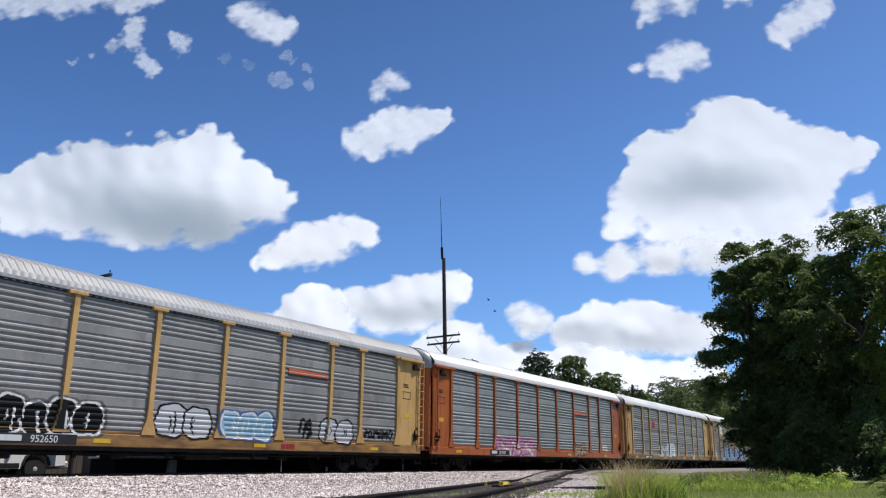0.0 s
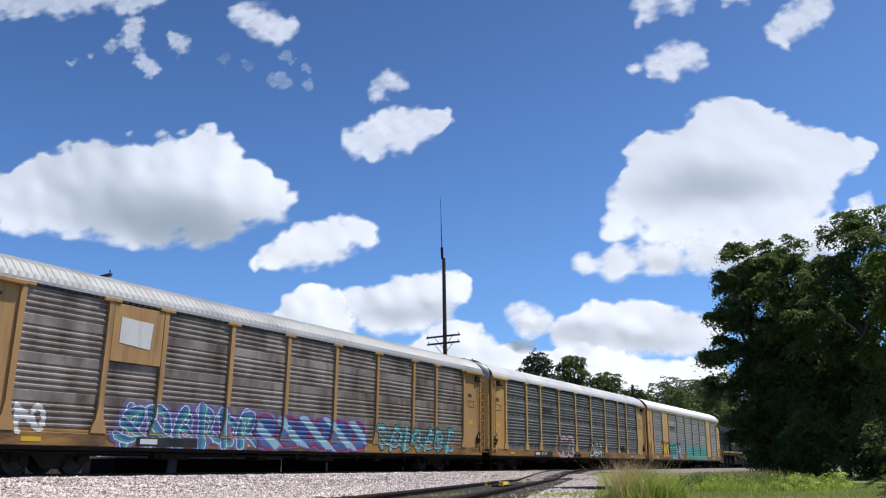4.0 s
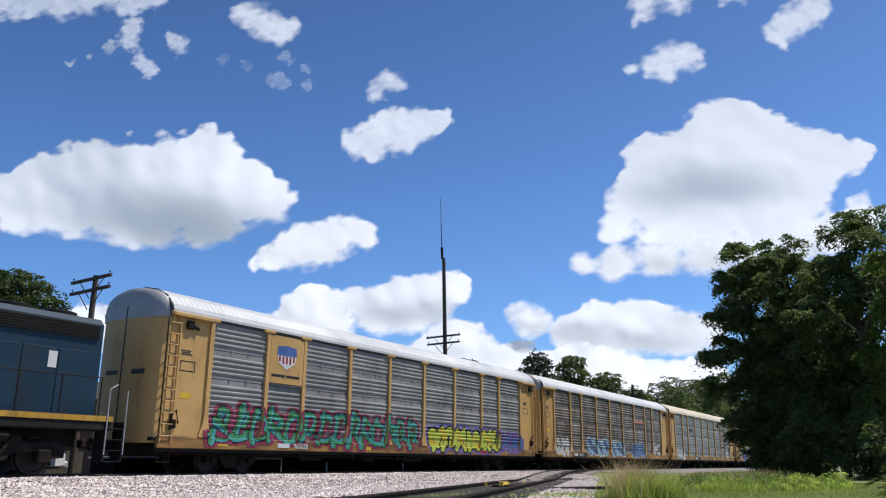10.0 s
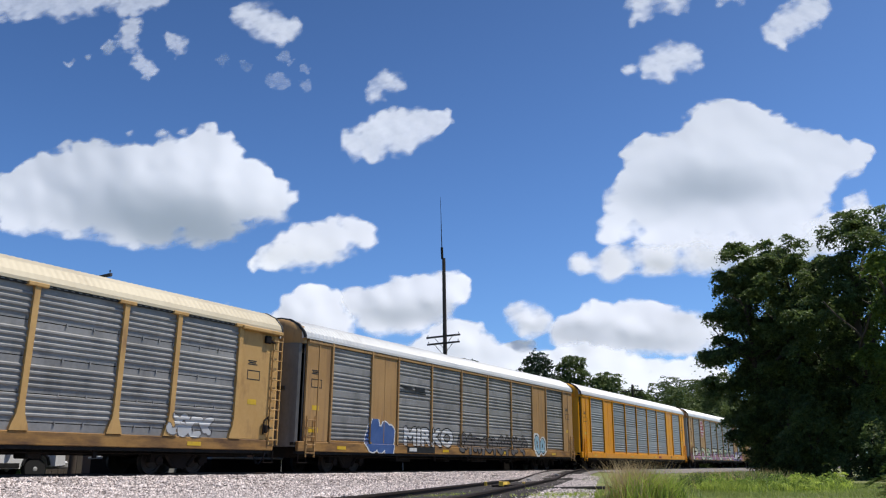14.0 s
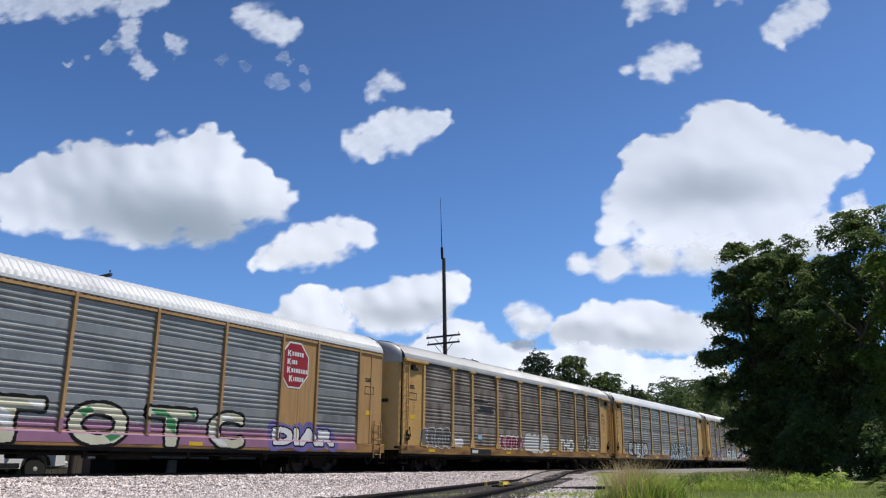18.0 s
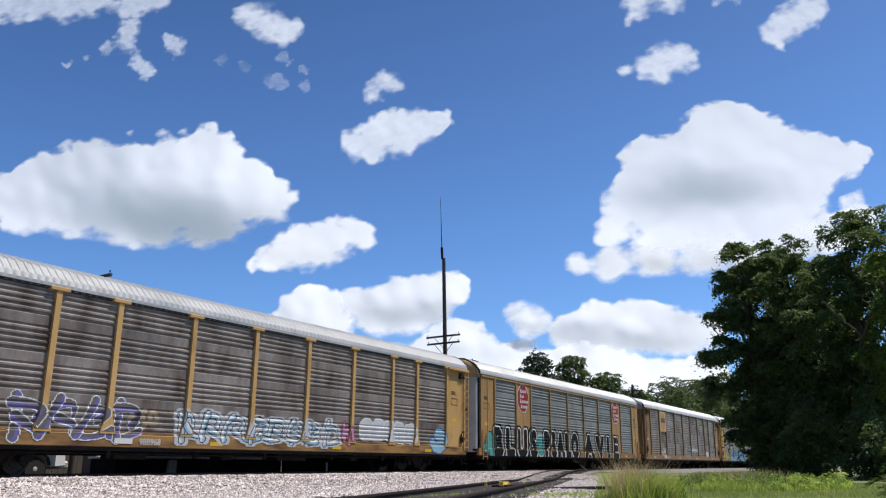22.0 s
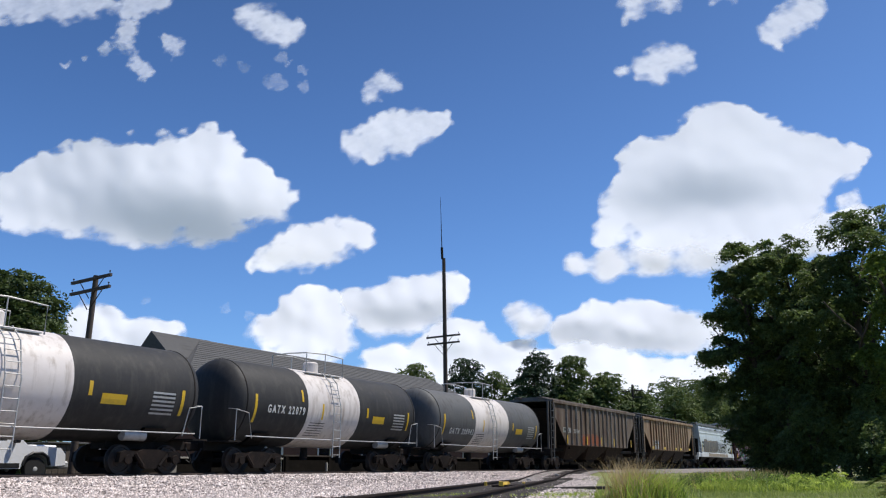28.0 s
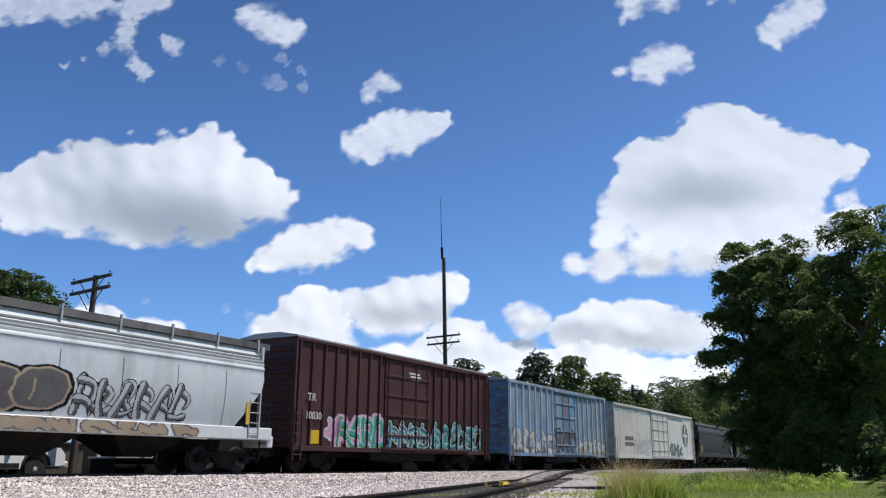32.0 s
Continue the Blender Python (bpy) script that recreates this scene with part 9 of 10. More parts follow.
car, sd = autorack(-313.2, "tan and galvanised autorack with black, white and blue graffiti", M_TAN, M_GALV, M_ROOF_GREY, make="band")
sprayed(car, 6.6, 11.2, 1.0, 1.95, "black", "white", sd, 11, "black graffiti figures with white outlines", back="grey", weight=0.2, bubble=True)
number_plate(car, 8.3, "952650", 2.2)
sprayed(car, 13.2, 15.3, 1.05, 2.1, "silver", "black", sd, 12, "silver graffiti figures with black outlines", bubble=True)
sprayed(car, 15.8, 18.2, 1.05, 2.0, "sky", "white", sd, 13, "pale blue graffiti", back="blue", weight=0.12, bubble=True)
sprayed(car, 19.7, 20.4, 1.3, 1.95, "black", "black", sd, 14, "thin black tag", weight=0.07, edge=0.02)
sprayed(car, 20.9, 22.9, 1.05, 2.05, "silver", "black", sd, 15, "silver graffiti figures with black outlines", bubble=True)
sprayed(car, 23.7, 25.8, 1.35, 1.7, "black", "black", sd, 16, "thin black tag", weight=0.10, edge=0.02)
red_flash(car, 18.9)
fleet_mark(car, 18.7)

car, sd = autorack(-284.83, "orange and galvanised autorack with pink graffiti", M_ORANGE, M_GALV_BRIGHT, M_ROOF_WHITE, make="band")
sprayed(car, 7.2, 12.2, 0.85, 1.6, "pink", "crimson", sd, 21, "pink graffiti figures", back="pink", shine="white", weight=0.2)
number_plate(car, 6.7, "301040", 2.1)
sprayed(car, 18.5, 20.6, 0.9, 1.6, "tan", "black", sd, 22, "cream graffiti figures with black outlines")
sprayed(car, 24.0, 25.0, 1.25, 1.65, "white", "white", sd, 23, "small white tag", weight=0.12, edge=0.02)
red_flash(car, 18.75)

car, sd = autorack(-256.32, "tan autorack with a red word mark and pale graffiti", M_TAN, M_GALV, M_ROOF_WHITE)
side_mark(car, 6.95, 7.5, 3.32, 3.84, M_RED, "dull red block of a word mark", -1.542)
side_mark(car, 7.95, 8.75, 3.32, 3.84, M_RED, "dull red block of a word mark", -1.542)
sprayed(car, 9.5, 12.1, 0.95, 1.95, "silver", "grey", sd, 31, "faded silver graffiti figures", word="SM")
sprayed(car, 12.3, 14.8, 0.95, 2.25, "white", "sky", sd, 32, "pale blue and white graffiti", weight=0.12, bubble=True)
number_plate(car, 5.6, "993649", 1.9)
sprayed(car, 20.9, 21.6, 0.85, 1.3, "white", "white", sd, 33, "small white tag", weight=0.1, edge=0.02)
fleet_mark(car, 18.4)

car, sd = autorack(-228.02, "tan autorack with a white square and violet graffiti", M_TAN_PALE, M_GALV_OLD, M_ROOF_GREY, make="band")
part("emblem_plate", Build().box(5.25, 7.05, -1.60, -1.55, 3.15, 4.82, 0.01), M_TAN_PALE, car, "flat tan plate")
part("emblem", Build().prism([(5.5, 3.7), (6.6, 3.6), (6.65, 4.4), (6.0, 4.42), (5.5, 4.46)], "y", -1.612, -1.602), M_WHITE, car, "faded white and pale blue emblem")
sprayed(car, 2.6, 3.6, 1.15, 1.85, "white", "white", sd, 41, "small white tag", weight=0.08, edge=0.02)
sprayed(car, 5.8, 11.4, 0.9, 2.0, "blue", "white", sd, 42, "blue and white graffiti figures", back="violet", second="teal", weight=0.085, edge=0.05, figures=6, wild=True)
sprayed(car, 11.5, 17.7, 0.85, 2.0, "blue", "crimson", sd, 43, "blue and crimson graffiti figures", back="violet", shine="sky", edge=0.085, bubble=True)
sprayed(car, 18.6, 25.2, 0.95, 1.95, "teal", "black", sd, 44, "teal graffiti figures with black outlines", second="sky", weight=0.085, edge=0.05, figures=7, wild=True)
number_plate(car, 6.6, "", 2.2)

car, sd = autorack(-199.6, "tan autorack with a framed black mark and graffiti", M_TAN, M_GALV_DIM, M_ROOF_WHITE)
block_emblem(car, 7.75, 3.35, 1.15, 0.34, M_INK, -1.542, "small black block word mark", True)
sprayed(car, 9.7, 12.2, 0.95, 1.85, "grey", "silver", sd, 51, "faded grey graffiti figures", back="pink", weight=0.2)
sprayed(car, 12.0, 13.6, 0.8, 1.0, "black", "black", sd, 52, "thin black tag", weight=0.12, edge=0.01)
sprayed(car, 15.4, 18.0, 0.9, 1.85, "black", "white", sd, 53, "black and white graffiti figures", back="black", second="silver", edge=0.05, figures=3, wild=True)
sprayed(car, 21.8, 22.9, 1.2, 1.65, "black", "black", sd, 54, "small black tag", weight=0.14, edge=0.01)
number_plate(car, 6.3, "971349", 2.5)
fleet_mark(car, 19.0)

car, sd = autorack(-171.39, "tan plated autorack with yellow and teal graffiti", M_TAN, M_GALV, M_ROOF_WHITE, True, make="band")
sprayed(car, 4.7, 6.9, 0.95, 2.05, "yellow", "black", sd, 61, "yellow graffiti figures with black outlines", back="crimson", weight=0.2, word="WI", edge=0.085)
sprayed(car, 7.0, 9.4, 0.95, 1.95, "teal", "black", sd, 62, "teal graffiti figures with black outlines", back="teal", weight=0.2, word="TC", edge=0.085)
sprayed(car, 9.5, 11.0, 0.95, 2.05, "sky", "black", sd, 63, "pale blue graffiti figures", back="crimson", weight=0.2, word="H", edge=0.085)
sprayed(car, 12.9, 21.1, 0.95, 2.05, "teal", "green", sd, 64, "sea green graffiti figures", back="teal", weight=0.085, edge=0.05, figures=8, wild=True)
side_mark(car, 7.3, 9.4, 3.36, 3.42, M_INK, "black lettering bar", -1.542)
part("emblem", Build().prism([(7.3, 3.66), (8.2, 3.66), (8.5, 3.5), (7.8, 3.5)], "y", -1.548, -1.54).box(8.55, 9.4, -1.548, -1.54, 3.5, 3.68), M_INK, car, "black striped word mark")
number_plate(car, 8.0, "698068", 2.2)

big_engine(-143.0)
road_switcher(-121.06)

car, sd = autorack(-102.61, "tan autorack with a shield emblem and coloured graffiti", M_TAN, M_GALV, M_ROOF_WHITE)
part("emblem_plate", Build().box(5.25, 7.05, -1.60, -1.55, 3.10, 4.80, 0.01), M_TAN, car, "flat tan plate")
em = part("emblem", Build().prism([(5.62, 4.42), (6.6, 4.42), (6.64, 4.15), (6.55, 3.85), (6.11, 3.62), (5.67, 3.85), (5.58, 4.15)], "y", -1.610, -1.602), M_WHITE, car, "white shield emblem")
part("emblem_top", Build().prism([(5.62, 4.43), (6.11, 4.48), (6.6, 4.43), (6.64, 4.12), (5.58, 4.12)], "y", -1.616, -1.611), PAINTS["blue"], em, "dark blue upper field")
for i in range(5):
    part("emblem_stripe", Build().box(5.68 + i * 0.19, 5.77 + i * 0.19, -1.616, -1.611, 3.82 if 0 < i < 4 else 3.9, 4.10), M_RED, em, "red stripe of the shield")
part("lettering_bar", Build().box(5.35, 6.05, -1.606, -1.601, 3.33, 3.42).box(6.12, 6.85, -1.606, -1.601, 3.33, 3.42), M_INK, car, "dark lettering bars")
sprayed(car, 2.7, 8.0, 1.05, 2.15, "green", "black", sd, 71, "green graffiti figures with black outlines", back="crimson", second="teal", weight=0.085, edge=0.05, figures=6, wild=True)
sprayed(car, 8.1, 15.2, 1.05, 2.2, "teal", "black", sd, 72, "teal and green graffiti figures", back="crimson", second="green", weight=0.085, edge=0.05, figures=8, wild=True)
sprayed(car, 16.3, 23.4, 1.1, 1.95, "lime", "black", sd, 73, "lime graffiti figures with black outlines", back="violet", shine="yellow", weight=0.22, edge=0.085)
sprayed(car, 23.6, 26.4, 1.15, 1.85, "blue", "crimson", sd, 74, "blue and crimson graffiti", back="violet", weight=0.16)
number_plate(car, 5.9, "965028", 0, False)
fleet_mark(car, 21.2)

car, sd = autorack(-74.01, "tan autorack with blue graffiti along its foot", M_TAN, M_GALV_OLD, M_ROOF_WHITE)
sprayed(car, 2.6, 5.0, 1.0, 1.85, "silver", "white", sd, 81, "pale grey graffiti figures")
sprayed(car, 8.2, 12.3, 0.85, 2.05, "blue", "white", sd, 82, "blue graffiti figures with white outlines", weight=0.22, shine="sky", bubble=True)
sprayed(car, 13.1, 16.1, 0.85, 2.0, "blue", "white", sd, 83, "blue graffiti figures with white outlines", weight=0.22, shine="sky", bubble=True)
sprayed(car, 17.9, 21.0, 0.85, 1.95, "blue", "sky", sd, 84, "blue graffiti figures with pale outlines", weight=0.22, bubble=True)
sprayed(car, 23.9, 25.6, 1.1, 2.0, "silver", "black", sd, 85, "small silver figures", weight=0.14)
number_plate(car, 5.6, "940272", 2.3)
red_flash(car, 18.8)

car, sd = autorack(-45.75, "tan autorack with a cream roof and silver graffiti", M_TAN, M_GALV, M_ROOF_CREAM)
block_emblem(car, 7.95, 3.42, 1.3, 0.36, M_INK, -1.542, "small black block word mark", True)
sprayed(car, 2.7, 4.9, 0.95, 1.75, "silver", "grey", sd, 91, "silver graffiti wash", weight=0.15, edge=0.03, figures=4)
sprayed(car, 4.95, 5.3, 0.8, 1.4, "white", "black", sd, 92, "white paint on the post", weight=0.3, figures=2)
sprayed(car, 23.3, 25.1, 1.15, 1.75, "silver", "grey", sd, 93, "silver graffiti wash", weight=0.15, edge=0.03, figures=4)
number_plate(car, 9.6, "", 2.0)

car, sd = autorack(-17.02, "faded tan plated autorack with white graffiti", M_TAN_PALE, M_GALV, M_ROOF_WHITE, True, make="band", ends=M_HOP_DARK)
sprayed(car, 5.0, 6.8, 0.95, 1.9, "blue", "white", sd, 101, "slate blue rounded graffiti with white edge", weight=0.34, figures=2)
sprayed(car, 7.7, 12.1, 1.1, 1.95, "silver", "black", sd, 102, "silver graffiti figures with black outlines", weight=0.16, word="MIRKO")
sprayed(car, 12.6, 20.5, 0.9, 1.75, "grey", "black", sd, 103, "black graffiti figures", weight=0.14)
sprayed(car, 21.7, 23.2, 0.95, 1.85, "sky", "black", sd, 104, "pale graffiti figures", back="white")
side_mark(car, 7.3, 9.5, 3.40, 3.46, M_INK, "black lettering bar", -1.542)
part("emblem", Build().prism([(7.3, 3.70), (8.2, 3.70), (8.5, 3.54), (7.8, 3.54)], "y", -1.548, -1.54).box(8.55, 9.4, -1.548, -1.54, 3.52, 3.72), M_INK, car, "black striped word mark")
number_plate(car, 8.1, "", 2.2)
part("warning_sticker", Build().box(1.2, 1.75, -1.545, -1.538, 1.45, 1.65), M_MARK, car, "yellow warning sticker")

car, sd = autorack(11.58, "bright yellow plated autorack with clean panels", M_YELLOW, M_GALV_BRIGHT, M_ROOF_WHITE, True, make="band")
fleet_mark(car, 18.6)
part("data_plate", Build().box(22.3, 22.6, -1.592, -1.584, 0.86, 1.06), M_INK, car, "small black data plate")

car, sd = autorack(40.32, "faded tan plated autorack with red emblems and graffiti", M_TAN_PALE, M_GALV_MID, M_ROOF_WHITE, True, make="band", ends=M_GALV_BRIGHT)
octagon_emblem(car, 6.0, 3.85, 0.82)
octagon_emblem(car, 22.1, 3.85, 0.85)
wash(car, 0.9, 26.0, 0.86, 1.5, "mauve", sd, 110, "mauve paint field behind the graffiti")
for i, (a, b) in enumerate(((1.6, 4.0), (4.8, 7.0), (7.4, 9.7), (10.3, 12.4), (13.1, 15.0), (15.6, 17.6), (18.1, 19.7))):
    sprayed(car, a, b, 0.8, 1.95, "cream", "black", sd, 111 + i, "cream and green graffiti figure with a black edge", shine="green" if i % 3 else "white", edge=0.1, word="PORTOTC"[i])
sprayed(car, 21.1, 24.6, 0.95, 1.6, "white", "black", sd, 119, "white graffiti figures with black outlines", back="violet", weight=0.12, word="DIAR")
number_plate(car, 8.2, "693836", 0, False)

car, sd = autorack(69.01, "tan autorack with dulled panels and white graffiti", M_TAN, M_GALV_OLD, M_ROOF_GREY, make="band")
sprayed(car, 2.3, 5.0, 1.05, 1.95, "grey", "silver", sd, 131, "thin white graffiti outlines", weight=0.1, edge=0.035, bubble=True)
sprayed(car, 5.3, 6.3, 1.15, 1.55, "white", "white", sd, 132, "small white tag", weight=0.1, edge=0.02, word="IKO")
sprayed(car, 10.4, 13.2, 1.1, 1.85, "crimson", "white", sd, 133, "crimson graffiti figures with white outlines", weight=0.24, bubble=True)
sprayed(car, 13.6, 16.9, 1.0, 2.0, "silver", "white", sd, 134, "silver graffiti figures", weight=0.24, bubble=True)
sprayed(car, 18.6, 21.1, 1.1, 1.9, "white", "grey", sd, 135, "white graffiti figures", weight=0.16, word="THO")
sprayed(car, 22.7, 25.4, 1.3, 2.2, "grey", "white", sd, 136, "dark graffiti figures with white outlines", weight=0.14, word="GRIZ")
bars(7.2, -1.542, 3.52, ((0.0, 1.2, 0.05), (0.3, 1.4, 0.05), (0.9, 1.4, 0.11), (0.5, 1.9, 0.11)), M_INK, car, "black striped word mark")
side_mark(car, 7.8, 8.25, 1.55, 1.78, PAINTS["sky"], "pale blue paint patch", -1.545, "paint_patch")
number_plate(car, 7.1, "", 2.1)

car, sd = autorack(97.6, "tan autorack with black and blue graffiti", M_TAN, M_GALV, M_ROOF_WHITE)
sprayed(car, 4.0, 8.8, 1.0, 2.05, "silver", "black", sd, 141, "black and silver graffiti figures", back="grey", weight=0.14, edge=0.1, bubble=True)
sprayed(car, 15.6, 22.8, 0.86, 2.1, "white", "black", sd, 142, "white and slate blue graffiti figures with black outlines", back="slate", second="slate", edge=0.05, figures=7, wild=True)
sprayed(car, 13.0, 15.3, 1.2, 1.6, "silver", "silver", sd, 143, "faint pale tag", weight=0.08, edge=0.02)
red_flash(car, 18.7)
number_plate(car, 5.7, "966012", 0, False)

car, sd = autorack(126.69, "tan autorack with dulled panels and pale graffiti", M_TAN, M_GALV_OLD, M_ROOF_GREY, make="band")
sprayed(car, 3.0, 8.2, 1.0, 2.05, "grey", "white", sd, 151, "dark and violet graffiti figures with white edges", second="violet", edge=0.05, figures=5, wild=True)
sprayed(car, 7.9, 8.9, 1.4, 1.85, "tan", "tan", sd, 152, "small cream tag", weight=0.12, edge=0.02)
sprayed(car, 9.5, 17.7, 1.05, 1.85, "white", "black", sd, 153, "pale graffiti figures with black outlines", back="silver", second="sky", weight=0.085, edge=0.05, figures=8, wild=True)
sprayed(car, 18.0, 18.6, 1.15, 1.8, "pink", "crimson", sd, 154, "small crimson tag", weight=0.1, figures=2)
sprayed(car, 19.2, 23.3, 1.2, 2.1, "silver", "white", sd, 155, "pale silver graffiti figures", weight=0.3, bubble=True)
sprayed(car, 24.8, 26.0, 1.0, 1.75, "sky", "blue", sd, 156, "blue and pale graffiti figure", weight=0.34, figures=1)
number_plate(car, 7.4, "988968", 0, False)

car, sd = autorack(155.44, "faded tan plated autorack with red emblems and black graffiti", M_TAN_PALE, M_GALV_MID, M_ROOF_MID, True, make="band", ends=M_ROOF_GREY)
octagon_emblem(car, 6.1, 4.0, 0.80)
octagon_emblem(car, 22.3, 4.05, 0.80)
sprayed(car, 1.5, 2.4, 0.95, 1.85, "teal", "black", sd, 161, "small teal graffiti", weight=0.3, figures=1)
sprayed(car, 2.4, 7.9, 0.74, 2.2, "black", "white", sd, 162, "large black graffiti figures with white edges", weight=0.3, edge=0.09, figures=4, back="black", word="B L U S")
sprayed(car, 8.0, 8.9, 0.95, 1.85, "teal", "white", sd, 163, "small teal graffiti", weight=0.3, figures=1)
sprayed(car, 9.1, 14.6, 0.74, 2.2, "black", "white", sd, 164, "large black graffiti figures with white edges", weight=0.3, edge=0.09, figures=4, back="black", word="P S A L O")
sprayed(car, 15.75, 22.65, 0.74, 2.2, "black", "white", sd, 165, "large black graffiti figures with white edges", weight=0.3, edge=0.09, figures=4, back="black", word="A V I E")

car, sd = autorack(184.21, "rust-stained tan autorack with browned panels and a yellow plate", M_TAN_RUST, M_GALV_OLD, M_ROOF_MID, make="band")
part("emblem_plate", Build().box(5.25, 7.05, -1.60, -1.55, 3.10, 4.82, 0.01), M_TAN, car, "flat tan plate")
part("emblem_ground", Build().spin([(-1.606, 0.72), (-1.602, 0.72)], (6.15, 0, 3.98), "y", 28), M_TAN_PALE, car, "faded round emblem")
block_emblem(car, 5.6, 3.86, 1.15, 0.42, M_INK, -1.608, "black block word mark")
sprayed(car, 5.3, 6.9, 1.05, 1.75, "white", "white", sd, 171, "thin white tag", weight=0.06, edge=0.02)
sprayed(car, 13.7, 15.7, 1.15, 2.05, "grey", "white", sd, 172, "thin white graffiti outline", weight=0.1, edge=0.04)
sprayed(car, 16.2, 18.4, 1.6, 1.85, "white", "white", sd, 173, "small white tag", weight=0.12, edge=0.01)
sprayed(car, 21.7, 22.9, 1.15, 1.65, "white", "white", sd, 174, "small white tag", weight=0.12, edge=0.02)
sprayed(car, 23.9, 26.0, 1.2, 2.0, "grey", "white", sd, 175, "thin white graffiti outlines", weight=0.08, edge=0.03)
number_plate(car, 6.2, "941110", 0, False)

car, sd = autorack(212.8, "tan autorack with blue graffiti on grey panels", M_TAN, M_GALV, M_ROOF_WHITE)
sprayed(car, 2.7, 5.0, 1.1, 1.65, "lime", "green", sd, 181, "faint green graffiti", weight=0.08, edge=0.03)
sprayed(car, 5.4, 14.0, 0.9, 1.95, "blue", "sky", sd, 182, "blue and violet graffiti figures", back="teal", second="violet", weight=0.085, edge=0.05, figures=9, wild=True)
block_emblem(car, 8.0, 3.35, 1.1, 0.36, M_INK, -1.542, "small black block word mark", True)

tank_car(242.05, 14.9, (5.8, 9.41), "charcoal tank car with a white band and pale lettering", ("PPAX 6149", 2.6, 4.9, 1.95, 0.27))
tank_car(257.0, 12.9, (4.37, 7.63), "charcoal tank car with a clean white band", ("GATX 22079", 2.2, 4.2, 2.08, 0.27))
tank_car(269.94, 13.9, (4.74, 8.58), "grey tank car with a white band and top railing", ("GATX 208943", 2.2, 4.62, 1.77, 0.27), M_TANK_GREY)
car, sd = ribbed_hopper(283.79, 18.6, M_HOP_BROWN, "weathered brown ribbed covered hopper car", 15, "tall")
sprayed(car, 6.0, 9.1, 1.58, 2.24, "orange", "grey", sd, 201, "faded orange-red block of graffiti", back="orange", edge=0.035, figures=4, bubble=True)
part("number_panel", Build().box(2.7, 4.0, -1.472, -1.462, 2.30, 2.62), M_STEEL, car, "pale lettering panel")
write("PMRX", 0.26, 2.8, -1.48, 2.33, M_INK, car, "black reporting mark PMRX")
write("385984", 0.26, 4.2, -1.58, 2.30, M_STEEL, car, "pale car number 385984")
car, sd = ribbed_hopper(302.45, 18.5, M_HOP_TAN, "weathered tan ribbed covered hopper car", 16, "low", 4.05)
part("number_panel", Build().box(3.9, 5.5, -1.472, -1.462, 2.0, 2.3).box(3.9, 5.5, -1.472, -1.462, 1.62, 1.92), M_STEEL, car, "pale lettering panels")
write("PMRX", 0.24, 4.05, -1.58, 2.03, M_INK, car, "dark reporting mark PMRX")
car, sd = smooth_hopper(321.0, 18.2, M_HOP_GREY, "pale grey smooth-sided hopper car with brown graffiti", M_WHITE)
write("PMRX", 0.25, 2.12, -1.606, 2.40, M_INK, car, "dark reporting mark PMRX", 1.15)
write("180006", 0.24, 2.03, -1.598, 2.08, M_INK, car, "dark car number 180006")
sprayed(car, 3.15, 9.3, 1.60, 2.76, "grey", "tan", sd, 211, "large dark grey graffiti figures with tan edges", back="black", edge=0.05, figures=5, bubble=True)
sprayed(car, 9.6, 13.7, 1.62, 2.6, "silver", "black", sd, 212, "pale grey graffiti figures with dark edges", second="grey", edge=0.05, figures=6, wild=True)
sill_side = FlatSide(-1.562, 1.0, 17.0, 1.12, 1.5)
sprayed(car, 5.0, 14.0, 1.14, 1.46, "tan", "grey", sill_side, 213, "grey and tan paint on the sill", weight=0.3, edge=0.05, figures=9)
car, sd = boxcar(338.85, 17.22, M_BOX_RED, "oxide red ribbed boxcar with green graffiti", 21, (6.76, 10.44))
sprayed(car, 3.4, 6.7, 0.98, 2.15, "teal", "white", sd, 221, "teal and green graffiti figures with white edges", back="pink", second="green", edge=0.05, figures=4, wild=True)
sprayed(car, 10.6, 15.5, 0.98, 2.1, "teal", "white", sd, 222, "teal and dark graffiti figures with white edges", back="black", second="slate", edge=0.05, figures=6, wild=True)
sprayed(car, 2.9, 3.7, 1.35, 2.0, "pink", "white", sd, 223, "pink and white tag", weight=0.2, figures=2)
sprayed(car, 6.95, 10.3, 1.0, 1.98, "slate", "white", FlatSide(-1.525, 6.8, 10.4, 0.95, 4.0), 224, "dark and teal graffiti on the boxcar door", back="black", second="teal", edge=0.05, figures=4, wild=True)
write("TR", 0.3, 1.59, -1.55, 2.62, M_WHITE, car, "white letters TR")
write("10030", 0.28, 1.5, -1.55, 1.95, M_WHITE, car, "white number 10030")
part("warning_plate", Build().box(1.9, 2.45, -1.475, -1.462, 1.05, 1.55), M_MARK, car, "yellow warning plate")
bars(8.6, -1.53, 4.25, ((0.0, 0.9, 0.08), (0.1, 0.9, 0.08), (0.2, 0.7, 0.08)), M_WHITE, car, "white stencilled block on the door")
car, sd = boxcar(356.8, 17.8, M_BOX_BLUE, "faded blue ribbed boxcar streaked with dirt and paint", 19, (7.4, 11.0), 4.98, post=M_HOP_GREY)
wash(car, 1.1, 7.2, 0.96, 1.35, "grey", sd, 234, "dark grime and faded paint along the foot")
wash(car, 11.2, 16.8, 0.96, 1.6, "tan", sd, 235, "faded tan paint along the foot")
sprayed(car, 1.4, 7.2, 1.0, 2.3, "silver", "grey", sd, 231, "washed pale graffiti", weight=0.12)
sprayed(car, 7.5, 10.9, 1.1, 2.6, "grey", "black", FlatSide(-1.525, 7.4, 11.0, 1.0, 4.0), 232, "black graffiti on the door", weight=0.1)
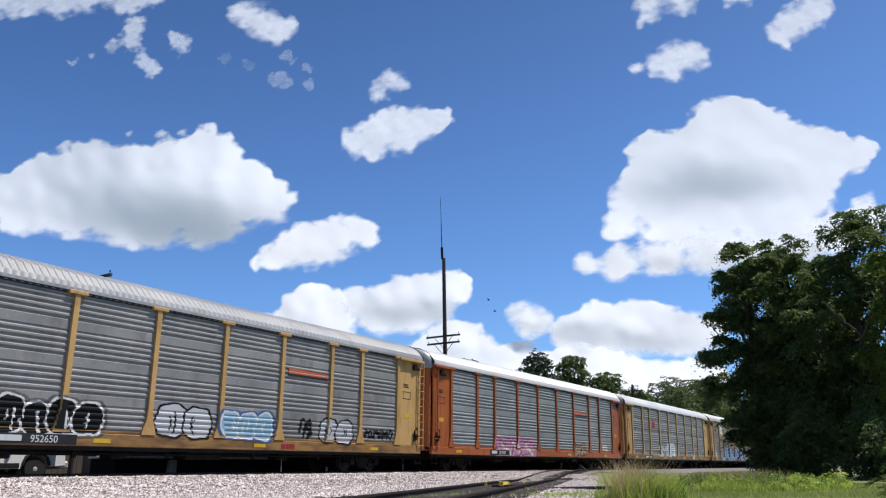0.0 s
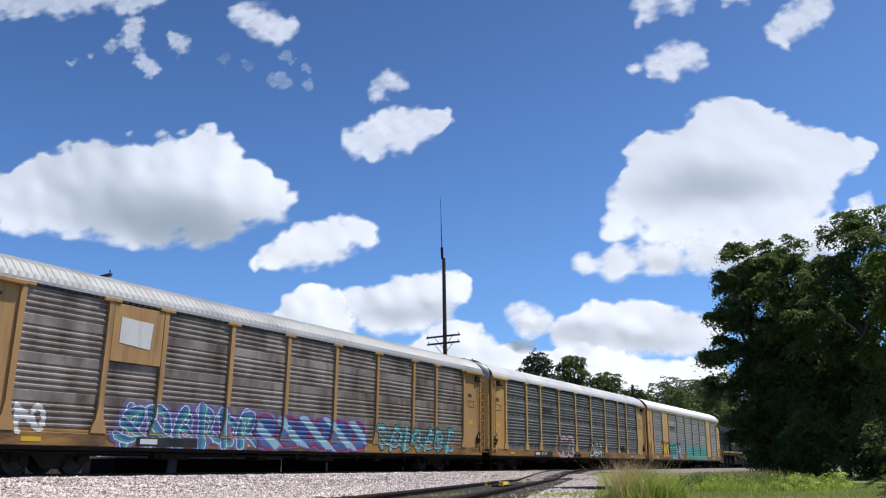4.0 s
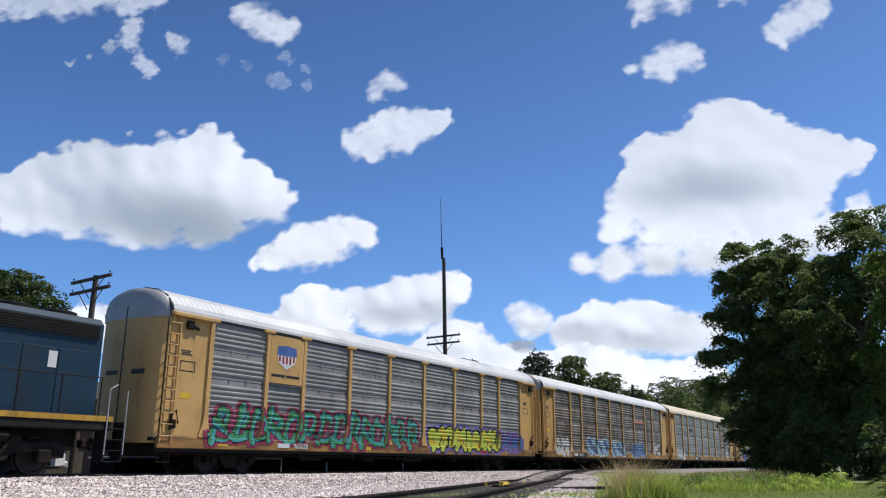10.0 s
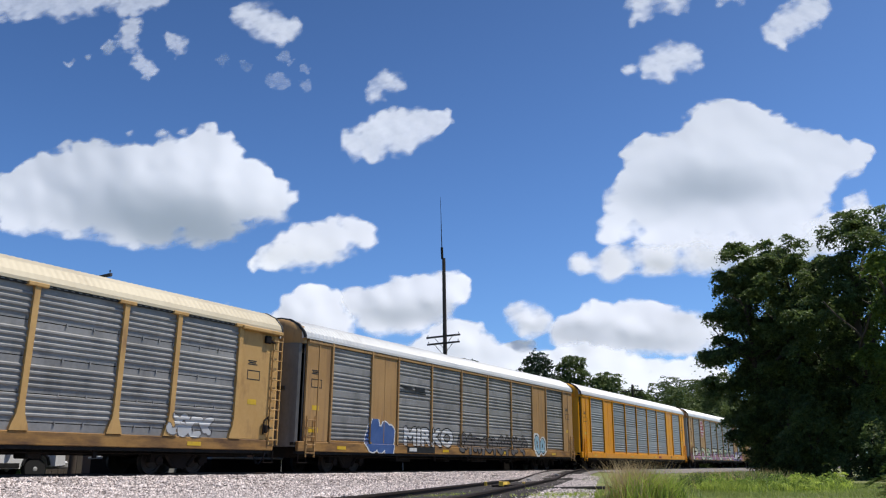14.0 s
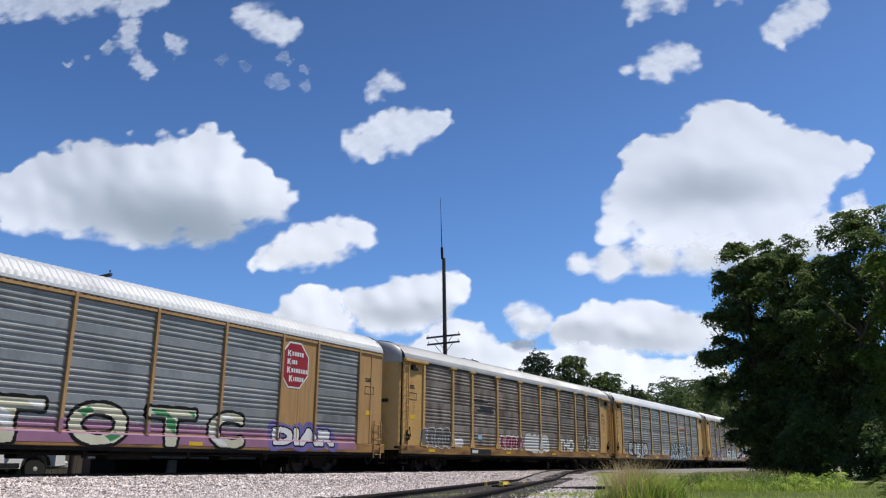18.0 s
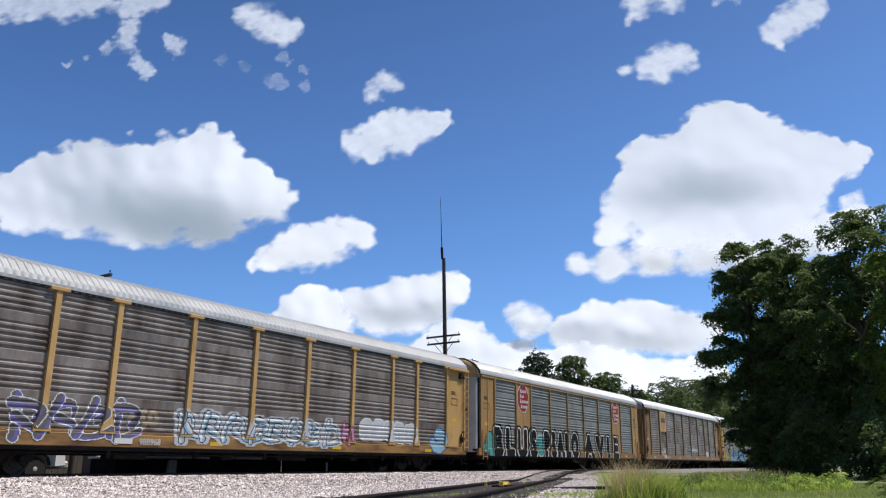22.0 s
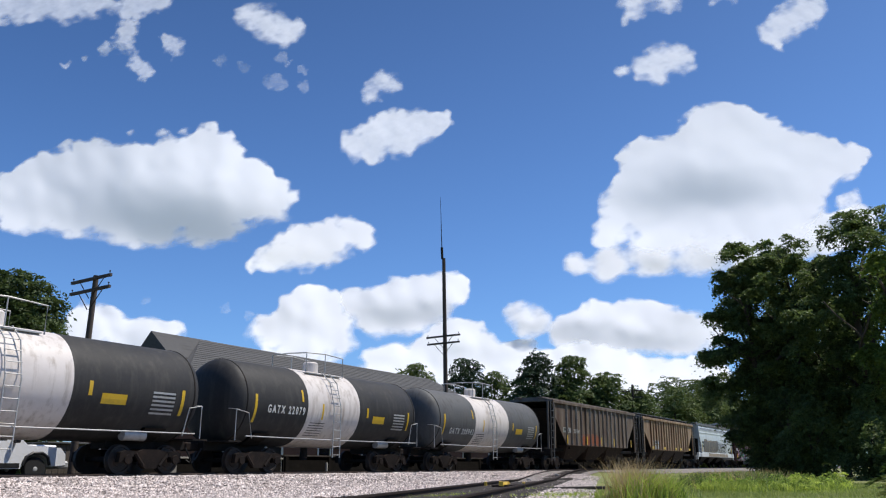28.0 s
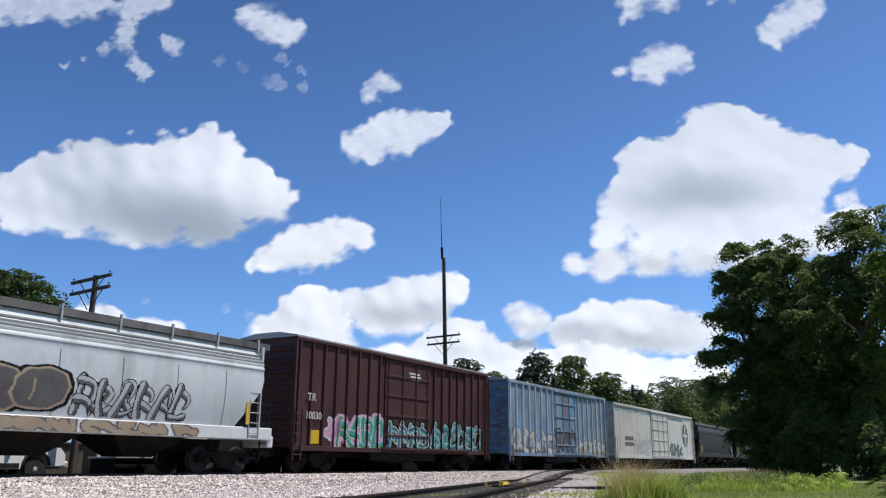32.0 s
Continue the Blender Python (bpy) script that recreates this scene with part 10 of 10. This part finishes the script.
sprayed(car, 11.2, 16.6, 1.0, 1.9, "silver", "grey", sd, 233, "pale graffiti over tan paint", weight=0.12, edge=0.04)
car, sd = boxcar(374.65, 25.3, M_BOX_WHITE, "dirty white plain-sided boxcar with black graffiti", 2, (10.4, 15.6), 4.86, plain=True)
sprayed(car, 5.6, 9.8, 1.05, 2.2, "silver", "black", sd, 241, "black graffiti outlines", weight=0.1, edge=0.04)
sprayed(car, 16.0, 20.0, 1.1, 2.1, "grey", "teal", sd, 242, "dark teal graffiti figures", weight=0.14)
part("emblem", Build().spin([(-1.475, 1.05), (-1.462, 1.05)], (21.5, 0, 3.0), "y", 28), M_HOP_DARK, car, "dark round emblem")
part("emblem_bar", Build().box(20.7, 22.3, -1.482, -1.476, 2.85, 3.1).box(21.35, 21.65, -1.4822, -1.476, 2.1, 3.9), M_BOX_WHITE, car, "pale cross of the emblem")
side_mark(car, 3.4, 5.5, 2.15, 2.45, M_HOP_DARK, "grey stencilled bar", -1.464, "lettering_bar")
side_mark(car, 3.4, 5.5, 1.72, 2.0, M_HOP_DARK, "grey stencilled bar", -1.464, "lettering_bar")
for i in range(14):
    side_mark(car, 1.4 + i * 1.55, 2.5 + i * 1.55, 4.28 + 0.1 * (i % 2), 4.36 + 0.1 * (i % 2), PAINTS["teal"], "green zigzag edge mark", -1.464, "edge_mark")
for i in range(3):
    smooth_hopper(400.1 + i * 18.4, 18.3, M_HOP_SOOT, "sooty black smooth-sided hopper car", M_HOP_SOOT)


# ---- birds ----
def bird():
    """A small dark bird on raised wings, its head towards +x."""
    b = thing("bird", "small dark bird flying over the train", "bird", "birds in the sky")
    part("body", Build().spin([(-0.13, 0.004), (-0.09, 0.02), (-0.02, 0.042), (0.05, 0.038), (0.09, 0.026), (0.12, 0.024), (0.14, 0.01), (0.165, 0.002)], (0, 0, 0), "x", 10), M_INK, b)
    part("tail", Build().prism([(-0.10, -0.012), (-0.21, -0.04), (-0.21, 0.04), (-0.10, 0.012)], "z", -0.004, 0.004), M_INK, b)
    for side in (-1, 1):
        w = [(0.06, 0.0, 0.02), (-0.06, 0.0, 0.02), (-0.05, side * 0.11, 0.08), (0.05, side * 0.12, 0.08), (-0.08, side * 0.24, 0.11), (-0.02, side * 0.22, 0.11)]
        t = [(x, y, z + 0.008) for x, y, z in w]
        q = [(0, 1, 2, 3), (3, 2, 4, 5), (6, 9, 8, 7), (9, 11, 10, 8), (1, 7, 8, 2), (2, 8, 10, 4), (4, 10, 11, 5), (5, 11, 9, 3), (3, 9, 6, 0)]
        part("wing", Build().add(w + t, q), M_INK, b)
    return b


FLIGHTS = [
    (bird(), ((0.0, 66.8, 34.1, 16.7), (0.5, 67.8, 32.1, 16.9), (1.0, 68.9, 29.7, 17.0), (1.5, 70.0, 26.8, 17.1), (2.0, 71.1, 23.9, 17.4), (2.5, 72.0, 20.8, 17.7), (3.0, 72.9, 17.6, 18.3), (3.5, 73.6, 14.4, 18.6), (5.2, 75.0, 4.0, 17.0),
              (10.0, 80.0, -30.0, 20.0), (32.0, 110.0, -190.0, 30.0))),
    (bird(), ((0.0, 67.1, 33.6, 15.6), (0.5, 68.3, 31.0, 15.8), (1.0, 69.5, 28.2, 16.2), (1.5, 70.6, 25.4, 16.6), (2.0, 71.6, 22.5, 17.0), (2.5, 72.4, 19.7, 17.3), (3.0, 73.1, 16.9, 17.7), (3.5, 73.7, 13.6, 17.7), (5.2, 75.5, 3.0, 16.0),
              (10.0, 82.0, -32.0, 18.0), (32.0, 114.0, -195.0, 28.0))),
]


# ---- motion ----
def motions():
    for ob, place in PLACES:
        walk(ob, [(t, pose(place - run(t), TRACK_Y, RAIL, LEAN)) for t in (0.0, 16.0, 32.0)])
    for ob, rows in FLIGHTS:
        walk(ob, [(t, pose(x, y, z, 0, 0, -75)) for t, x, y, z in rows])
    for ob, first, last in DRIFTS:
        walk(ob, [(0.0, first), (32.0, last)])


motions()
